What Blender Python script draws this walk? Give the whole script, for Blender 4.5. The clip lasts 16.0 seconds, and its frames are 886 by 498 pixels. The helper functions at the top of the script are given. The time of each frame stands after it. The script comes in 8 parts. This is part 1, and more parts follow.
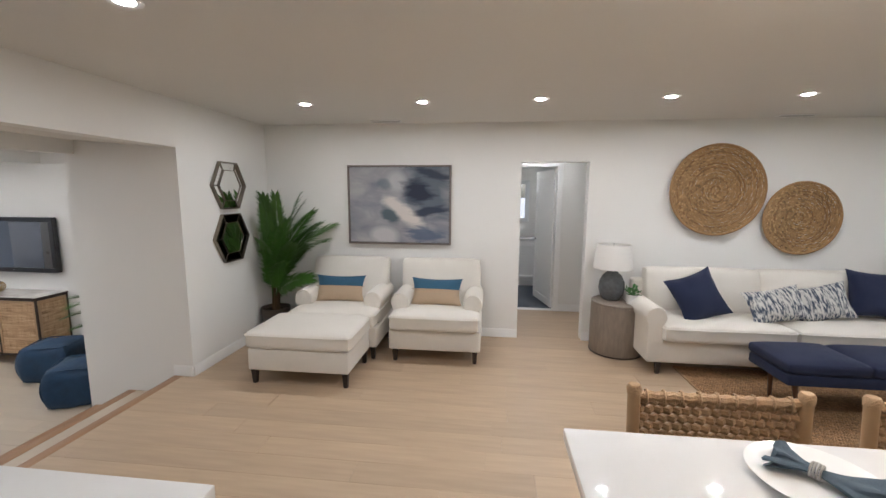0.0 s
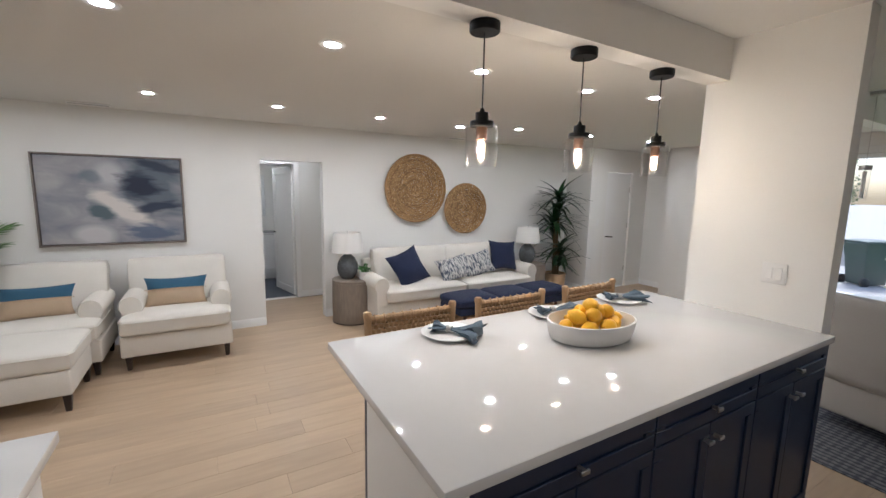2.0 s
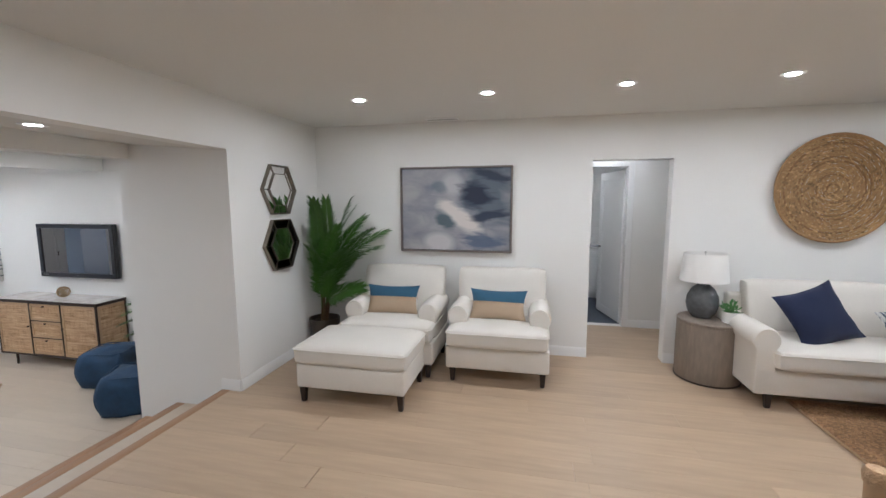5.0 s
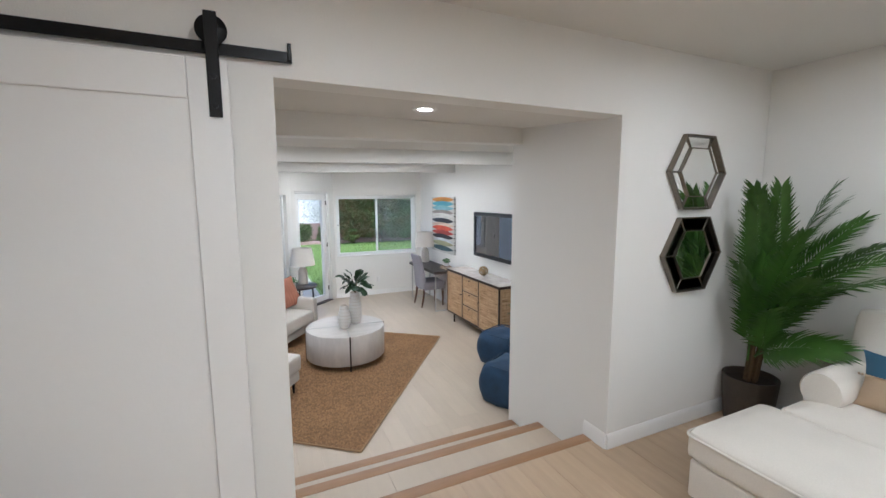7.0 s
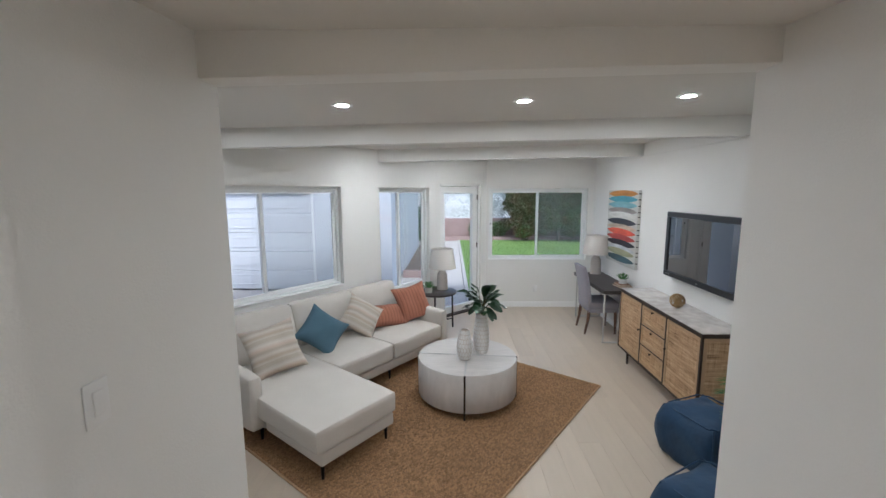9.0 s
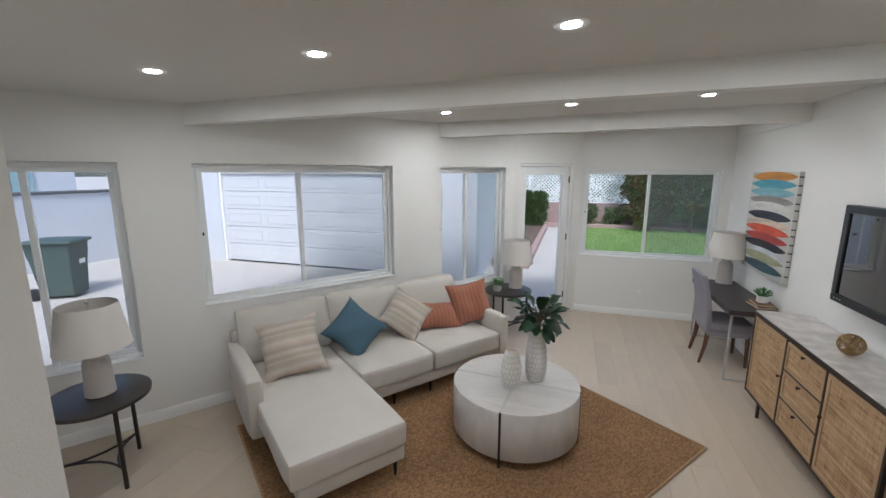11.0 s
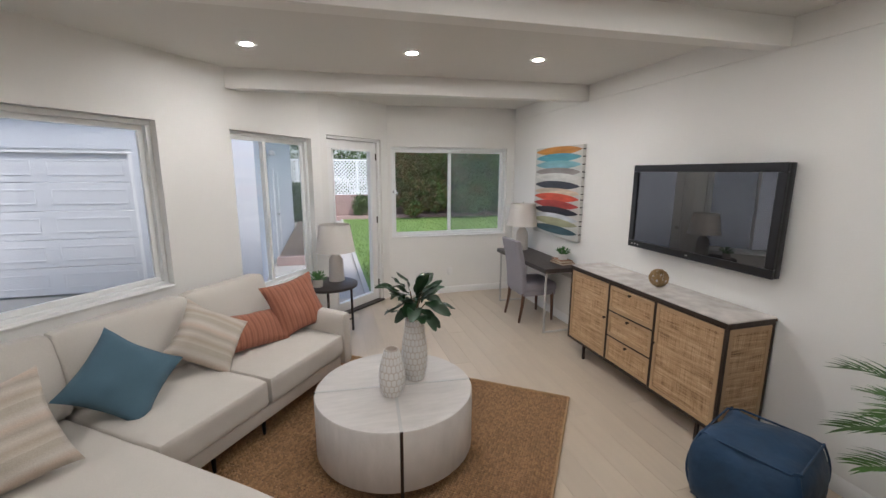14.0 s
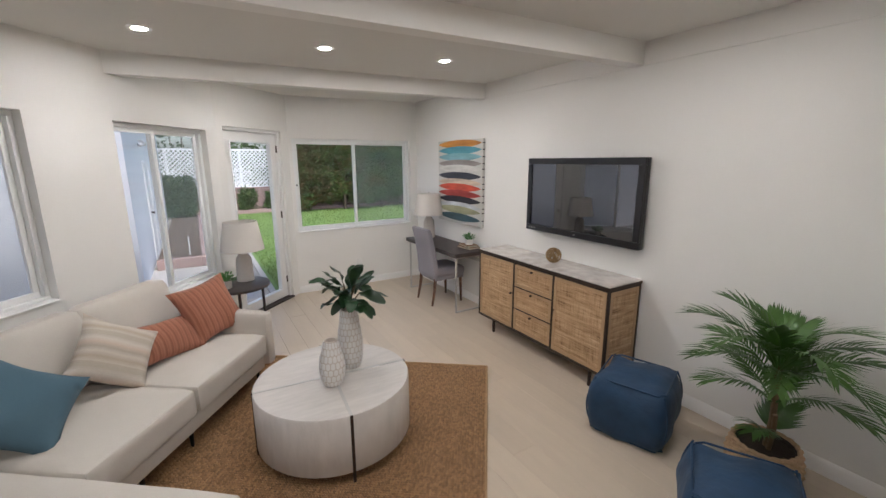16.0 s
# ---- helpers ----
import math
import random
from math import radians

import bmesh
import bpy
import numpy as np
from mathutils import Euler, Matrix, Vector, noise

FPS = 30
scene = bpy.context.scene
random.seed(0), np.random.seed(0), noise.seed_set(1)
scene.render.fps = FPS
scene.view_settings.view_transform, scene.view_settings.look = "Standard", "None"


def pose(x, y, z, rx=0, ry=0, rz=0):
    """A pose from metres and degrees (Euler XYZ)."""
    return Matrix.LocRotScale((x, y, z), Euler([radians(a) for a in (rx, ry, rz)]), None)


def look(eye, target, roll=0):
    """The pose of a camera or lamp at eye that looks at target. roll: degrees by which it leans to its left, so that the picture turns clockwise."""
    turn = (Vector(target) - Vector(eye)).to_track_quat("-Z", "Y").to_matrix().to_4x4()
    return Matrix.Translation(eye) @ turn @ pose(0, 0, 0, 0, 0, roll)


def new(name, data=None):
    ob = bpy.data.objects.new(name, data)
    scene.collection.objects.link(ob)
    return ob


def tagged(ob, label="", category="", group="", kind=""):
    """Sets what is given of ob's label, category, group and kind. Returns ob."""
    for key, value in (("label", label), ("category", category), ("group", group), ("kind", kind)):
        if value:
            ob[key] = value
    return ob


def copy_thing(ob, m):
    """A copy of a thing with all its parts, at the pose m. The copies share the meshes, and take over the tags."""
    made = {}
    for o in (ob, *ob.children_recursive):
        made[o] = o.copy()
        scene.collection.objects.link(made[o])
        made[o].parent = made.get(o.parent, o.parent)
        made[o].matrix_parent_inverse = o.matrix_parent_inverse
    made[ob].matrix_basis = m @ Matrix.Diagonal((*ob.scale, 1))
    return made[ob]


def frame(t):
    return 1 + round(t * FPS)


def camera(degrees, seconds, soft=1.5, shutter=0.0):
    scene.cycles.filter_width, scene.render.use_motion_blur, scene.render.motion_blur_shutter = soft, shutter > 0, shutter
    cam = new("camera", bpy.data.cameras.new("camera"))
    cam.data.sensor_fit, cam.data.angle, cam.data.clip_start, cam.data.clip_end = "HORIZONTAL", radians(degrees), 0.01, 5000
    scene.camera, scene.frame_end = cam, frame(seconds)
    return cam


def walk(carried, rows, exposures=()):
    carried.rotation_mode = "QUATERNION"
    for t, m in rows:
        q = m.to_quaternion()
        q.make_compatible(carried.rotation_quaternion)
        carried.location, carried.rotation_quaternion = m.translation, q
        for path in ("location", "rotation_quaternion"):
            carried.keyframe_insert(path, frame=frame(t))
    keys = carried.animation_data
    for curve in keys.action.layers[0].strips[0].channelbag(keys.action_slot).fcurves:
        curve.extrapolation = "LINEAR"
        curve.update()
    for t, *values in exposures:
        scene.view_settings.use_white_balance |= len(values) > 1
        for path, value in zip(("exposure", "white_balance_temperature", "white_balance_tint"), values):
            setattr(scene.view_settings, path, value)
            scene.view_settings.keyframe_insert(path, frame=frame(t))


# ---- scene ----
cam = camera(94.6, 16.0)
PATH = [
    (0, (-0.059, 0.644, 1.698), (-0.282, 2.613, 1.427), 0.3),
    (0.5, (-0.18, 0.469, 1.709), (0.125, 2.428, 1.446), 0.7),
    (1, (-0.221, 0.309, 1.73), (0.439, 2.179, 1.473), 0.9),
    (1.5, (-0.257, 0.132, 1.727), (0.619, 1.911, 1.462), 1.0),
    (2, (-0.273, -0.025, 1.722), (0.713, 1.692, 1.439), 1.1),
    (2.5, (-0.273, -0.084, 1.717), (0.73, 1.621, 1.426), 1.1),
    (3, (-0.262, -0.031, 1.711), (0.67, 1.714, 1.414), 1.1),
    (5.5, (-0.339, 1.301, 1.63), (-1.239, 3.075, 1.422), -0.2),
    (6, (-0.487, 1.573, 1.623), (-1.83, 3.041, 1.415), -0.1),
    (6.5, (-0.658, 1.834, 1.632), (-2.3, 2.953, 1.404), -0.1),
    (7, (-0.964, 2.005, 1.614), (-2.769, 2.827, 1.359), -0.2),
    (7.5, (-1.266, 2.213, 1.581), (-3.158, 2.801, 1.311), 0.0),
    (8, (-1.571, 2.391, 1.598), (-3.521, 2.759, 1.343), -0.6),
    (8.5, (-1.931, 2.598, 1.599), (-3.906, 2.765, 1.332), -0.3),
    (9, (-2.245, 2.831, 1.591), (-4.225, 2.793, 1.313), -0.2),
    (9.5, (-2.53, 3.047, 1.579), (-4.49, 2.787, 1.276), -0.4),
    (9.7, (-2.662, 3.087, 1.584), (-4.609, 2.751, 1.271), -0.3),
    (12, (-3.318, 3.459, 1.575), (-5.182, 2.841, 1.198), 0.1),
    (12.5, (-3.423, 3.294, 1.469), (-5.349, 2.891, 1.114), 0.1),
    (13, (-3.599, 3.044, 1.346), (-5.569, 2.937, 1.017), 0.5),
    (13.5, (-3.741, 2.821, 1.335), (-5.697, 3.048, 0.985), -0.1),
    (14, (-3.826, 2.629, 1.292), (-5.717, 3.166, 0.923), 0.2),
    (14.5, (-3.837, 2.44, 1.333), (-5.645, 3.186, 0.919), -0.1),
    (15, (-3.795, 2.302, 1.333), (-5.543, 3.175, 0.906), -0.2),
    (15.5, (-3.733, 2.218, 1.326), (-5.436, 3.176, 0.899), 0.0),
    (16, (-3.734, 2.339, 1.338), (-5.41, 3.345, 0.916), -0.2),
]
walk(cam, [(t, look(eye, target, roll)) for t, eye, target, roll in PATH],
     [(0.0, 1.02, 5650, 10), (2.5, 0.97, 5450, 10), (6.0, 1.14, 5350, 9), (7.0, 1.22, 5350, 8), (8.0, 1.06, 5350, 8), (9.5, 0.82, 5400, 7), (12.0, 0.66, 5650, 9), (14.0, 0.80, 5850, 11), (16.0, 0.88, 5900, 12)])

# ---------- light ----------
world = bpy.data.worlds.new("sky")
scene.world = world
world.use_nodes = True
_nt = world.node_tree
_sky = _nt.nodes.new("ShaderNodeTexSky")
_sky.sky_type = "NISHITA"
_sky.sun_disc = False
_sky.sun_elevation = radians(55)
_sky.sun_rotation = radians(70)
_sky.air_density, _sky.dust_density = 1.0, 3.0
_nt.links.new(_sky.outputs[0], _nt.nodes["Background"].inputs[0])
_nt.nodes["Background"].inputs[1].default_value = 0.15
_sun = new("sun", bpy.data.lights.new("sun", "SUN"))
_sun.data.energy, _sun.data.angle, _sun.data.color = 1.5, radians(12), (1.0, 0.96, 0.9)
_sun.matrix_world = look((5.5, 2.0, 8), (0, 0, 0))


LIVING_LAMP, FAMILY_LAMP, PASSAGE_LAMP = 252.0, 305.0, 20.0   # strength of the recessed lamps


# ---------- materials ----------
def material(name, colour, rough=0.6, metal=0.0, grain=0.0, grain_scale=60.0, stain=0.0, stain_scale=1.5, bump=0.0, bump_scale=200.0,
             stretch=(1, 1, 1), vary=0.0, coat=0.0, sheen=0.0, spec=0.5):
    """A surface with variation at two scales, fine relief and a per-object shift of tone."""
    m = bpy.data.materials.new(name)
    m.use_nodes = True
    nt = m.node_tree
    n, l = nt.nodes, nt.links
    b = n["Principled BSDF"]
    b.inputs["Roughness"].default_value = rough
    b.inputs["Metallic"].default_value = metal
    b.inputs["Coat Weight"].default_value = coat
    b.inputs["Sheen Weight"].default_value = sheen
    b.inputs["Specular IOR Level"].default_value = spec
    co = n.new("ShaderNodeTexCoord")
    mp = n.new("ShaderNodeMapping")
    mp.inputs["Scale"].default_value = stretch
    l.new(co.outputs["Object"], mp.inputs[0])
    rgb = n.new("ShaderNodeRGB")
    rgb.outputs[0].default_value = (*colour, 1)
    out = rgb.outputs[0]

    def shade(factor_socket, amount, colour_socket):
        mul = n.new("ShaderNodeMix")
        mul.data_type, mul.blend_type = "RGBA", "MULTIPLY"
        mul.inputs[0].default_value = 1.0
        r = n.new("ShaderNodeMapRange")
        r.inputs["To Min"].default_value, r.inputs["To Max"].default_value = 1 - amount, 1 + amount
        l.new(factor_socket, r.inputs[0])
        l.new(colour_socket, mul.inputs[6])
        l.new(r.outputs[0], mul.inputs[7])
        return mul.outputs[2]

    if grain:
        t = n.new("ShaderNodeTexNoise")
        t.inputs["Scale"].default_value, t.inputs["Detail"].default_value = grain_scale, 4
        l.new(mp.outputs[0], t.inputs[0])
        out = shade(t.outputs[0], grain, out)
    if stain:
        t = n.new("ShaderNodeTexNoise")
        t.inputs["Scale"].default_value, t.inputs["Detail"].default_value = stain_scale, 3
        l.new(mp.outputs[0], t.inputs[0])
        out = shade(t.outputs[0], stain, out)
    if vary:
        t = n.new("ShaderNodeObjectInfo")
        out = shade(t.outputs["Random"], vary, out)
    l.new(out, b.inputs["Base Color"])
    if bump:
        t = n.new("ShaderNodeTexNoise")
        t.inputs["Scale"].default_value, t.inputs["Detail"].default_value = bump_scale, 3
        l.new(mp.outputs[0], t.inputs[0])
        bp = n.new("ShaderNodeBump")
        bp.inputs["Strength"].default_value, bp.inputs["Distance"].default_value = bump, 0.01
        l.new(t.outputs[0], bp.inputs["Height"])
        l.new(bp.outputs[0], b.inputs["Normal"])
    return m


def glowing(name, colour, strength):
    m = bpy.data.materials.new(name)
    m.use_nodes = True
    b = m.node_tree.nodes["Principled BSDF"]
    b.inputs["Base Color"].default_value = (*colour, 1)
    b.inputs["Emission Color"].default_value = (*colour, 1)
    b.inputs["Emission Strength"].default_value = strength
    return m


def clear_glass(name, colour=(1, 1, 1), gloss=0.06):
    """Thin pane: clear, with a mirror gloss that grows at a slant."""
    m = bpy.data.materials.new(name)
    m.use_nodes = True
    nt = m.node_tree
    n, l = nt.nodes, nt.links
    n.remove(n["Principled BSDF"])
    tr, gl, mx, lw = (n.new("ShaderNodeBsdfTransparent"), n.new("ShaderNodeBsdfGlossy"), n.new("ShaderNodeMixShader"), n.new("ShaderNodeLayerWeight"))
    tr.inputs[0].default_value = (*colour, 1)
    gl.inputs["Roughness"].default_value = 0.01
    lw.inputs["Blend"].default_value = 0.5
    pw, ad = n.new("ShaderNodeMath"), n.new("ShaderNodeMath")
    pw.operation, pw.inputs[1].default_value = "POWER", 5.0
    ad.operation, ad.inputs[1].default_value, ad.inputs[2].default_value = "MULTIPLY_ADD", gloss * 8, gloss * 0.5
    l.new(lw.outputs["Facing"], pw.inputs[0])
    l.new(pw.outputs[0], ad.inputs[0])
    l.new(ad.outputs[0], mx.inputs[0])
    l.new(tr.outputs[0], mx.inputs[1])
    l.new(gl.outputs[0], mx.inputs[2])
    l.new(mx.outputs[0], n["Material Output"].inputs[0])
    return m


M = {}
M["wall"] = material("white_wall_paint", (0.80, 0.785, 0.75), 0.75, grain=0.015, grain_scale=90, stain=0.02, stain_scale=0.7, bump=0.12, bump_scale=160)
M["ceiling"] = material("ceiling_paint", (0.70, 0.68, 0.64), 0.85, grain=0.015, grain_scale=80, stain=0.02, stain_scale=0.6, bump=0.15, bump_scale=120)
M["trim"] = material("white_trim_paint", (0.82, 0.81, 0.79), 0.4, grain=0.01, grain_scale=40, bump=0.03, bump_scale=90)
M["base"] = material("floor_backing", (0.36, 0.27, 0.18), 0.7, grain=0.1, grain_scale=30)
M["plank"] = material("oak_plank", (0.46, 0.34, 0.225), 0.40, grain=0.16, grain_scale=9, stain=0.16, stain_scale=2.2, bump=0.06, bump_scale=40, stretch=(0.25, 2.5, 1), vary=0.07)
M["plank_pale"] = material("pale_oak_plank", (0.53, 0.445, 0.345), 0.40, grain=0.06, grain_scale=9, stain=0.07, stain_scale=2.2, bump=0.05, bump_scale=40, stretch=(0.25, 2.5, 1), vary=0.045)
M["nosing"] = material("oak_nosing", (0.32, 0.18, 0.09), 0.42, grain=0.18, grain_scale=14, stain=0.15, stain_scale=3, stretch=(4, 0.4, 1), bump=0.05)
M["quartz"] = material("white_quartz", (0.70, 0.69, 0.675), 0.06, grain=0.015, grain_scale=25, stain=0.03, stain_scale=2.2, spec=0.5)
M["navy_paint"] = material("navy_cabinet_paint", (0.012, 0.022, 0.055), 0.35, grain=0.06, grain_scale=30, stain=0.05, bump=0.03)
M["black_metal"] = material("black_metal", (0.012, 0.012, 0.012), 0.42, 0.6, grain=0.2, grain_scale=50, bump=0.04)
def screen_mesh(name, colour, cover):
    """Fine insect mesh: part cloth, part clear."""
    m = bpy.data.materials.new(name)
    m.use_nodes = True
    n, l = m.node_tree.nodes, m.node_tree.links
    n.remove(n["Principled BSDF"])
    tr, df, mx = n.new("ShaderNodeBsdfTransparent"), n.new("ShaderNodeBsdfDiffuse"), n.new("ShaderNodeMixShader")
    df.inputs[0].default_value = (*colour, 1)
    mx.inputs[0].default_value = cover
    l.new(tr.outputs[0], mx.inputs[1])
    l.new(df.outputs[0], mx.inputs[2])
    l.new(mx.outputs[0], n["Material Output"].inputs[0])
    return m


M["screen"] = screen_mesh("insect_screen", (0.30, 0.38, 0.41), 0.17)
M["vinyl"] = material("white_vinyl", (0.80, 0.81, 0.80), 0.35, grain=0.01, grain_scale=40, bump=0.02)
M["glass"] = clear_glass("window_glass")
M["glow"] = glowing("lamp_lens", (1.0, 0.94, 0.86), LIVING_LAMP)
M["glow_family"] = glowing("lamp_lens_family", (1.0, 0.93, 0.84), FAMILY_LAMP)
M["glow_passage"] = glowing("lamp_lens_passage", (1.0, 0.93, 0.84), PASSAGE_LAMP)


# ---------- mesh helpers ----------
def add_box(bm, x0, y0, z0, x1, y1, z1, bevel=0.0, seg=2, m=None):
    b2 = bm if not bevel and m is None else bmesh.new()
    vs = [b2.verts.new((x, y, z)) for z in (z0, z1) for x, y in ((x0, y0), (x1, y0), (x1, y1), (x0, y1))]
    for f in ((3, 2, 1, 0), (4, 5, 6, 7), (0, 1, 5, 4), (1, 2, 6, 5), (2, 3, 7, 6), (3, 0, 4, 7)):
        b2.faces.new([vs[i] for i in f])
    if b2 is not bm:
        if bevel:
            bmesh.ops.bevel(b2, geom=list(b2.edges), offset=bevel, segments=seg, profile=0.5, affect="EDGES")
        merge(bm, b2, m)
    return bm


def merge(bm, b2, m=None):
    if m is not None:
        bmesh.ops.transform(b2, matrix=m, verts=b2.verts)
    tmp = bpy.data.meshes.new("tmp")
    b2.to_mesh(tmp)
    b2.free()
    bm.from_mesh(tmp)
    bpy.data.meshes.remove(tmp)
    return bm


def box(x0, y0, z0, x1, y1, z1, bevel=0.0, seg=2, m=None):
    return add_box(bmesh.new(), x0, y0, z0, x1, y1, z1, bevel, seg, m)


def lathe(profile, n=32, bm=None, m=None):
    """Turned shape from (radius, height) pairs, bottom to top."""
    b2 = bmesh.new()
    rings = []
    for r, z in profile:
        if r < 1e-5:
            rings.append([b2.verts.new((0, 0, z))])
        else:
            rings.append([b2.verts.new((r * math.cos(2 * math.pi * k / n), r * math.sin(2 * math.pi * k / n), z)) for k in range(n)])
    for a, b in zip(rings, rings[1:]):
        for k in range(n):
            k2 = (k + 1) % n
            if len(a) == 1 and len(b) > 1:
                b2.faces.new((a[0], b[k2], b[k]))
            elif len(b) == 1 and len(a) > 1:
                b2.faces.new((a[k], a[k2], b[0]))
            elif len(a) > 1:
                b2.faces.new((a[k], a[k2], b[k2], b[k]))
    if len(rings[0]) > 1 and len(rings[-1]) > 1:
        for k in range(n):
            k2 = (k + 1) % n
            b2.faces.new((rings[-1][k], rings[-1][k2], rings[0][k2], rings[0][k]))
    elif len(rings[0]) > 1:
        b2.faces.new(rings[0][::-1])
    elif len(rings[-1]) > 1:
        b2.faces.new(rings[-1])
    if bm is None and m is None:
        return b2
    return merge(bm or bmesh.new(), b2, m)


def tube(points, radius, n=8, bm=None, radii=None):
    """A round bar along points."""
    b2 = bm or bmesh.new()
    pts = [Vector(p) for p in points]
    rings = []
    ext = [max(p[k] for p in pts) - min(p[k] for p in pts) for k in range(3)]
    up = Vector([1.0 if k == ext.index(min(ext)) else 0.0 for k in range(3)])
    closed = len(pts) > 3 and (pts[0] - pts[-1]).length < 1e-6
    for i, p in enumerate(pts):
        d = ((pts[1] - pts[-2]) if closed and i in (0, len(pts) - 1) else pts[min(i + 1, len(pts) - 1)] - pts[max(i - 1, 0)]).normalized()
        u = d.cross(up if abs(d.dot(up)) < 0.98 else Vector((up.y, up.z, up.x))).normalized()
        v = u.cross(d)
        r = radii[i] if radii else radius
        rings.append([b2.verts.new(p + r * (math.cos(2 * math.pi * k / n) * u + math.sin(2 * math.pi * k / n) * v)) for k in range(n)])
    for a, b in zip(rings, rings[1:]):
        for k in range(n):
            b2.faces.new((a[k], a[(k + 1) % n], b[(k + 1) % n], b[k]))
    b2.faces.new(rings[0][::-1])
    b2.faces.new(rings[-1])
    return b2


def cushion_bm(w, d, h, crown=0.35, edge=0.04, nx=14, ny=12, wob=0.0, seed=0, power=3.0):
    """A padded block: w x d x h with rounded edges and a crowned top, base at z 0."""
    bm = bmesh.new()
    bmesh.ops.create_cube(bm, size=1.0)
    bmesh.ops.subdivide_edges(bm, edges=list(bm.edges), cuts=9, use_grid_fill=True)
    for v in bm.verts:
        x, y, z = v.co * 2
        q = 1.0 / power
        ex = min(1.0, abs(x)); ey = min(1.0, abs(y))
        # rounded rectangle in plan
        px, py, pz = x * w / 2, y * d / 2, z * h / 2
        lim = Vector((w / 2 - edge, d / 2 - edge, h / 2 - edge))
        core = Vector((max(-lim.x, min(lim.x, px)), max(-lim.y, min(lim.y, py)), max(-lim.z, min(lim.z, pz))))
        off = Vector((px, py, pz)) - core
        if off.length > 1e-6:
            off = off.normalized() * edge
        p = core + off
        bulge = (1 - ex ** 2) * (1 - ey ** 2)
        p.z += (h * crown * 0.5) * bulge * (1 if z > 0 else 0.15 * z)
        p.z += h / 2
        if wob:
            nv = noise.noise_vector(p * 5 + Vector((seed * 7.3, seed, 0)))
            p += nv * wob
        v.co = p
    return bm


def pillow_bm(w, h, t, wob=0.012, seed=0, n=14):
    """A stuffed square pillow standing in the xz plane, thick along y, with pointed corners."""
    bm = bmesh.new()
    grid = {}
    for s in (1, -1):
        for i in range(n + 1):
            for j in range(n + 1):
                if s == -1 and (i in (0, n) or j in (0, n)):
                    grid[s, i, j] = grid[1, i, j]
                    continue
                a, b = 2 * i / n - 1, 2 * j / n - 1
                k = (1 - a * a) ** 0.55 * (1 - b * b) ** 0.55
                pull = 0.12
                x = a * w / 2 * (1 - pull * (1 - b * b) * abs(a) ** 3)
                z = b * h / 2 * (1 - pull * (1 - a * a) * abs(b) ** 3)
                p = Vector((x, s * t / 2 * k, z))
                p += noise.noise_vector(p * 6 + Vector((seed * 3.1, s * 2, seed))) * wob * (0.3 + k)
                grid[s, i, j] = bm.verts.new(p)
    for s in (1, -1):
        for i in range(n):
            for j in range(n):
                q = [grid[s, i, j], grid[s, i + 1, j], grid[s, i + 1, j + 1], grid[s, i, j + 1]]
                bm.faces.new(q[::-1] if s == 1 else q)
    return bm


def smooth(ob, angle=40):
    ob.data.shade_smooth()
    ob.data.set_sharp_from_angle(angle=radians(angle))
    return ob


def mesh_object(name, bm, mat, angle=40):
    bmesh.ops.recalc_face_normals(bm, faces=bm.faces)
    me = bpy.data.meshes.new(name)
    bm.to_mesh(me)
    bm.free()
    me.materials.append(M[mat] if isinstance(mat, str) else mat)
    ob = new(name, me)
    return smooth(ob, angle)


def part(name, bm, mat, parent, label="", m=None, angle=40):
    ob = mesh_object(name, bm, mat, angle)
    ob.parent = parent
    if m is not None:
        ob.matrix_local = m
    if label:
        ob["label"] = label
    return ob


def thing(name, m, label, category, group=""):
    ob = new(name)
    ob.empty_display_size = 0.1
    ob.matrix_world = m
    return tagged(ob, label, category, group)


def structure(name, bm, mat, label="", category=""):
    return tagged(mesh_object(name, bm, mat, 30), label, category, kind="structure")


def leaning(x, y, z, rx=0, ry=0, rz=0):
    """A pose turned in its own plane by ry, tipped back by rx, then turned by rz."""
    return pose(x, y, z, 0, 0, rz) @ pose(0, 0, 0, rx, 0, 0) @ pose(0, 0, 0, 0, ry, 0)


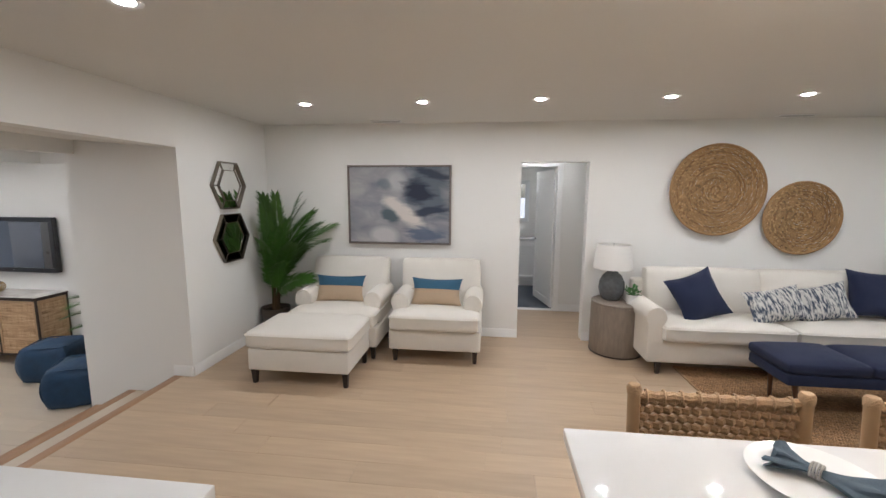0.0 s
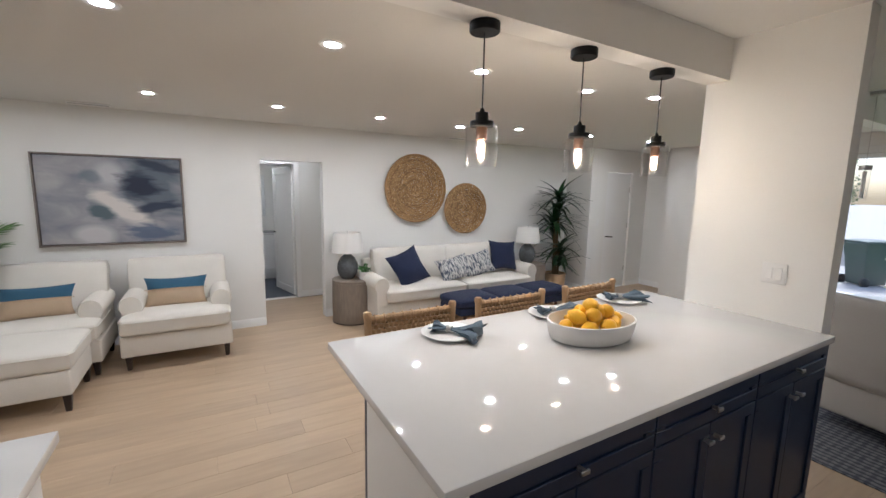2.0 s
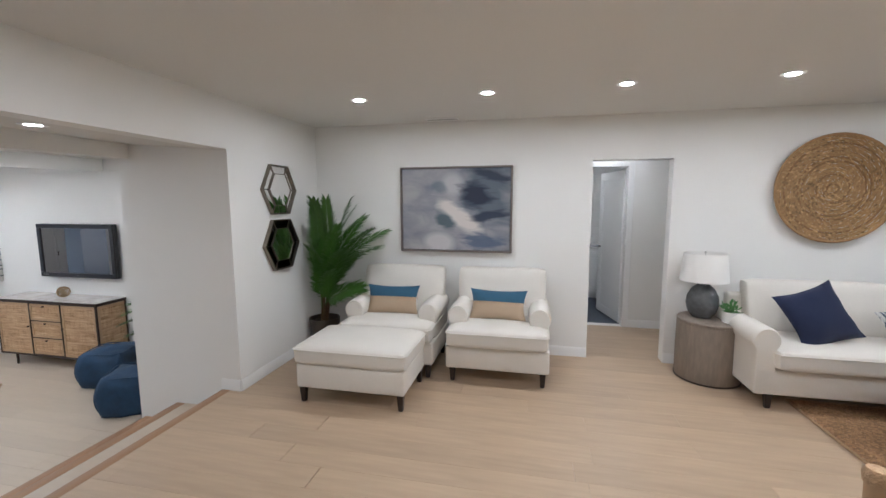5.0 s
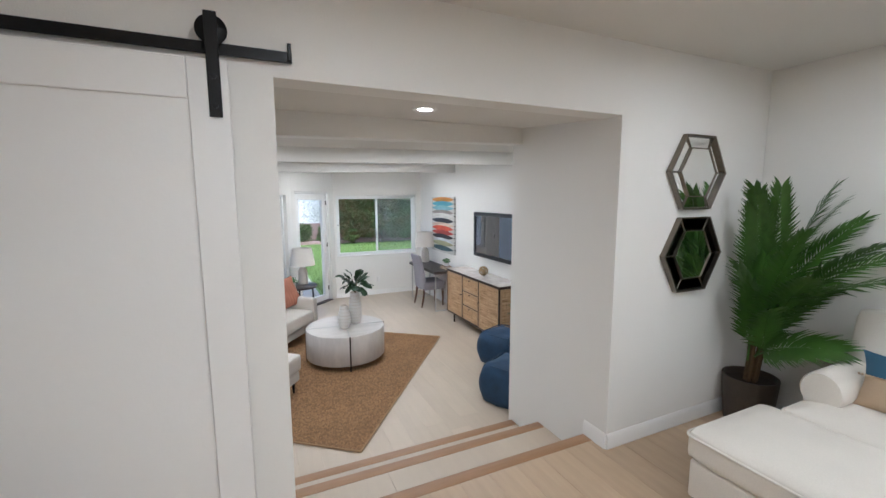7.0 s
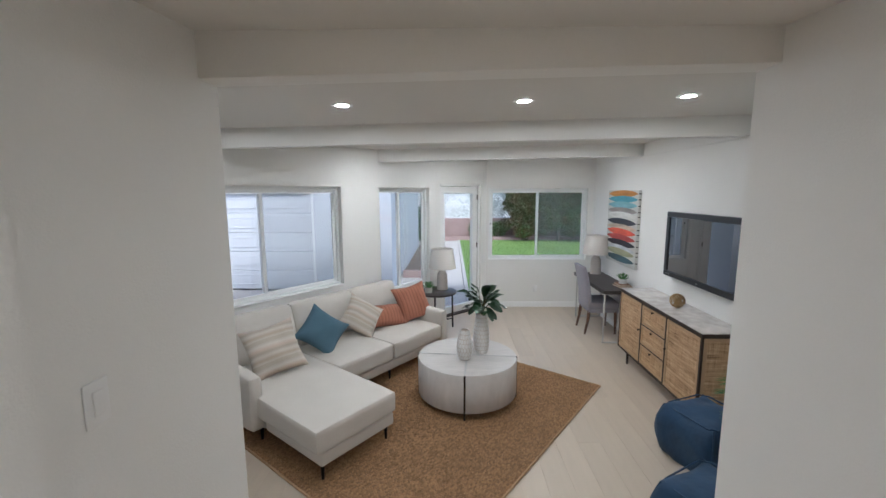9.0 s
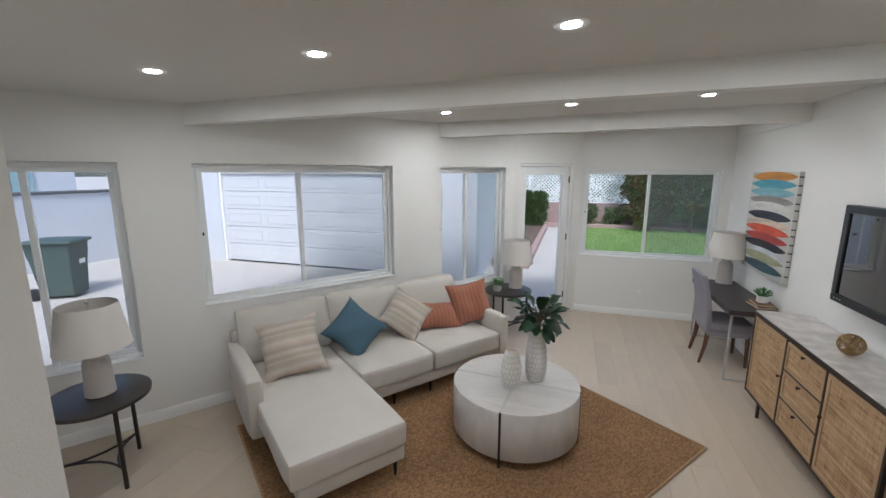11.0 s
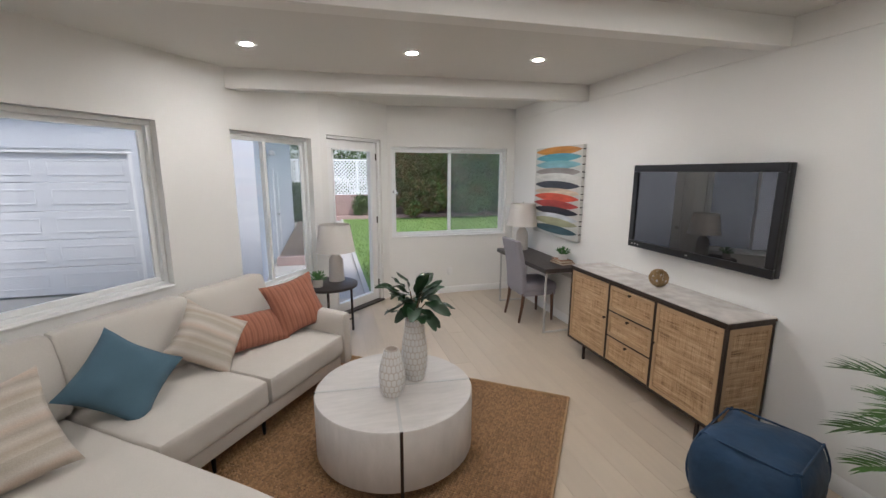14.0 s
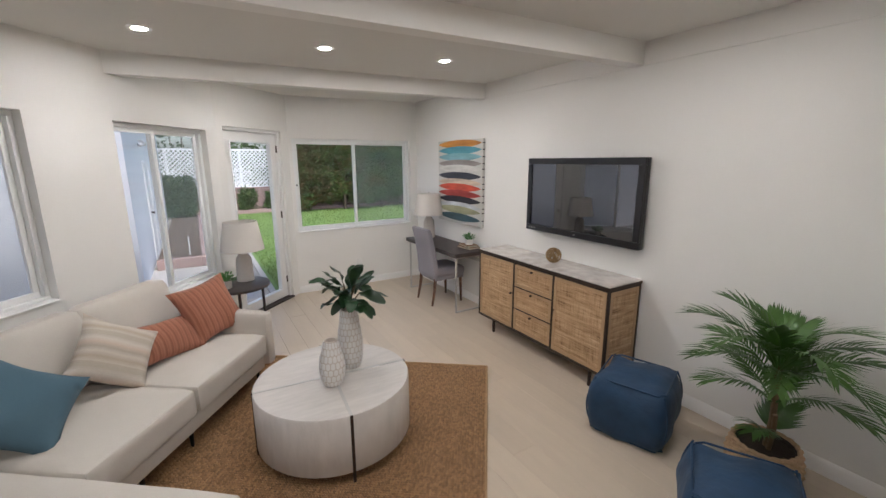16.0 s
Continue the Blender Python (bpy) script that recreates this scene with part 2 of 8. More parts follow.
# ---------- walls ----------
def wall_bm(p0, p1, z0, z1, thick, openings=(), bm=None):
    """A wall from p0 to p1, its room face on that line and its body to the right of the way; openings as (s0, s1, za, zb)."""
    bm = bm or bmesh.new()
    p0, p1 = Vector((*p0, 0)), Vector((*p1, 0))
    d = (p1 - p0).normalized()
    out = Vector((d.y, -d.x, 0))
    length = (p1 - p0).length
    ss = sorted({0.0, length, *[v for o in openings for v in o[:2] if 0 < v < length]})
    zs = sorted({z0, z1, *[v for o in openings for v in o[2:] if z0 < v < z1]})

    def filled(i, j):
        if not (0 <= i < len(ss) - 1 and 0 <= j < len(zs) - 1):
            return False
        s, z = (ss[i] + ss[i + 1]) / 2, (zs[j] + zs[j + 1]) / 2
        return not any(o[0] < s < o[1] and o[2] < z < o[3] for o in openings)

    def at(i, j, k):
        return bm.verts.new(p0 + d * ss[i] + out * (thick * k) + Vector((0, 0, zs[j])))

    for i in range(len(ss) - 1):
        for j in range(len(zs) - 1):
            if not filled(i, j):
                continue
            bm.faces.new((at(i, j, 0), at(i + 1, j, 0), at(i + 1, j + 1, 0), at(i, j + 1, 0)))
            bm.faces.new((at(i, j + 1, 1), at(i + 1, j + 1, 1), at(i + 1, j, 1), at(i, j, 1)))
            if not filled(i - 1, j):
                bm.faces.new((at(i, j, 1), at(i, j, 0), at(i, j + 1, 0), at(i, j + 1, 1)))
            if not filled(i + 1, j):
                bm.faces.new((at(i + 1, j, 0), at(i + 1, j, 1), at(i + 1, j + 1, 1), at(i + 1, j + 1, 0)))
            if not filled(i, j - 1):
                bm.faces.new((at(i, j, 1), at(i + 1, j, 1), at(i + 1, j, 0), at(i, j, 0)))
            if not filled(i, j + 1):
                bm.faces.new((at(i, j + 1, 0), at(i + 1, j + 1, 0), at(i + 1, j + 1, 1), at(i, j + 1, 1)))
    bmesh.ops.remove_doubles(bm, verts=bm.verts, dist=0.0005)
    return bm


# plan: heights and lines of the house
LOW = -0.525            # floor of the sunken family room
CEIL = 2.485            # living room ceiling
KCEIL = 2.63            # kitchen ceiling
YB = 5.40               # long wall of living and family room
XL = -2.757             # living room side of the wall with the steps
XP = -3.86              # family room side of it
YP0, YP1 = 1.94, 3.965  # passage walls
XF = -9.63              # far wall of the family room
D0 = Vector((-7.338, 1.468))     # slanted wall, right edge of its wide window
DD = (Vector((-5.83, 0.325)) - D0).normalized()


def diag(s):
    p = D0 + DD * s
    return (p.x, p.y)


CORNER_1 = diag(-1.85)           # slanted wall meets the wall with the glazed door
CORNER_2 = (XF, 3.47)
DIAG_END = diag(4.42)

wall_back = structure("wall_back", wall_bm((5.42, YB), (XF, YB), LOW - 0.1, 2.8, 0.14,
    [(5.42 - 1.03, 5.42 - 0.29, -0.05, 2.05)]), "wall", "long white painted wall with a hall opening", "wall")
wall_steps = structure("wall_steps", wall_bm((XL, YB - 0.003), (XL, -3.2), -0.1, 2.8, 0.15,
    [(YB - 0.003 - YP1, YB - 0.003 - 2.095, -0.6, 2.078)]), "wall", "white painted wall with an opening to the steps", "wall")
_h = bmesh.new()
wall_bm((XP, YP0), (XL - 0.15, YP0), LOW - 0.1, 2.8, 0.3, bm=_h)
passage_wall_1 = structure("passage_wall_1", _h, "wall", "white painted side wall of the step passage", "wall")
passage_wall_2 = structure("passage_wall_2", wall_bm((XL - 0.15, YP1), (XP, YP1), LOW - 0.1, 2.8, 0.12), "wall", "white painted side wall of the step passage", "wall")
wall_family_1 = structure("wall_family_1", wall_bm((XP, YB - 0.003), (XP, YP1 + 0.123), LOW - 0.1, 2.8, -0.12), "wall", "white painted end wall of the family room", "wall")
wall_family_2 = structure("wall_family_2", wall_bm((XP, YP0 - 0.303), (XP, DIAG_END[1] - 0.1), LOW - 0.1, 2.8, -0.12), "wall", "white painted end wall of the family room", "wall")

# slanted wall with its windows, counted from corner 1; the room lies to the left of each way
W0, W1, W2 = (4.22, 5.30, 0.065, 1.655), (1.85, 3.736, 0.42, 1.655), (0.15, 1.215, 0.12, 1.65)
wall_slanted = structure("wall_slanted", wall_bm(CORNER_1, DIAG_END, LOW - 0.1, 2.8, 0.16, [W0, W1, W2]), "wall", "slanted white painted wall with three windows", "wall")
_dl = (Vector(CORNER_2) - Vector(CORNER_1)).length
BD = (0.14, _dl - 0.10, LOW, 1.715)
wall_garden_door = structure("wall_garden_door", wall_bm(CORNER_2, CORNER_1, LOW - 0.1, 2.8, 0.16, [BD]), "wall", "short white wall with a glazed door", "wall")
W3 = (YB - 5.275, YB - 3.515, 0.355, 1.64)
wall_far = structure("wall_far", wall_bm((XF, YB), CORNER_2, LOW - 0.1, 2.8, 0.16, [W3]), "wall", "white painted end wall with a sliding window", "wall")

# entry and dining side
wall_entry_1 = structure("wall_entry_1", wall_bm((5.42, 4.85), (5.42, YB + 0.14), -0.1, 2.8, 0.12), "wall", "white painted return wall", "wall")
wall_entry_2 = structure("wall_entry_2", wall_bm((6.94, 4.85), (5.542, 4.85), -0.1, 2.8, 0.12, [(6.94 - 6.50, 6.94 - 5.82, 0.0, 2.1)]), "wall", "white painted entry wall with a flush door", "wall")
wall_entry_3 = structure("wall_entry_3", wall_bm((6.94, 4.14), (6.94, 4.97), -0.1, 2.8, 0.12), "wall", "white painted entry wall", "wall")
structure("wall_entry_4", box(6.751, 4.02, -0.1, 7.06, 4.139, 2.8), "wall", "white painted end of the street-side wall", "wall")
EW, DW = (0.67, 1.85, 0.20, 2.20), (2.09, 5.04, 0.50, 2.25)
wall_street = structure("wall_street", wall_bm((6.45, -3.2), (6.45, 4.14), -0.1, 2.8, 0.3, [(7.34 - EW[1], 7.34 - EW[0], EW[2], EW[3]), (7.34 - DW[1], 7.34 - DW[0], DW[2], DW[3])]), "wall", "white painted street-side wall with windows", "wall")
wall_kitchen = structure("wall_kitchen", wall_bm((XL - 0.15, -3.2), (6.75, -3.2), -0.1, 2.8, 0.14), "wall", "plain white wall closing the kitchen", "wall")
pillar = structure("pillar_wall", box(2.45, 0.765, -0.1, 2.565, 1.475, 2.8), "wall", "white painted wall end beside the island", "wall")
beam_island = structure("beam_island", box(XL + 0.002, 1.345, 2.40, 6.449, 1.477, 2.75), "wall", "white painted beam over the island", "beam")

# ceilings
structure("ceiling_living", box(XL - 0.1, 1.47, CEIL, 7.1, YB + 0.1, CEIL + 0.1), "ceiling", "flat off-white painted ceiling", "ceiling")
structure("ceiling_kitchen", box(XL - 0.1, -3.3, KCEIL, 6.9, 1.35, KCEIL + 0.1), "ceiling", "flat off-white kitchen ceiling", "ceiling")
_pc = bmesh.new()
_lo = [_pc.verts.new(v) for v in ((XP + 0.10, YP0 - 0.1, 2.148), (XL - 0.15, YP0 - 0.1, 2.081), (XL - 0.15, YP1 + 0.06, 2.081), (XP + 0.10, YP1 + 0.06, 2.148))]
_hi = [_pc.verts.new((v.co.x, v.co.y, 2.3)) for v in _lo]
_pc.faces.new(_lo[::-1]), _pc.faces.new(_hi)
for _k in range(4):
    _pc.faces.new((_lo[_k], _lo[(_k + 1) % 4], _hi[(_k + 1) % 4], _hi[_k]))
structure("ceiling_passage", _pc, "ceiling", "low off-white passage ceiling", "ceiling")


def fam_z(y, top=2.215):
    return top - 0.018 * (YB - y)


def slanted_slab(x0, x1, y0, y1, z_of, h):
    bm = bmesh.new()
    lo = [bm.verts.new((x, y, z_of(y))) for x, y in ((x0, y0), (x1, y0), (x1, y1), (x0, y1))]
    hi = [bm.verts.new((v.co.x, v.co.y, v.co.z + h)) for v in lo]
    bm.faces.new(lo[::-1]), bm.faces.new(hi)
    for k in range(4):
        bm.faces.new((lo[k], lo[(k + 1) % 4], hi[(k + 1) % 4], hi[k]))
    return bm


def diag_y(x):
    return D0.y + (x - D0.x) * DD.y / DD.x


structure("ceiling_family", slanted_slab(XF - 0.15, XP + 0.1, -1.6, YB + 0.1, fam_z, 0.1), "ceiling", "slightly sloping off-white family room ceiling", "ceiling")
for k, (xa, xb) in enumerate(((-3.86, -3.74), (-5.935, -5.82), (-7.955, -7.84))):
    y0 = (YP0 - 0.01) if k == 0 else diag_y(xb) - 0.1
    structure(f"ceiling_beam_{k + 1}", slanted_slab(xa, xb, y0, (YP1 + 0.01) if k == 0 else YB + 0.01, lambda y: fam_z(y, 2.052), 0.2), "wall", "white painted ceiling beam", "beam")

structure("trim_family_tv", box(XF + 0.01, YB - 0.010, 2.045, XP - 0.01, YB - 0.001, 2.26, 0.003, 1), "wall", "painted ledger board along the top of the wall", "trim")

# floors
_f = bmesh.new()
add_box(_f, XL - 0.12, -3.3, -0.12, 7.1, YB + 0.1, -0.012)
add_box(_f, -0.6, YB + 0.1, -0.12, 3.2, 9.0, -0.012)
structure("floor_living", _f, "base", "light oak plank floor", "floor")
structure("floor_family", box(XF - 0.1, -1.7, LOW - 0.12, XL - 0.1, YB + 0.1, LOW - 0.012), "base", "pale oak plank floor", "floor")

# ---------- more materials ----------
def cloth(name, colour, weave=0.25, scale=420, rough=0.95, **kw):
    return material(name, colour, rough, grain=0.07, grain_scale=160, stain=0.05, stain_scale=5, bump=weave, bump_scale=scale, sheen=0.04, **kw)


def woven(name, dark, light, scale=120.0, bump=0.6, vary=0.0, coords="Object", turn=(0, 0, 0), full=0.5, grain=0.2, grain_scale=35):
    """Cane, jute or straw: two crossing bands of strands over a noise of tone."""
    m = material(name, light, 0.8, grain=grain, grain_scale=grain_scale, stain=0.12, stain_scale=4, vary=vary)
    nt = m.node_tree
    n, l = nt.nodes, nt.links
    b = n["Principled BSDF"]
    co = n.new("ShaderNodeTexCoord")
    mp = n.new("ShaderNodeMapping")
    mp.inputs["Rotation"].default_value = [radians(a) for a in turn]
    l.new(co.outputs[coords], mp.inputs[0])
    waves = []
    for axis in ("X", "Z", "Y"):
        w = n.new("ShaderNodeTexWave")
        w.bands_direction = axis
        w.inputs["Scale"].default_value, w.inputs["Distortion"].default_value = scale / 6.28, 1.6
        w.inputs["Detail"].default_value = 2
        w.inputs["Detail Scale"].default_value = 3
        l.new(mp.outputs[0], w.inputs[0])
        waves.append(w)
    mul = n.new("ShaderNodeMath")
    mul.operation = "MULTIPLY"
    l.new(waves[0].outputs["Fac"], mul.inputs[0])
    mx = n.new("ShaderNodeMath")
    mx.operation = "MAXIMUM"
    l.new(waves[1].outputs["Fac"], mx.inputs[0])
    l.new(waves[2].outputs["Fac"], mx.inputs[1])
    l.new(mx.outputs[0], mul.inputs[1])
    mix = n.new("ShaderNodeMix")
    mix.data_type = "RGBA"
    old = b.inputs["Base Color"].links[0].from_socket
    mix.inputs[6].default_value = (*dark, 1)
    ramp = n.new("ShaderNodeMapRange")
    ramp.inputs["From Min"].default_value, ramp.inputs["From Max"].default_value = 0.0, full
    l.new(mul.outputs[0], ramp.inputs[0])
    l.new(ramp.outputs[0], mix.inputs[0])
    l.new(old, mix.inputs[7])
    l.new(mix.outputs[2], b.inputs["Base Color"])
    bp = n.new("ShaderNodeBump")
    bp.inputs["Strength"].default_value, bp.inputs["Distance"].default_value = bump, 0.004
    l.new(mul.outputs[0], bp.inputs["Height"])
    l.new(bp.outputs[0], b.inputs["Normal"])
    return m


def striped(name, colours, scale, axis="Z", rough=0.9, bump=0.3, soft=False, distort=0.0):
    """Bands of cloth along one axis, from a short list of colours, once per 1/scale metres."""
    m = bpy.data.materials.new(name)
    m.use_nodes = True
    nt = m.node_tree
    n, l = nt.nodes, nt.links
    b = n["Principled BSDF"]
    b.inputs["Roughness"].default_value = rough
    b.inputs["Sheen Weight"].default_value = 0.1
    co = n.new("ShaderNodeTexCoord")
    sep = n.new("ShaderNodeSeparateXYZ")
    l.new(co.outputs["Object"], sep.inputs[0])
    mul = n.new("ShaderNodeMath")
    mul.operation = "MULTIPLY_ADD"
    mul.inputs[1].default_value, mul.inputs[2].default_value = scale, 0.5
    l.new(sep.outputs[axis], mul.inputs[0])
    last = mul.outputs[0]
    if distort:
        t = n.new("ShaderNodeTexNoise")
        t.inputs["Scale"].default_value = 9
        l.new(co.outputs["Object"], t.inputs[0])
        ad = n.new("ShaderNodeMath")
        ad.operation = "MULTIPLY_ADD"
        ad.inputs[1].default_value = distort
        l.new(t.outputs[0], ad.inputs[0])
        l.new(last, ad.inputs[2])
        last = ad.outputs[0]
    fr = n.new("ShaderNodeMath")
    fr.operation = "FRACT"
    l.new(last, fr.inputs[0])
    ramp = n.new("ShaderNodeValToRGB")
    ramp.color_ramp.interpolation = "LINEAR" if soft else "CONSTANT"
    while len(ramp.color_ramp.elements) < len(colours):
        ramp.color_ramp.elements.new(0.5)
    for k, c in enumerate(colours):
        ramp.color_ramp.elements[k].position = k / len(colours)
        ramp.color_ramp.elements[k].color = (*c, 1)
    l.new(fr.outputs[0], ramp.inputs[0])
    t = n.new("ShaderNodeTexNoise")
    t.inputs["Scale"].default_value = 220
    l.new(co.outputs["Object"], t.inputs[0])
    mx = n.new("ShaderNodeMix")
    mx.data_type, mx.blend_type = "RGBA", "MULTIPLY"
    mx.inputs[0].default_value = 0.35
    l.new(ramp.outputs[0], mx.inputs[6])
    l.new(t.outputs[0], mx.inputs[7])
    l.new(mx.outputs[2], b.inputs["Base Color"])
    bp = n.new("ShaderNodeBump")
    bp.inputs["Strength"].default_value, bp.inputs["Distance"].default_value = bump, 0.003
    l.new(t.outputs[0], bp.inputs["Height"])
    l.new(bp.outputs[0], b.inputs["Normal"])
    return m


M["cream"] = cloth("cream_upholstery", (0.70, 0.655, 0.585))
M["sectional"] = cloth("oatmeal_upholstery", (0.57, 0.53, 0.475))
M["navy_cloth"] = cloth("navy_cloth", (0.012, 0.018, 0.05), 0.4, 260)
M["blue_cloth"] = cloth("blue_linen", (0.072, 0.135, 0.18), 0.3)
M["teal_cloth"] = cloth("teal_cloth", (0.035, 0.10, 0.165), 0.3)
M["tan_cloth"] = cloth("tan_linen", (0.50, 0.38, 0.26), 0.4, 300)
M["rust_cloth"] = striped("rust_pleated_cloth", [(0.43, 0.175, 0.105), (0.36, 0.135, 0.08), (0.45, 0.19, 0.115), (0.31, 0.115, 0.065)], 22, "X", bump=0.5, soft=True, distort=0.25)
M["stripe_cloth"] = striped("striped_woven_cloth", [(0.62, 0.56, 0.47), (0.50, 0.42, 0.33), (0.64, 0.58, 0.50), (0.46, 0.40, 0.33), (0.62, 0.50, 0.40), (0.66, 0.61, 0.54), (0.52, 0.46, 0.38)], 4.6, "Z", bump=0.6, soft=True, distort=0.03)
M["grey_cloth"] = cloth("grey_velvet", (0.30, 0.285, 0.315), 0.12)
M["velvet"] = material("blue_velvet", (0.010, 0.040, 0.092), 0.7, grain=0.3, grain_scale=14, stain=0.45, stain_scale=5, bump=0.55, bump_scale=16, sheen=0.06)
M["napkin"] = cloth("slate_blue_napkin", (0.075, 0.105, 0.135), 0.35)
M["slip_cloth"] = cloth("taupe_slipcover", (0.40, 0.37, 0.33), 0.2)
M["dark_wood"] = material("dark_wood", (0.022, 0.013, 0.010), 0.35, grain=0.25, grain_scale=20, stretch=(1, 1, 0.2), bump=0.05)
M["walnut"] = material("walnut_wood", (0.10, 0.045, 0.022), 0.4, grain=0.25, grain_scale=20, stretch=(1, 1, 0.2), bump=0.05)
M["espresso"] = material("espresso_wood_top", (0.045, 0.036, 0.033), 0.42, grain=0.25, grain_scale=12, stretch=(0.3, 3, 1), stain=0.1, bump=0.08)
M["grey_wood"] = material("weathered_grey_wood", (0.235, 0.19, 0.15), 0.7, grain=0.28, grain_scale=16, stain=0.2, stain_scale=5, stretch=(2.5, 2.5, 0.5), bump=0.25, bump_scale=60)
M["white_wood"] = material("whitewashed_wood", (0.56, 0.525, 0.49), 0.55, grain=0.13, grain_scale=14, stain=0.16, stain_scale=3, stretch=(3, 0.6, 0.5), bump=0.12, bump_scale=50)
def cane_material():
    """Open cane weave: fine uneven strands both ways, pale over brown."""
    m = material("woven_cane", (0.5, 0.33, 0.18), 0.7)
    nt = m.node_tree
    n, l = nt.nodes, nt.links
    b = n["Principled BSDF"]
    co = n.new("ShaderNodeTexCoord")
    fields = []
    for scale in ((6, 1, 150), (150, 1, 6), (2.5, 1, 40)):
        mp = n.new("ShaderNodeMapping")
        mp.inputs["Scale"].default_value = scale
        l.new(co.outputs["Object"], mp.inputs[0])
        t = n.new("ShaderNodeTexNoise")
        t.inputs["Scale"].default_value, t.inputs["Detail"].default_value = 1.0, 2
        l.new(mp.outputs[0], t.inputs[0])
        fields.append(t.outputs[0])
    total = fields[0]
    for f in fields[1:]:
        ad = n.new("ShaderNodeMath")
        l.new(total, ad.inputs[0])
        l.new(f, ad.inputs[1])
        total = ad.outputs[0]
    ramp = n.new("ShaderNodeValToRGB")
    sc = n.new("ShaderNodeMath")
    sc.operation, sc.inputs[1].default_value = "DIVIDE", 3.0
    l.new(total, sc.inputs[0])
    stops = ((0.38, (0.17, 0.095, 0.042)), (0.46, (0.40, 0.25, 0.125)), (0.53, (0.50, 0.33, 0.18)), (0.62, (0.64, 0.46, 0.29)))
    while len(ramp.color_ramp.elements) < len(stops):
        ramp.color_ramp.elements.new(0.5)
    for k, (p, c) in enumerate(stops):
        ramp.color_ramp.elements[k].position, ramp.color_ramp.elements[k].color = p, (*c, 1)
    l.new(sc.outputs[0], ramp.inputs[0])
    l.new(ramp.outputs[0], b.inputs["Base Color"])
    bp = n.new("ShaderNodeBump")
    bp.inputs["Strength"].default_value, bp.inputs["Distance"].default_value = 0.6, 0.004
    l.new(sc.outputs[0], bp.inputs["Height"])
    l.new(bp.outputs[0], b.inputs["Normal"])
    return m


def by_island(m, low, high):
    """Shifts the tone from one joined piece to the next."""
    nt = m.node_tree
    n, l = nt.nodes, nt.links
    b = n["Principled BSDF"]
    old = b.inputs["Base Color"].links[0].from_socket
    geo, rng, mul = n.new("ShaderNodeNewGeometry"), n.new("ShaderNodeMapRange"), n.new("ShaderNodeMix")
    mul.data_type, mul.blend_type = "RGBA", "MULTIPLY"
    mul.inputs[0].default_value = 1.0
    rng.inputs["To Min"].default_value, rng.inputs["To Max"].default_value = low, high
    l.new(geo.outputs["Random Per Island"], rng.inputs[0])
    l.new(old, mul.inputs[6])
    l.new(rng.outputs[0], mul.inputs[7])
    l.new(mul.outputs[2], b.inputs["Base Color"])
    return m


M["cane"] = cane_material()
M["jute_stitch"] = by_island(material("jute_stitch", (0.33, 0.19, 0.09), 0.95, grain=0.35, grain_scale=90, stain=0.25, stain_scale=2.2, bump=0.7, bump_scale=260), 0.70, 1.22)
M["straw_stitch"] = by_island(material("straw_stitch", (0.44, 0.28, 0.13), 0.8, grain=0.35, grain_scale=80, stain=0.2, stain_scale=8, bump=0.6, bump_scale=160), 0.4, 1.35)
M["oak_edge"] = material("light_oak_edge", (0.43, 0.28, 0.15), 0.5, grain=0.15, grain_scale=18, stretch=(1, 1, 0.3), bump=0.05)
M["brown_metal"] = material("brown_black_metal", (0.042, 0.027, 0.019), 0.5, 0.4, grain=0.3, grain_scale=40, bump=0.05)
M["jute"] = woven("jute_weave", (0.05, 0.026, 0.012), (0.50, 0.31, 0.165), 110, 1.0, full=0.62, grain=0.75, grain_scale=55)
M["jute_yarn"] = material("jute_yarn", (0.38, 0.245, 0.13), 0.95, grain=0.35, grain_scale=70, stain=0.22, stain_scale=2.5, bump=0.6, bump_scale=300, vary=0.12)
M["straw_dark"] = material("dark_straw_coil", (0.25, 0.135, 0.055), 0.8, grain=0.4, grain_scale=70, stain=0.25, stain_scale=9, bump=0.7, bump_scale=140)
M["straw"] = material("straw_coil", (0.36, 0.215, 0.095), 0.8, grain=0.4, grain_scale=70, stain=0.2, stain_scale=9, bump=0.7, bump_scale=140)
M["rush"] = material("woven_rush", (0.46, 0.305, 0.17), 0.75, grain=0.35, grain_scale=60, stain=0.2, stain_scale=12, bump=0.5, bump_scale=180)
M["marble"] = material("veined_marble", (0.56, 0.52, 0.48), 0.25, grain=0.35, grain_scale=10, stain=0.3, stain_scale=4)
M["china"] = material("white_china", (0.80, 0.80, 0.78), 0.15, grain=0.01)
M["ceramic_white"] = material("matt_white_ceramic", (0.74, 0.72, 0.69), 0.6, grain=0.03, stain=0.04, bump=0.05)
M["ceramic_tan"] = material("bare_clay_lines", (0.58, 0.51, 0.44), 0.8, grain=0.1)
M["ceramic_grey"] = material("mottled_grey_ceramic", (0.095, 0.10, 0.105), 0.2, grain=0.35, grain_scale=28, stain=0.3, stain_scale=9, bump=0.35, bump_scale=40)
M["stone_lamp"] = material("pale_stone_ceramic", (0.52, 0.48, 0.44), 0.7, grain=0.08, grain_scale=50, stain=0.08, bump=0.2, bump_scale=90)
M["shade"] = material("linen_lampshade", (0.66, 0.62, 0.57), 0.9, grain=0.05, grain_scale=250, stain=0.03, bump=0.15, bump_scale=400)
M["shade_white"] = material("white_lampshade", (0.80, 0.78, 0.74), 0.9, grain=0.03, grain_scale=250, bump=0.1, bump_scale=400)
M["leaf"] = material("palm_leaf", (0.055, 0.130, 0.020), 0.45, grain=0.3, grain_scale=25, stain=0.35, stain_scale=5, vary=0.25)
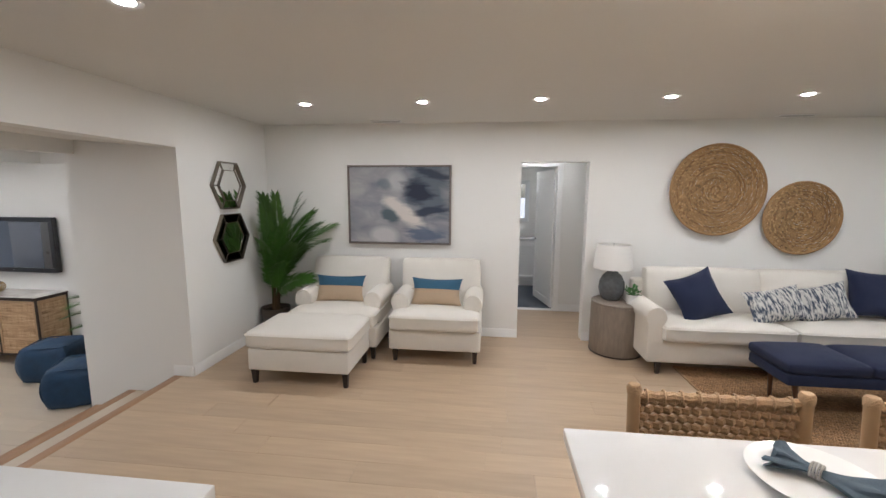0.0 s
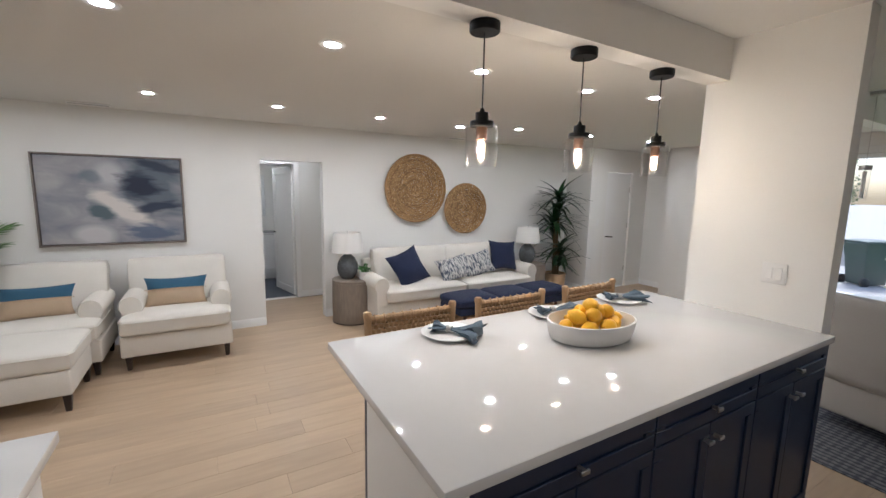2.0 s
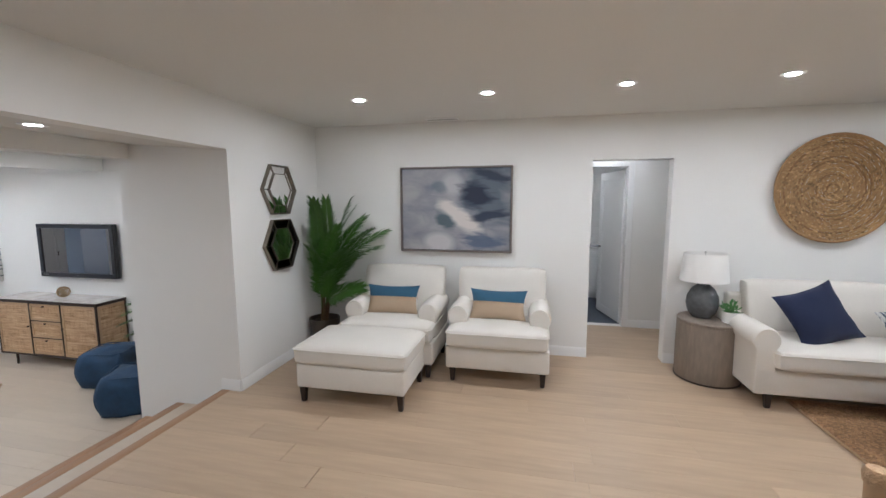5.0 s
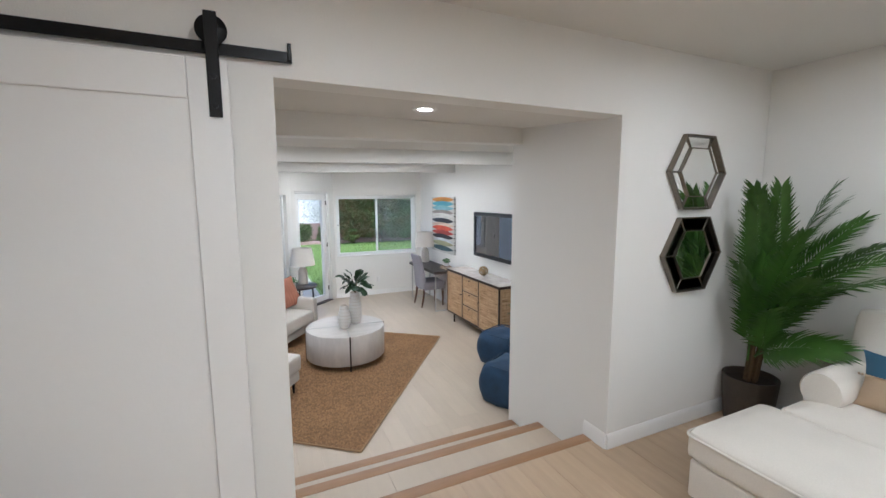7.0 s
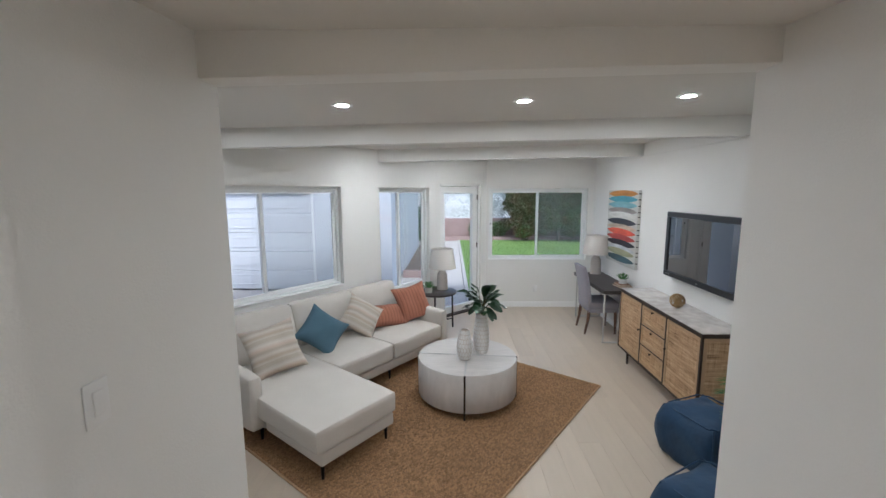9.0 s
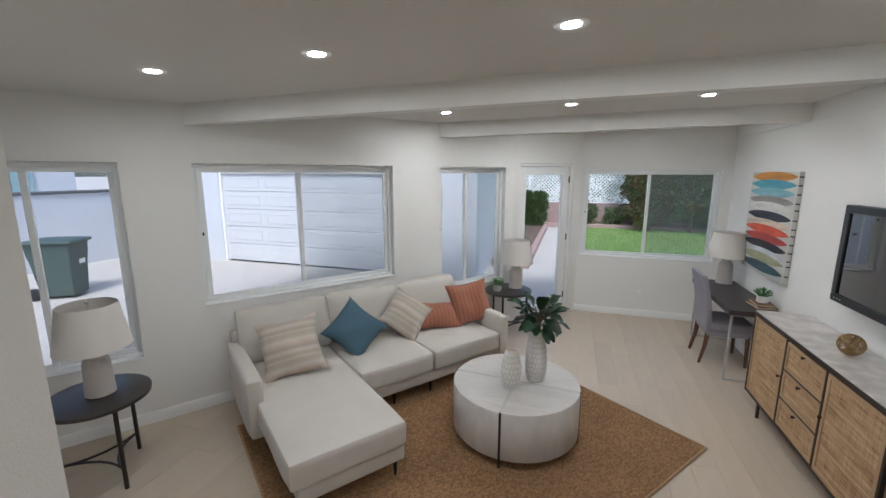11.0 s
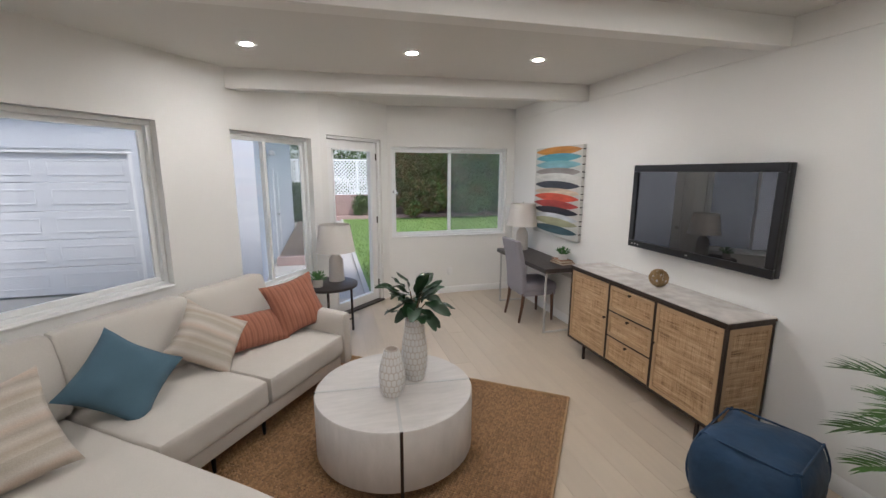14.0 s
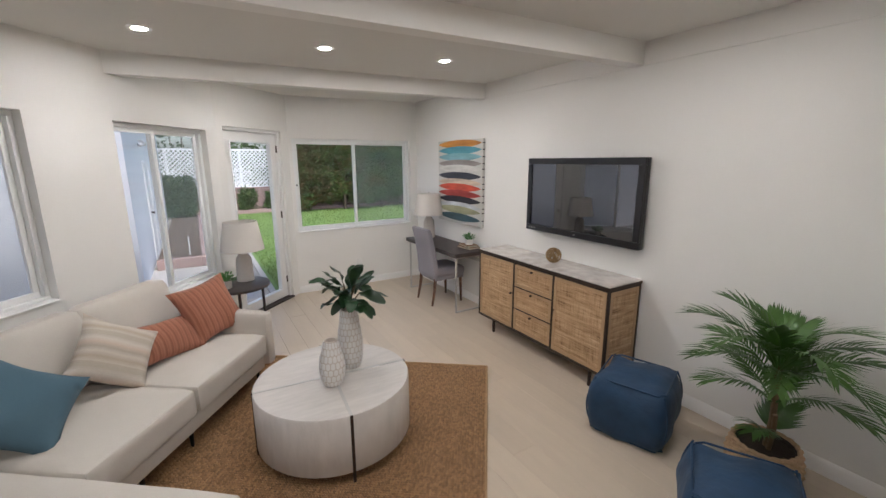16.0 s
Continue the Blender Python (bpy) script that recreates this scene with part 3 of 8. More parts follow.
M["leaf_dark"] = material("dark_glossy_leaf", (0.012, 0.040, 0.012), 0.33, grain=0.25, grain_scale=20, stain=0.3, stain_scale=6, vary=0.25)
M["succulent"] = material("succulent_leaf", (0.07, 0.19, 0.05), 0.5, grain=0.3, grain_scale=40, stain=0.2, stain_scale=15)
M["stem"] = material("plant_stem", (0.12, 0.075, 0.035), 0.8, grain=0.4, grain_scale=50, bump=0.4)
M["soil"] = material("potting_soil", (0.03, 0.02, 0.013), 0.95, grain=0.5, grain_scale=70, bump=0.8, bump_scale=90)
M["bronze_pot"] = material("dark_bronze_pot", (0.07, 0.055, 0.042), 0.5, 0.2, grain=0.2, grain_scale=30, stain=0.2, bump=0.1)
M["lemon"] = material("lemon_rind", (0.85, 0.47, 0.015), 0.42, grain=0.12, grain_scale=30, stain=0.1, stain_scale=12, bump=0.25, bump_scale=170, vary=0.06)
M["nickel"] = material("brushed_nickel", (0.55, 0.53, 0.50), 0.28, 1.0, grain=0.06, grain_scale=60)
M["bronze"] = material("antique_silver_frame", (0.20, 0.175, 0.14), 0.35, 0.9, grain=0.25, grain_scale=40, bump=0.08)
M["mirror"] = material("mirror_glass", (0.88, 0.89, 0.88), 0.015, 1.0)
M["tv_screen"] = material("black_screen_glass", (0.006, 0.006, 0.008), 0.0, spec=1.0, coat=1.0)
M["black_plastic"] = material("black_gloss_plastic", (0.010, 0.010, 0.012), 0.3, grain=0.1)
M["clear"] = clear_glass("clear_lamp_glass", (0.985, 0.985, 0.985), 0.10)
M["filament"] = glowing("lit_bulb", (1.0, 0.62, 0.28), 16.0)
M["plastic_white"] = material("white_plastic", (0.80, 0.79, 0.77), 0.35, grain=0.01)
M["vent"] = material("grey_vent_metal", (0.50, 0.49, 0.47), 0.5, 0.2, grain=0.05)
M["twine"] = material("rattan_twig", (0.30, 0.19, 0.075), 0.6, grain=0.3, grain_scale=40, bump=0.3)
M["paper"] = material("book_paper", (0.55, 0.48, 0.38), 0.9, grain=0.12, grain_scale=90)
M["book_cover"] = material("tan_book_cover", (0.24, 0.13, 0.07), 0.6, grain=0.15, grain_scale=40, vary=0.2)


# ---------- fixtures ----------
def baseboard(name, p0, p1, z, h=0.10, t=0.014):
    """A skirting along a wall face; the room lies to the left of the way."""
    a, b = Vector((*p0, 0)), Vector((*p1, 0))
    d = (b - a).normalized()
    inward = Vector((-d.y, d.x, 0))
    bm = bmesh.new()
    prof = ((0, 0), (t, 0), (t, h * 0.82), (t * 0.55, h * 0.93), (t * 0.3, h), (0, h))
    rings = [[bm.verts.new(p + inward * (u - 0.001) + Vector((0, 0, z + v))) for u, v in prof] for p in (a, b)]
    for k in range(len(prof)):
        bm.faces.new((rings[0][k], rings[0][(k + 1) % 6], rings[1][(k + 1) % 6], rings[1][k]))
    bm.faces.new(rings[0]), bm.faces.new(rings[1][::-1])
    return structure(name, bm, "trim", "white painted baseboard", "baseboard")


baseboard("baseboard_back_1", (0.29, YB), (XL, YB), 0)
baseboard("baseboard_back_2", (5.42, YB), (1.03, YB), 0)
baseboard("baseboard_steps_1", (XL, YB), (XL, YP1), 0)
baseboard("baseboard_steps_2", (XL, YP1), (XL - 0.19, YP1), 0)
baseboard("baseboard_steps_3", (XL, 2.095), (XL, -3.2), 0)
baseboard("baseboard_family_tv", (XP, YB), (XF, YB), LOW)
baseboard("baseboard_family_far", (XF, YB), CORNER_2, LOW)
baseboard("baseboard_family_slanted", CORNER_1, DIAG_END, LOW)
baseboard("baseboard_family_end", (XP, YP1 + 0.12), (XP, YB), LOW)
baseboard("baseboard_entry_1", (5.42, 4.85), (5.42, YB), 0)
baseboard("baseboard_entry_2", (5.80, 4.85), (5.42, 4.85), 0)
baseboard("baseboard_entry_4", (6.94, 4.85), (6.52, 4.85), 0)
baseboard("baseboard_entry_3", (6.94, 4.14), (6.94, 4.85), 0)


def wall_frame(p0, p1, s, z):
    """Local frame on a wall face: x along the wall, y into the room, z up."""
    a, b = Vector((*p0, 0)), Vector((*p1, 0))
    d = (b - a).normalized()
    inward = Vector((-d.y, d.x, 0))
    o = a + d * s + Vector((0, 0, z))
    return Matrix(((d.x, inward.x, 0, o.x), (d.y, inward.y, 0, o.y), (0, 0, 1, o.z), (0, 0, 0, 1)))


def ring_bm(x0, z0, x1, z1, y0, y1, w, bm=None, bevel=0.003):
    bm = bm or bmesh.new()
    add_box(bm, x0, y0, z0, x1, y1, z0 + w, bevel, 1)
    add_box(bm, x0, y0, z1 - w, x1, y1, z1, bevel, 1)
    add_box(bm, x0, y0, z0 + w + 0.0005, x0 + w, y1, z1 - w - 0.0005, bevel, 1)
    add_box(bm, x1 - w, y0, z0 + w + 0.0005, x1, y1, z1 - w - 0.0005, bevel, 1)
    return bm


def sliding_window(name, p0, p1, op, split=0.5, label="white vinyl sliding window with two panes"):
    s0, s1, z0, z1 = op
    w, h = s1 - s0, z1 - z0
    win = thing(name, wall_frame(p0, p1, s0, z0), label, "window")
    win["kind"] = "structure"
    part("window_frame", ring_bm(0.001, 0.001, w - 0.001, h - 0.001, -0.125, -0.060, 0.035), "vinyl", win)
    part("window_sill", box(0.0, -0.060, -0.002, w, 0.012, 0.014, 0.004, 1), "trim", win)
    m = w * split
    sashes = ((0.034, m + 0.02, -0.118, -0.095), (m - 0.02, w - 0.034, -0.092, -0.068))
    for xa, xb, ya, yb in sashes:
        sash = part("sash", ring_bm(xa, 0.034, xb, h - 0.034, ya, yb, 0.040), "vinyl", win)
        pane = part("pane", box(xa + 0.038, (ya + yb) / 2 - 0.003, 0.072, xb - 0.038, (ya + yb) / 2 + 0.003, h - 0.072), "glass", sash)
        pane.visible_shadow = False
    if name in ("window_2", "window_3", "window_4"):
        sc = part("insect_screen", box(0.037, -0.1235, 0.037, m, -0.1225, h - 0.037), "screen", win, "fine grey insect screen")
        sc.visible_shadow = False
    part("latch", box(m - 0.008, -0.066, h * 0.42, m + 0.008, -0.052, h * 0.42 + 0.075, 0.003, 1), "vinyl", win)
    part("latch", box(w - 0.047, -0.066, h * 0.5, w - 0.033, -0.058, h * 0.5 + 0.03, 0.002, 1), "black_plastic", win)
    return win


sliding_window("window_1", CORNER_1, DIAG_END, W0, 0.5)
sliding_window("window_2", CORNER_1, DIAG_END, W1, 0.53)
sliding_window("window_3", CORNER_1, DIAG_END, W2, 0.58)
sliding_window("window_4", (XF, YB), CORNER_2, W3, 0.5)


def garden_door():
    s0, s1, z0, z1 = BD
    w, h = s1 - s0, z1 - z0
    d = thing("door_1", wall_frame(CORNER_2, CORNER_1, s0, z0), "white exterior door with one tall glass pane", "door")
    d["kind"] = "structure"
    jamb = bmesh.new()
    for x0, x1 in ((0.001, 0.035), (w - 0.035, w - 0.001)):
        add_box(jamb, x0, -0.155, 0.02, x1, -0.03, h - 0.001, 0.003, 1)
    add_box(jamb, 0.036, -0.155, h - 0.036, w - 0.036, -0.03, h - 0.001, 0.003, 1)
    part("door_frame", jamb, "trim", d)
    leaf = part("door_leaf", ring_bm(0.038, 0.025, w - 0.038, h - 0.040, -0.11, -0.065, 0.105), "trim", d)
    part("glazing_bead", ring_bm(0.135, 0.122, w - 0.135, h - 0.137, -0.118, -0.058, 0.022), "vinyl", leaf)
    pane = part("pane", box(0.15, -0.09, 0.14, w - 0.15, -0.084, h - 0.155), "glass", leaf)
    pane.visible_shadow = False
    for z in (0.22, h * 0.5, h - 0.27):
        part("hinge", box(0.028, -0.066, z, 0.048, -0.050, z + 0.09, 0.003, 1), "brown_metal", leaf)
    part("threshold", box(0.0, -0.16, 0.001, w, 0.02, 0.022, 0.004, 1), "dark_wood", d)
    knob = lathe([(0.0, 0), (0.022, 0.0), (0.022, 0.008), (0.009, 0.012), (0.009, 0.035), (0.024, 0.045), (0.026, 0.06), (0.0, 0.068)], 20)
    bmesh.ops.rotate(knob, verts=knob.verts, cent=(0, 0, 0), matrix=Matrix.Rotation(radians(-90), 3, "X"))
    part("door_knob", knob, "nickel", leaf, m=pose(w - 0.085, -0.065, 0.98))


garden_door()


def downlight(x, y, z, glow="glow", tilt=0.0):
    d = thing("recessed_downlight", pose(x, y, z, tilt, 0, 0), "round white recessed ceiling light, switched on", "ceiling light", "recessed ceiling lights")
    part("trim_ring", lathe([(0.041, -0.004), (0.066, -0.006), (0.070, -0.001), (0.070, 0.0), (0.039, 0.0)], 28), "plastic_white", d)
    part("lens", lathe([(0.0, -0.003), (0.040, -0.003), (0.040, 0.0), (0.0, 0.0)], 28), glow, d)


for _x, _y in ((-1.73, 4.30), (-0.66, 4.30), (0.35, 4.28), (1.387, 4.28), (2.41, 4.29), (3.09, 4.02), (4.23, 3.92), (5.41, 3.82)):
    downlight(_x, _y, CEIL)
for _x, _y in ((-1.59, 2.31), (-0.62, 2.32), (0.35, 2.29), (1.30, 2.26), (2.25, 2.24), (2.86, 2.09)):
    downlight(_x, _y, CEIL)
for _x, _y in ((-4.98, 1.09), (-5.02, 2.12), (-5.03, 3.31), (-5.01, 4.36), (-7.10, 2.15), (-7.07, 3.30), (-7.03, 4.34)):
    downlight(_x, _y, fam_z(_y) - 0.001, "glow_family", 1.6)
for _x, _y in ((-8.25, 3.20), (-8.35, 4.30)):
    downlight(_x, _y, fam_z(_y) - 0.001, "glow_family", 1.6)
downlight(-3.17, 2.90, 2.101, "glow_passage")
# two unseen kitchen lamps, added to light the counters
downlight(-0.2, -1.2, KCEIL)
downlight(1.3, -1.2, KCEIL)
# unseen hall lamp, added to brighten the hall; the bathroom's own lamp follows
downlight(0.6, 6.1, 2.44)
downlight(0.45, 7.6, 2.44)


def ceiling_vent(x, y, w=0.34, d=0.10):
    v = thing("ceiling_vent", pose(x, y, CEIL), "slim grey metal air vent set in the ceiling", "vent", "ceiling vents")
    part("frame", ring_bm(-w / 2, -d / 2, w / 2, d / 2, 0.001, 0.010, 0.016, bevel=0.002), "plastic_white", v, m=pose(0, 0, 0, -90, 0, 0))
    part("backing", box(-w / 2 + 0.01, -d / 2 + 0.01, -0.003, w / 2 - 0.01, d / 2 - 0.01, -0.001), "black_plastic", v)
    for k in range(5):
        part("slat", box(-w / 2 + 0.014, -0.006, -0.001, w / 2 - 0.014, 0.006, 0.001), "vent", v, m=pose(0, -d / 2 + 0.022 + k * 0.014, -0.006, 35, 0, 0))


ceiling_vent(-1.22, 5.22)
ceiling_vent(2.95, 5.22)


def switch_plate(m, gangs=1, label="white light switch plate"):
    s = thing("light_switch", m, label, "light switch")
    w = 0.072 + 0.046 * (gangs - 1)
    part("plate", box(-w / 2, 0, -0.058, w / 2, 0.007, 0.058, 0.004, 2), "plastic_white", s)
    for k in range(gangs):
        x = (k - (gangs - 1) / 2) * 0.046
        part("rocker", box(x - 0.016, 0.006, -0.033, x + 0.016, 0.011, 0.033, 0.002, 1), "plastic_white", s)
    return s


switch_plate(pose(-3.19, YP0, 1.07), 1)
switch_plate(pose(2.45, 1.0, 1.30, 0, 0, 90), 2, "white double light switch plate")
switch_plate(pose(5.63, 4.85, 1.22, 0, 0, 180), 1)


def outlet(m):
    s = thing("power_outlet", m, "white wall power outlet low on the wall", "outlet")
    part("plate", box(-0.036, 0, -0.058, 0.036, 0.006, 0.058, 0.003, 2), "plastic_white", s)
    for z in (-0.022, 0.022):
        part("socket", box(-0.016, 0.005, z - 0.014, 0.016, 0.009, z + 0.014, 0.003, 1), "plastic_white", s)


outlet(pose(XF, 4.38, LOW + 0.34, 0, 0, -90))


# ---------- steps between the rooms ----------
def steps():
    y0, y1 = YP0 + 0.002, YP1 - 0.002
    xs = (-2.925, -3.42, -3.79)
    for k, x in enumerate(xs):
        top = -0.175 * k
        st = thing(f"step_{k + 1}", pose(0, 0, 0), "oak step with a darker oak nosing", "step", "steps")
        st["kind"] = "structure"
        part("riser", box(x - 0.005, y0, -0.175 * (k + 1), x + 0.012, y1, top - 0.03), "plank_pale", st)
        part("nosing", box(x - 0.022, y0, top - 0.030, x + 0.062, y1, top + 0.003, 0.006, 2), "nosing", st)
        if k:
            for j, (ya, yb) in enumerate(((y0, y0 + 0.75), (y0 + 0.752, y1))):
                part("tread_plank", box(x + 0.063, ya, top - 0.02, xs[k - 1] - 0.006, yb, top + 0.001), "plank_pale", st)
    structure("step_core", box(-3.79, y0, LOW - 0.02, XL - 0.10, y1, -0.36), "base", "solid step core", "step")


steps()

# ---------- living room ----------
def tapered_leg(w0, w1, h):
    bm = bmesh.new()
    lo = [bm.verts.new((sx * w0 / 2, sy * w0 / 2, 0)) for sx, sy in ((-1, -1), (1, -1), (1, 1), (-1, 1))]
    hi = [bm.verts.new((sx * w1 / 2, sy * w1 / 2, h)) for sx, sy in ((-1, -1), (1, -1), (1, 1), (-1, 1))]
    bm.faces.new(lo[::-1]), bm.faces.new(hi)
    for k in range(4):
        bm.faces.new((lo[k], lo[(k + 1) % 4], hi[(k + 1) % 4], hi[k]))
    bmesh.ops.bevel(bm, geom=list(bm.edges), offset=0.004, segments=1, affect="EDGES")
    return bm


def piping(points, r=0.006):
    return tube(points + [points[0]], r, 6)


def rounded_rect(w, d, r, z, n=5):
    pts = []
    for cx, cy, a0 in ((w / 2 - r, d / 2 - r, 0), (-w / 2 + r, d / 2 - r, 90), (-w / 2 + r, -d / 2 + r, 180), (w / 2 - r, -d / 2 + r, 270)):
        for k in range(n + 1):
            a = radians(a0 + 90 * k / n)
            pts.append((cx + r * math.cos(a), cy + r * math.sin(a), z))
    return pts


def rolled_arm(length, w, h0, h1):
    """Arm along y: an upright panel with a padded roll on top; front face at -length/2."""
    bm = bmesh.new()
    n = 20
    prof = []
    r = w * 0.5
    for k in range(n + 1):
        a = math.pi * (-0.22 + 1.44 * k / n)
        prof.append((r * math.cos(a), h1 - r + r * math.sin(a)))
    prof = [(r * 0.72, h0)] + prof + [(-r * 0.72, h0)]
    rings = []
    for y, s in ((-length / 2, 0.88), (-length / 2 + 0.012, 0.97), (-length / 2 + 0.03, 1.0), (length / 2, 1.0)):
        rings.append([bm.verts.new((x * s, y, h0 + (z - h0) * (0.985 if s < 1 else 1))) for x, z in prof])
    for a, b in zip(rings, rings[1:]):
        for k in range(len(prof)):
            k2 = (k + 1) % len(prof)
            bm.faces.new((a[k], a[k2], b[k2], b[k]))
    bm.faces.new(rings[0]), bm.faces.new(rings[-1][::-1])
    return bm


def back_bm(w, h, t0, t1, lean, z0):
    """A padded back, bottom at z0, leaning to +y."""
    bm = cushion_bm(w, h, t0, 0.5, 0.045, wob=0.006, seed=w)
    for v in bm.verts:
        x, y, z = v.co
        k = (y + h / 2) / h
        zz = z0 + k * h
        thick = t0 + (t1 - t0) * k
        yy = -(z / t0) * thick + lean * k
        v.co = (x * (1 + 0.03 * k), yy + t0, zz)
    return bm


def armchair(m, label):
    c = thing("armchair", m, label, "armchair", "cream armchairs")
    W, D = 0.96, 0.80
    part("seat_frame", box(-W / 2 + 0.02, -0.36, 0.135, W / 2 - 0.02, 0.40, 0.345, 0.02, 3), "cream", c)
    seat = part("seat_cushion", cushion_bm(W - 0.06, 0.62, 0.17, 0.25, 0.045, wob=0.005, seed=2), "cream", c, m=pose(0, -0.11, 0.345))
    part("piping", piping(rounded_rect(W - 0.055, 0.625, 0.05, 0.135)), "cream", seat)
    part("backrest", back_bm(W - 0.10, 0.60, 0.20, 0.13, 0.12, 0.36), "cream", c, m=pose(0, 0.10, 0))
    for sx in (-1, 1):
        part("arm", rolled_arm(0.56, 0.20, 0.30, 0.68), "cream", c, m=pose(sx * (W / 2 - 0.105), 0.08, 0))
    for sx in (-1, 1):
        for sy in (-0.30, 0.34):
            part("leg", tapered_leg(0.036, 0.055, 0.14), "dark_wood", c, m=pose(sx * (W / 2 - 0.075), sy, 0))
    return c


_a = armchair(pose(-0.585, 4.87, 0), "cream upholstered armchair with rolled arms and dark legs")
armchair_2 = copy_thing(_a, pose(-1.63, 4.88, 0))
armchair_2["label"] = "cream upholstered armchair set against a matching ottoman"

ottoman = thing("ottoman", pose(-1.70, 4.19, 0), "cream upholstered ottoman pushed against an armchair", "ottoman")
part("base", box(-0.46, -0.315, 0.135, 0.46, 0.315, 0.335, 0.018, 3), "cream", ottoman)
_c = part("cushion", cushion_bm(0.96, 0.66, 0.16, 0.3, 0.045, wob=0.005, seed=5), "cream", ottoman, m=pose(0, -0.005, 0.33))
part("piping", piping(rounded_rect(0.965, 0.665, 0.05, 0.13)), "cream", _c)
for sx in (-1, 1):
    for sy in (-1, 1):
        part("leg", tapered_leg(0.036, 0.055, 0.14), "dark_wood", ottoman, m=pose(sx * 0.42, sy * 0.27, 0))


def lumbar_pillow(m):
    p = thing("lumbar_pillow", m, "two-tone lumbar pillow, blue above tan", "pillow", "lumbar pillows")
    up = pillow_bm(0.55, 0.30, 0.15, 0.006, 3)
    low = up.copy()
    bmesh.ops.bisect_plane(up, geom=list(up.verts) + list(up.edges) + list(up.faces), plane_co=(0, 0, 0.025), plane_no=(0, 0, 1), clear_inner=True)
    bmesh.ops.bisect_plane(low, geom=list(low.verts) + list(low.edges) + list(low.faces), plane_co=(0, 0, 0.025), plane_no=(0, 0, 1), clear_outer=True)
    part("upper_panel", up, "teal_cloth", p, "blue cloth panel")
    part("lower_panel", low, "tan_cloth", p, "tan linen panel")
    tuft = bmesh.new()
    for k in range(34):
        x = -0.26 + 0.52 * k / 33
        y = -0.078 * (1 - (x / 0.275) ** 2) ** 0.55
        bmesh.ops.create_icosphere(tuft, subdivisions=1, radius=0.0065, matrix=Matrix.Translation((x, y, 0.022)))
    part("tassel_trim", tuft, "tan_cloth", p)
    return p


_l = lumbar_pillow(leaning(-1.66, 4.86, 0.66, -18, 0, 2))
copy_thing(_l, pose(-0.60, 4.84, 0.66, -18, 0, -3))


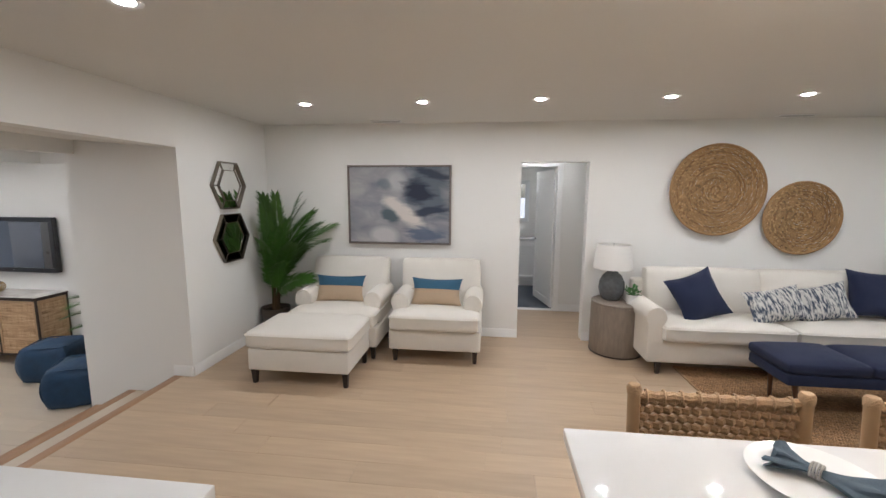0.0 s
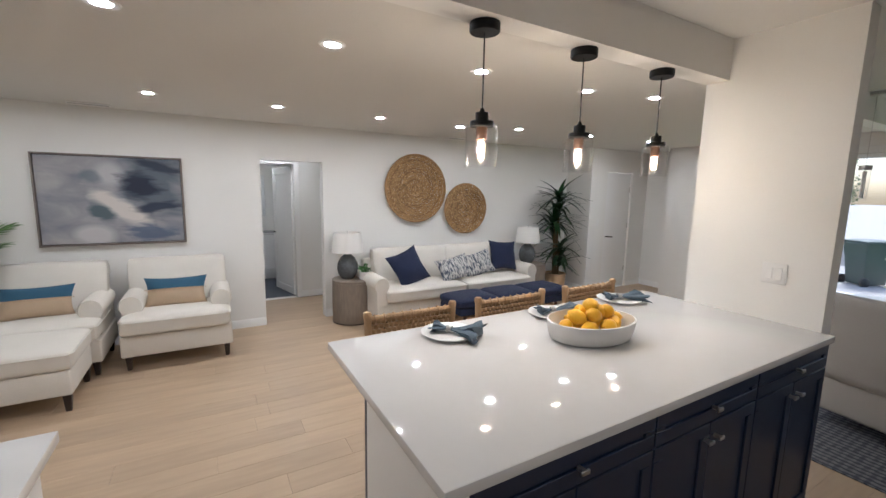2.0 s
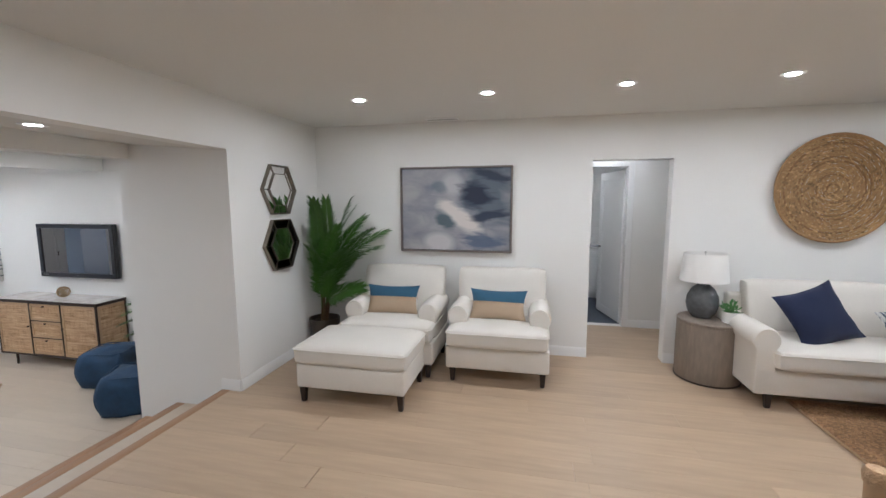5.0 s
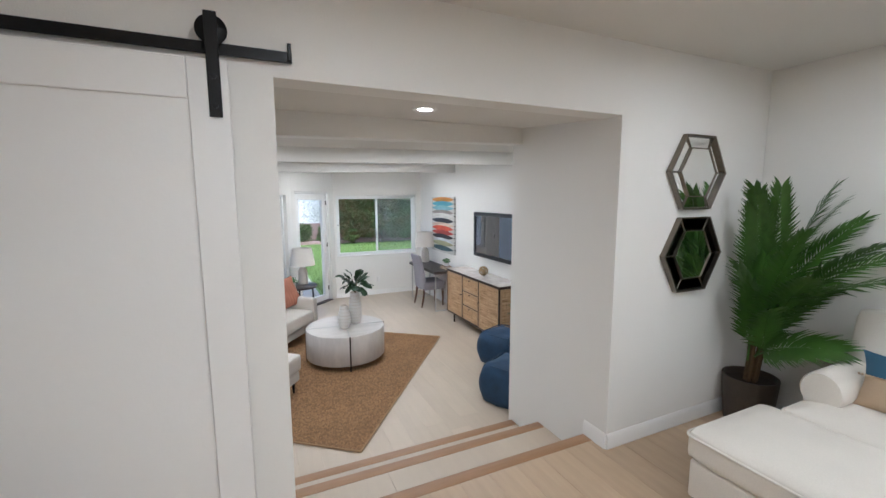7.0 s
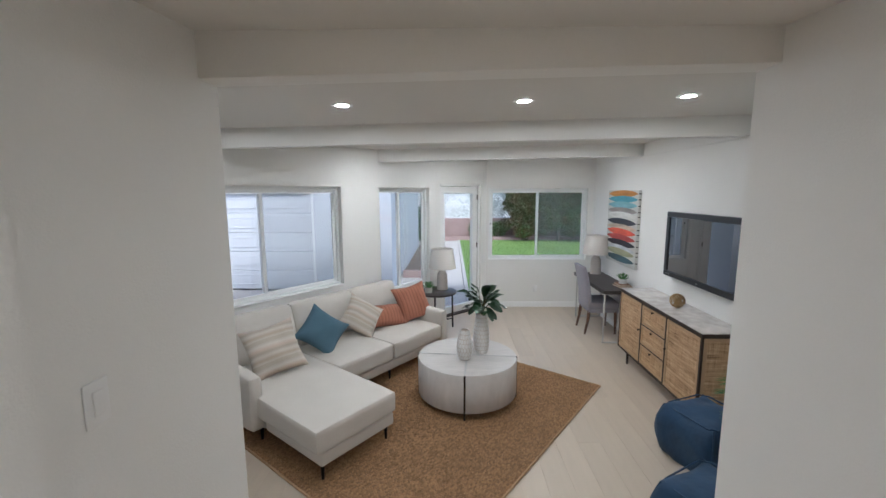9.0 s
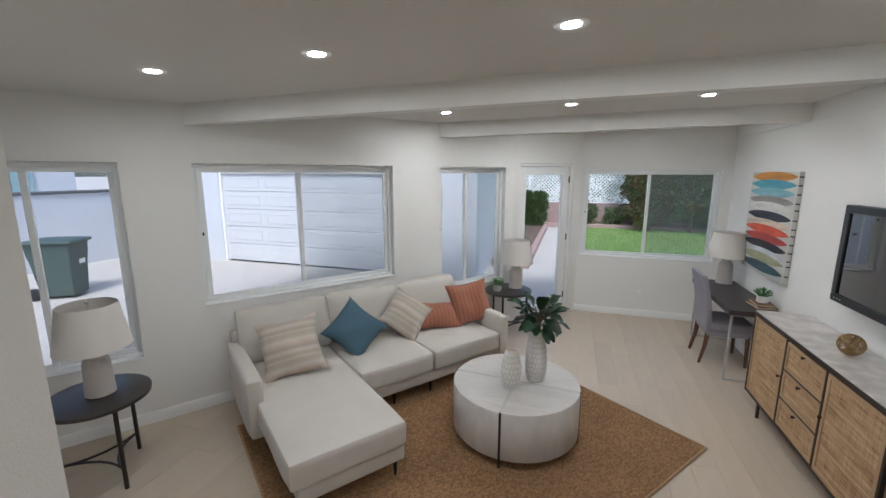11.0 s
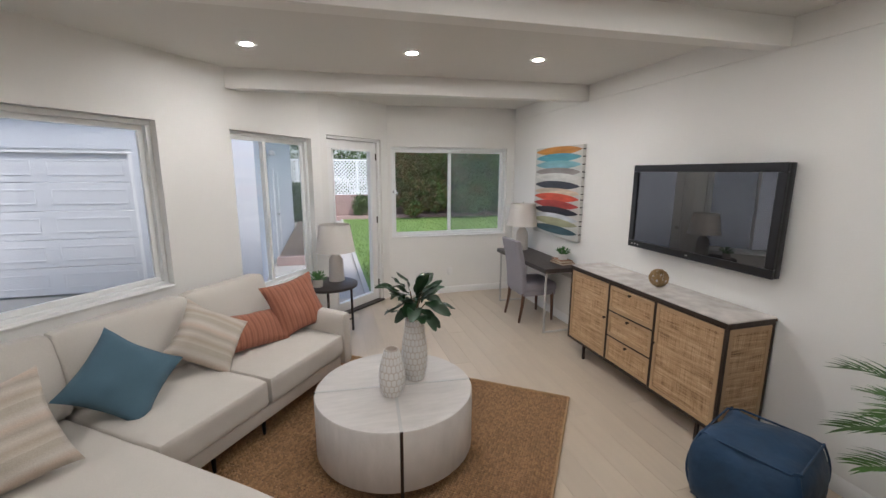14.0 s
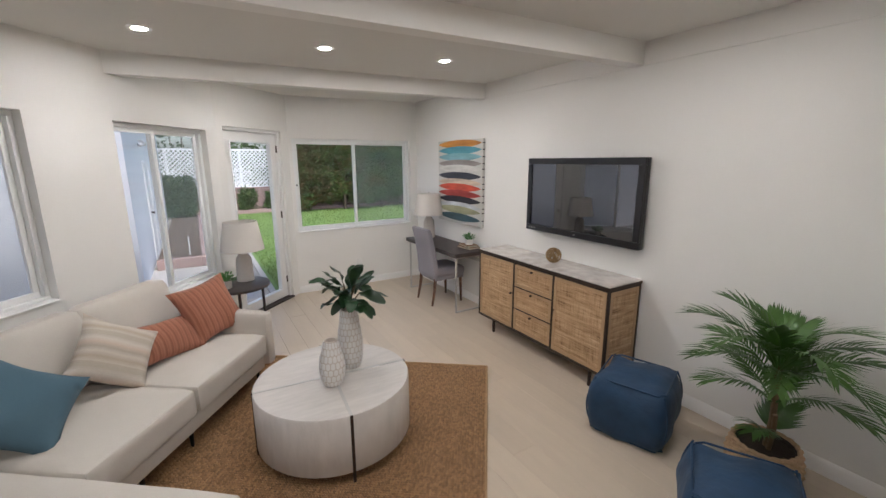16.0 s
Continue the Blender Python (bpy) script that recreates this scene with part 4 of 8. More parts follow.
# picture over the armchairs
def storm_material():
    """Grey lavender ground with a navy mass, a pale slanting passage and small dark touches, all brushed soft."""
    m = bpy.data.materials.new("abstract_sky_painting")
    m.use_nodes = True
    nt = m.node_tree
    n, l = nt.nodes, nt.links
    b = n["Principled BSDF"]
    b.inputs["Roughness"].default_value = 0.6
    co = n.new("ShaderNodeTexCoord")

    def strokes(angle, stretch, scale, detail):
        mp = n.new("ShaderNodeMapping")
        mp.inputs["Rotation"].default_value, mp.inputs["Scale"].default_value = (0, radians(angle), 0), stretch
        l.new(co.outputs["Object"], mp.inputs[0])
        t = n.new("ShaderNodeTexNoise")
        t.inputs["Scale"].default_value, t.inputs["Detail"].default_value = scale, detail
        t.inputs["Distortion"].default_value = 0.4
        l.new(mp.outputs[0], t.inputs[0])
        return t.outputs[0]

    broad, fine = strokes(28, (1.0, 1, 2.0), 2.6, 4), strokes(12, (0.8, 1, 3.2), 5.0, 5)
    ramp = n.new("ShaderNodeValToRGB")
    ramp.color_ramp.elements[0].position, ramp.color_ramp.elements[1].position = 0.32, 0.66
    ramp.color_ramp.elements[0].color, ramp.color_ramp.elements[1].color = (0.19, 0.20, 0.235, 1), (0.37, 0.355, 0.36, 1)
    l.new(broad, ramp.inputs[0])
    out = ramp.outputs[0]

    def patch(out, x, z, rx, rz, angle, colour, field, rough, amount):
        mp = n.new("ShaderNodeMapping")
        mp.vector_type = "TEXTURE"
        mp.inputs["Location"].default_value, mp.inputs["Rotation"].default_value, mp.inputs["Scale"].default_value = (x, 0, z), (0, radians(angle), 0), (rx, 1, rz)
        l.new(co.outputs["Object"], mp.inputs[0])
        far, push, soft, mix = n.new("ShaderNodeVectorMath"), n.new("ShaderNodeMath"), n.new("ShaderNodeMapRange"), n.new("ShaderNodeMix")
        far.operation = "LENGTH"
        l.new(mp.outputs[0], far.inputs[0])
        push.operation, push.inputs[1].default_value = "MULTIPLY_ADD", rough
        l.new(field, push.inputs[0])
        l.new(far.outputs["Value"], push.inputs[2])
        soft.inputs["From Min"].default_value, soft.inputs["From Max"].default_value = 0.55 + rough * 0.5, 1.1 + rough * 0.5
        soft.inputs["To Min"].default_value, soft.inputs["To Max"].default_value = amount, 0.0
        l.new(push.outputs[0], soft.inputs[0])
        mix.data_type = "RGBA"
        l.new(soft.outputs[0], mix.inputs[0])
        l.new(out, mix.inputs[6])
        mix.inputs[7].default_value = (*colour, 1)
        return mix.outputs[2]

    for spec in ((0.36, 0.16, 0.36, 0.36, 0, (0.075, 0.10, 0.13), broad, 1.2, 0.9), (-0.02, 0.27, 0.14, 0.13, 40, (0.46, 0.45, 0.46), broad, 1.0, 0.8), (0.05, -0.08, 0.34, 0.10, 36, (0.60, 0.55, 0.51), fine, 1.1, 1.0),
                 (-0.18, -0.36, 0.18, 0.12, 0, (0.52, 0.50, 0.50), broad, 1.0, 0.9), (0.22, 0.15, 0.20, 0.15, 20, (0.016, 0.022, 0.045), fine, 1.8, 1.0), (0.36, 0.37, 0.26, 0.06, 18, (0.02, 0.028, 0.055), fine, 2.0, 0.9),
                 (0.38, -0.06, 0.22, 0.055, -8, (0.02, 0.03, 0.06), fine, 2.0, 0.95), (0.30, -0.33, 0.24, 0.09, 5, (0.07, 0.10, 0.17), fine, 2.2, 0.85), (-0.10, -0.12, 0.14, 0.085, 42, (0.07, 0.105, 0.125), fine, 1.5, 0.95),
                 (-0.16, 0.24, 0.10, 0.07, 30, (0.13, 0.165, 0.19), broad, 1.3, 0.7)):
        out = patch(out, *spec)
    l.new(out, b.inputs["Base Color"])
    bp = n.new("ShaderNodeBump")
    bp.inputs["Strength"].default_value, bp.inputs["Distance"].default_value = 0.3, 0.004
    l.new(fine, bp.inputs["Height"])
    l.new(bp.outputs[0], b.inputs["Normal"])
    return m


M["storm"] = storm_material()
M["frame_wood"] = material("dull_silver_brown_frame", (0.20, 0.165, 0.145), 0.5, grain=0.15, grain_scale=30, bump=0.05)
painting = thing("painting", pose(-1.115, YB, 1.555), "abstract grey, white and navy painting in a slim frame", "painting")
part("frame", ring_bm(-0.612, -0.46, 0.612, 0.46, -0.050, -0.004, 0.016, bevel=0.002), "frame_wood", painting)
part("canvas", box(-0.590, -0.040, -0.438, 0.590, -0.012, 0.438, 0.003, 1), "storm", painting)
part("backing", box(-0.597, -0.011, -0.446, 0.597, -0.004, 0.446), "black_plastic", painting)


def hex_mirror(m, label):
    h = thing("hexagonal_mirror", m, label, "mirror", "hexagonal mirrors")

    def hexring(r0, r1, y0, y1):
        bm = bmesh.new()
        vs = []
        for k in range(6):
            a = radians(60 * k)
            vs.append([bm.verts.new((r * math.cos(a), y, r * math.sin(a))) for r, y in ((r0, y0), (r1, y0), (r1, y1), (r0, y1))])
        for k in range(6):
            a, b = vs[k], vs[(k + 1) % 6]
            for j in range(4):
                bm.faces.new((a[j], a[(j + 1) % 4], b[(j + 1) % 4], b[j]))
        return bm

    def plate(r, y0, y1):
        bm = bmesh.new()
        f = [bm.verts.new((r * math.cos(radians(60 * k)), y0, r * math.sin(radians(60 * k)))) for k in range(6)]
        g = [bm.verts.new((v.co.x, y1, v.co.z)) for v in f]
        bm.faces.new(f), bm.faces.new(g[::-1])
        for k in range(6):
            bm.faces.new((f[k], g[k], g[(k + 1) % 6], f[(k + 1) % 6]))
        return bm

    part("outer_frame", hexring(0.253, 0.264, -0.036, -0.002), "bronze", h)
    part("inner_frame", hexring(0.166, 0.173, -0.036, -0.018), "bronze", h)
    part("backing", plate(0.255, -0.012, -0.002), "bronze", h)
    part("mirror_glass", plate(0.166, -0.030, -0.020), "mirror", h)
    for k in range(6):
        a = radians(60 * k)
        part("corner_bar", tube([(0.17 * math.cos(a), -0.024, 0.17 * math.sin(a)), (0.255 * math.cos(a), -0.024, 0.255 * math.sin(a))], 0.005, 6), "bronze", h)
        b2 = radians(60 * k + 60)
        bm = bmesh.new()
        q = [bm.verts.new((r * math.cos(t), y, r * math.sin(t))) for r, t, y in ((0.172, a, -0.022), (0.172, b2, -0.022), (0.25, b2, -0.016), (0.25, a, -0.016))]
        bm.faces.new(q)
        bmesh.ops.solidify(bm, geom=list(bm.faces), thickness=0.003)
        part("bevel_pane", bm, "mirror", h)
    return h


_m = hex_mirror(pose(XL, 4.635, 1.762, 0, 0, 90) @ Matrix.Scale(1.04, 4), "hexagonal mirror with a slanted antique metal frame, hung above another")
_m2 = copy_thing(_m, pose(XL, 4.635, 1.226, 0, 0, 90) @ Matrix.Scale(1.04, 4))
_m2["label"] = "hexagonal mirror with a slanted antique metal frame, hung below another"


# ---------- plants ----------
def pot(parent, r0, r1, h, mat, label=""):
    t = 0.012
    p = part("pot", lathe([(r0 - 0.01, 0), (r0, 0.006), ((r0 + r1) / 2 * 1.02, h * 0.5), (r1, h - 0.006), (r1 - 0.002, h), (r1 - t, h), (r1 - t, h * 0.85), (0, h * 0.85)], 32), mat, parent, label)
    soil = lathe([(0, h * 0.855), (r1 - t - 0.002, h * 0.855), (r1 - t - 0.002, h * 0.875), (r1 * 0.5, h * 0.90), (0, h * 0.91)], 24)
    part("soil", soil, "soil", parent)
    return p


def arched_frond(length, bend, leaf, n, seed, width, lift=0.35):
    """A feather frond growing along +x and bowing down by bend degrees, with folded drooping blades on each side."""
    rnd = random.Random(seed)
    bm = bmesh.new()
    steps = 16
    pts = [Vector((0, 0, 0))]
    for k in range(steps):
        a = radians(-bend) * ((k + 0.5) / steps) ** 1.4
        pts.append(pts[-1] + Vector((math.cos(a), 0, math.sin(a))) * (length / steps))

    def at(t):
        u = max(0.0, min(0.9999, t)) * steps
        i = int(u)
        return pts[i].lerp(pts[i + 1], u - i)

    tube(pts, 0.004, 5, bm, [0.0065 * (1 - 0.8 * k / steps) for k in range(steps + 1)])
    for k in range(n):
        t = 0.20 + 0.79 * k / (n - 1)
        p = at(t)
        d = (at(t + 0.04) - at(t - 0.04)).normalized()
        up = Vector((-d.z, 0, d.x))
        ll = leaf * math.sin(math.pi * (0.22 + 0.66 * t)) ** 0.8 * rnd.uniform(0.88, 1.1)
        for s in (-1, 1):
            way = (Vector((0, s, 0)) * (0.95 - 0.45 * t) + d * (0.45 + 0.55 * t) + up * lift * rnd.uniform(0.6, 1.3)).normalized()
            side = way.cross(up).normalized() * width * 0.5
            rows = []
            for u, w, g in ((0.0, 0.35, 0.0), (0.3, 1.0, 0.03), (0.65, 0.8, 0.17), (1.0, 0.04, 0.42)):
                c = p + way * ll * u + Vector((0, 0, -1)) * ll * g * rnd.uniform(0.85, 1.15)
                rows.append((bm.verts.new(c - side * w), bm.verts.new(c + side * w)))
            for a, b in zip(rows, rows[1:]):
                bm.faces.new((a[0], a[1], b[1], b[0]))
    return bm


def areca(m, label):
    """Tall bundle of upright feather fronds in a dark pot."""
    p = thing("potted_palm", m, label, "plant")
    pot(p, 0.14, 0.17, 0.34, "bronze_pot", "dark bronze pot")
    stems = []
    for k in range(6):
        a = radians(k * 60 - 20)
        top = Vector((0.05 + 0.05 * math.cos(a), -0.04 + 0.05 * math.sin(a), 0.62 + 0.05 * (k % 3)))
        stems.append(top)
        part("stem", tube([(0.03 * math.cos(a), 0.03 * math.sin(a), 0.28), (0.035 * math.cos(a) + 0.02, 0.035 * math.sin(a) - 0.01, 0.46), top], 0.012, 7, None, [0.014, 0.012, 0.007]), "stem", p)
    plan = ((-50, 86, 1.06, 14), (10, 84, 1.02, 20), (-80, 80, 1.0, 22), (-20, 76, 1.04, 26), (30, 88, 1.0, 10), (-110, 84, 0.92, 14), (-60, 70, 0.96, 34),
            (-12, 64, 0.92, 36), (2, 56, 0.90, 40), (-24, 56, 0.84, 42), (14, 68, 0.94, 30), (-6, 48, 0.80, 34), (-40, 60, 0.80, 40), (-75, 62, 0.66, 40), (-95, 74, 0.70, 20), (-5, 70, 0.72, 36), (-55, 82, 0.78, 16), (-30, 36, 0.55, 50))
    for k, (az, lean, ln, bend) in enumerate(plan):
        z = 0.20 if ln < 0.8 else 0.0
        part("frond", arched_frond(ln, bend, 0.19, 36, k, 0.018), "leaf", p, m=pose(*(stems[k % 6] - Vector((0, 0, z))), 0, 0, az) @ pose(0, 0, 0, 0, -lean, 0) @ pose(0, 0, 0, (k * 47) % 80 - 20, 0, 0))
    return p


areca(pose(-2.585, 5.15, 0), "tall green feather palm in a dark pot in the corner")


def dracaena(m):
    p = thing("potted_dracaena", m, "tall dracaena with three leaf heads in a tan basket", "plant")
    pot(p, 0.15, 0.18, 0.36, "rush", "tan woven basket")
    rnd = random.Random(9)
    for k, (x, y, h) in enumerate(((0.0, 0.0, 1.66), (-0.05, 0.02, 1.28), (0.05, -0.02, 0.80))):
        part("cane", tube([(x * 0.6, y, 0.3), (x * 0.8, y, h * 0.6), (x, y, h)], 0.02, 8), "stem", p)
        for j in range(52):
            az, up, ln = j * 137.5, rnd.uniform(0, 80), rnd.uniform(0.30, 0.44)
            bm = bmesh.new()
            prev = None
            for s in range(6):
                t = s / 5
                w = 0.044 * (1 - t) ** 0.6 * min(1.0, 0.35 + 3.0 * t) + 0.001
                c = Vector((ln * t, 0, -ln * 0.75 * t * t))
                row = [bm.verts.new(c + Vector((0, sgn * w, 0.006 * abs(sgn)))) for sgn in (-1, 0, 1)]
                if prev:
                    for q in range(2):
                        bm.faces.new((prev[q], prev[q + 1], row[q + 1], row[q]))
                prev = row
            part("leaf", bm, "leaf_dark", p, m=pose(x, y, h - 0.36 * rnd.random() ** 1.5, 0, 0, az) @ pose(0.01, 0, 0, 0, -up, 0))
    return p


dracaena(pose(4.86, 5.02, 0))


def succulent(m, label, r=0.05, h=0.075, mat="ceramic_white", spread=0.085, tall=0.09, leaves=46, leaf_r=0.02):
    s = thing("potted_succulent", m, label, "plant", "small potted plants")
    part("pot", lathe([(r * 0.8, 0), (r * 0.92, 0.004), (r, h), (r - 0.006, h), (r - 0.008, h * 0.85), (0, h * 0.85)], 24), mat, s)
    part("soil", lathe([(0, h * 0.86), (r - 0.009, h * 0.86), (r - 0.009, h * 0.9), (0, h * 0.93)], 18), "soil", s)
    bm = bmesh.new()
    rnd = random.Random(int(tall * 1000) + leaves)
    for k in range(leaves):
        a, u = k * 2.4, rnd.random()
        rad = spread * math.sqrt(rnd.random())
        base = Vector((rad * 0.4 * math.cos(a), rad * 0.4 * math.sin(a), h * 0.9))
        tip = Vector((rad * math.cos(a), rad * math.sin(a), h + tall * u * (1.1 - 0.5 * rad / spread)))
        tube([base, (base + tip) / 2 + Vector((0, 0, 0.01)), tip], 0.002, 4, bm)
        q = (tip - base).to_track_quat("X", "Z").to_matrix().to_4x4()
        bmesh.ops.create_icosphere(bm, subdivisions=1, radius=leaf_r, matrix=Matrix.Translation(tip) @ q @ Matrix.Diagonal((1.0, 0.62, 0.22, 1)))
    part("foliage", bm, "succulent", s)
    return s


# ---------- living room sofa group ----------
def sofa():
    s = thing("sofa", pose(2.70, 4.87, 0), "cream two-seat upholstered sofa with low arms", "sofa")
    W = 2.56
    part("base", box(-W / 2 + 0.02, -0.34, 0.12, W / 2 - 0.02, 0.38, 0.335, 0.02, 3), "cream", s)
    for k, x in enumerate((-0.57, 0.57)):
        c = part("seat_cushion", cushion_bm(1.13, 0.68, 0.17, 0.25, 0.045, wob=0.005, seed=k), "cream", s, m=pose(x, -0.07, 0.335))
        part("piping", piping(rounded_rect(1.135, 0.685, 0.05, 0.135)), "cream", c)
        part("back_cushion", back_bm(1.09, 0.47, 0.20, 0.16, 0.08, 0.46), "cream", s, m=pose(x * 0.97, 0.10, 0))
    part("back_frame", box(-W / 2 + 0.06, 0.29, 0.30, W / 2 - 0.06, 0.40, 0.80, 0.03, 3), "cream", s)
    for sx in (-1, 1):
        part("arm", rolled_arm(0.74, 0.20, 0.14, 0.66), "cream", s, m=pose(sx * (W / 2 - 0.09), 0.03, 0))
        for sy in (-0.30, 0.33):
            part("leg", tapered_leg(0.036, 0.055, 0.125), "dark_wood", s, m=pose(sx * (W / 2 - 0.14), sy, 0))


sofa()


def pillow(m, size, mat, label, group="", h=None, t=0.17, seed=1, name="throw_pillow"):
    p = tagged(mesh_object(name, pillow_bm(size, h or size, t, 0.02, seed), mat, 80), label, "pillow", group)
    p.matrix_world = m
    return p


M["plaid"] = material("blue_white_broken_plaid", (0.42, 0.42, 0.42), 0.9, grain=0.5, grain_scale=18, stain=0.55, stain_scale=45, stretch=(1, 1, 0.35), bump=0.4)
_nt = M["plaid"].node_tree
_r = _nt.nodes.new("ShaderNodeValToRGB")
_r.color_ramp.elements[0].position, _r.color_ramp.elements[1].position = 0.42, 0.56
_r.color_ramp.elements[0].color, _r.color_ramp.elements[1].color = (0.05, 0.065, 0.10, 1), (0.58, 0.56, 0.52, 1)
_t = _nt.nodes.new("ShaderNodeTexNoise")
_t.inputs["Scale"].default_value, _t.inputs["Detail"].default_value = 26, 4
_mp = _nt.nodes.new("ShaderNodeMapping")
_mp.inputs["Scale"].default_value = (2.2, 1, 0.6)
_co = _nt.nodes.new("ShaderNodeTexCoord")
_nt.links.new(_co.outputs["Object"], _mp.inputs[0])
_nt.links.new(_mp.outputs[0], _t.inputs[0])
_nt.links.new(_t.outputs[0], _r.inputs[0])
_nt.links.new(_r.outputs[0], _nt.nodes["Principled BSDF"].inputs["Base Color"])

pillow(leaning(1.97, 4.78, 0.71, -26, -19, 4), 0.49, "navy_cloth", "navy blue square throw pillow leaning on the sofa", "sofa pillows", seed=2)
pillow(leaning(3.60, 4.88, 0.76, -20, 4, -8), 0.46, "navy_cloth", "navy blue square throw pillow at the sofa's arm", "sofa pillows", seed=3)
pillow(leaning(2.66, 4.76, 0.655, -28, -9, 4), 0.56, "plaid", "blue and white patterned lumbar pillow", "sofa pillows", h=0.34, t=0.14, seed=4)
pillow(leaning(3.09, 4.82, 0.675, -24, -12, -4), 0.54, "plaid", "blue and white patterned lumbar pillow behind another", "sofa pillows", h=0.36, t=0.14, seed=5)


def drum_table(m):
    d = thing("drum_side_table", m, "round weathered grey wood drum side table", "side table", "drum side tables")
    part("body", lathe([(0.262, 0.0), (0.268, 0.012), (0.270, 0.27), (0.268, 0.53), (0.258, 0.53)], 40), "grey_wood", d)
    part("top", lathe([(0.255, 0.531), (0.268, 0.533), (0.270, 0.555), (0.262, 0.562), (0.0, 0.562)], 40), "grey_wood", d)
    part("base_ring", lathe([(0.250, 0.0), (0.272, 0.002), (0.273, 0.016), (0.262, 0.018)], 40), "dark_wood", d)
    return d


_d = drum_table(pose(1.33, 5.12, 0))
copy_thing(_d, pose(4.30, 5.06, 0))


def egg_lamp(m):
    d = thing("table_lamp", m, "table lamp with a grey ceramic egg base and white shade", "table lamp", "grey ceramic lamps")
    part("base", lathe([(0.075, 0), (0.085, 0.006), (0.12, 0.06), (0.135, 0.13), (0.128, 0.20), (0.095, 0.27), (0.055, 0.305), (0.05, 0.32), (0.0, 0.32)], 36), "ceramic_grey", d)
    part("neck", lathe([(0.05, 0.32), (0.05, 0.33), (0.012, 0.335), (0.012, 0.38), (0.0, 0.38)], 18), "nickel", d)
    sh = lathe([(0.200, 0.345), (0.172, 0.60), (0.169, 0.60), (0.197, 0.345)], 40)
    part("shade", sh, "shade_white", d)
    part("finial", lathe([(0.004, 0.38), (0.004, 0.60), (0.012, 0.606), (0.0, 0.62)], 10), "nickel", d)
    return d


_e = egg_lamp(pose(1.27, 5.16, 0.563))
copy_thing(_e, pose(4.28, 5.10, 0.563))
succulent(pose(1.44, 5.0, 0.563), "small succulent in a white pot on the side table", 0.065, 0.10, spread=0.08, tall=0.11)


def wall_basket(m, r, label):
    """Shallow coiled straw basket seen from the front: rounds of rope over a dished disc."""
    b = thing("wall_basket", m, label, "wall basket", "woven wall baskets")
    rounds = int(r / 0.0165)
    rnd = random.Random(int(r * 100))
    for k in range(rounds):
        bm = bmesh.new()
        rr = r * (k + 0.6) / rounds
        depth = -0.012 - 0.05 * (rr / r) ** 2
        n = max(10, int(34 * rr / r) * 2)
        rough = 0.0019
        pts = [(rr * math.cos(2 * math.pi * j / n) + rnd.uniform(-rough, rough), depth + rnd.uniform(-rough, rough) * 1.5, rr * math.sin(2 * math.pi * j / n) + rnd.uniform(-rough, rough)) for j in range(n)]
        tube(pts + [pts[0]], 0.0088, 6, bm)
        part("coil", bm, ("straw", "straw", "straw_dark", "straw", "straw_dark", "straw", "straw")[(k * k + k // 3) % 7], b)
    bm = bmesh.new()
    for k in range(1, rounds):
        rr = r * (k + 0.6) / rounds
        m_ = int(8 + 62 * rr / r)
        for j in range(m_):
            if rnd.random() < 0.18:
                continue
            a = 2 * math.pi * (j + rnd.uniform(0.1, 0.9)) / m_
            c = Vector((rr * math.cos(a), -0.0135 - 0.05 * (rr / r) ** 2 - 0.0075, rr * math.sin(a)))
            t = Vector((-math.sin(a), 0, math.cos(a))) * rnd.uniform(0.006, 0.015)
            rad = Vector((math.cos(a), 0, math.sin(a))) * 0.0095
            v = [bm.verts.new(c + q) for q in (-t - rad, t - rad * 0.4 + Vector((0, -0.003, 0)), t + rad, -t + rad * 0.4)]
            bm.faces.new(v)
    tagged(part("stitching", bm, "straw_stitch", b), kind="stuff")
    rim = tube([(r * math.cos(2 * math.pi * j / 64), -0.064, r * math.sin(2 * math.pi * j / 64)) for j in range(65)], 0.013, 8)
    part("rim", rim, "straw", b)
    return b


wall_basket(pose(2.345, YB, 1.745), 0.475, "large round coiled straw basket hung on the wall")
wall_basket(pose(3.20, YB, 1.455), 0.375, "smaller round coiled straw basket hung on the wall")


def bench():
    b = thing("upholstered_bench", pose(3.02, 4.02, 0), "long navy upholstered bench with three cushions and wooden legs", "bench")
    part("base", box(-0.86, -0.24, 0.29, 0.86, 0.24, 0.38, 0.02, 2), "navy_cloth", b)
    for k in range(3):
        part("cushion", cushion_bm(0.585, 0.50, 0.10, 0.5, 0.04, wob=0.004, seed=k), "navy_cloth", b, m=pose(-0.58 + 0.58 * k, 0, 0.375))
    for sx in (-1, 1):
        for sy in (-1, 1):
            part("leg", lathe([(0.014, 0), (0.022, 0.30), (0.0, 0.30)], 14), "walnut", b, m=pose(sx * 0.70, sy * 0.17, 0, sy * 8, sx * 8, 0))


bench()


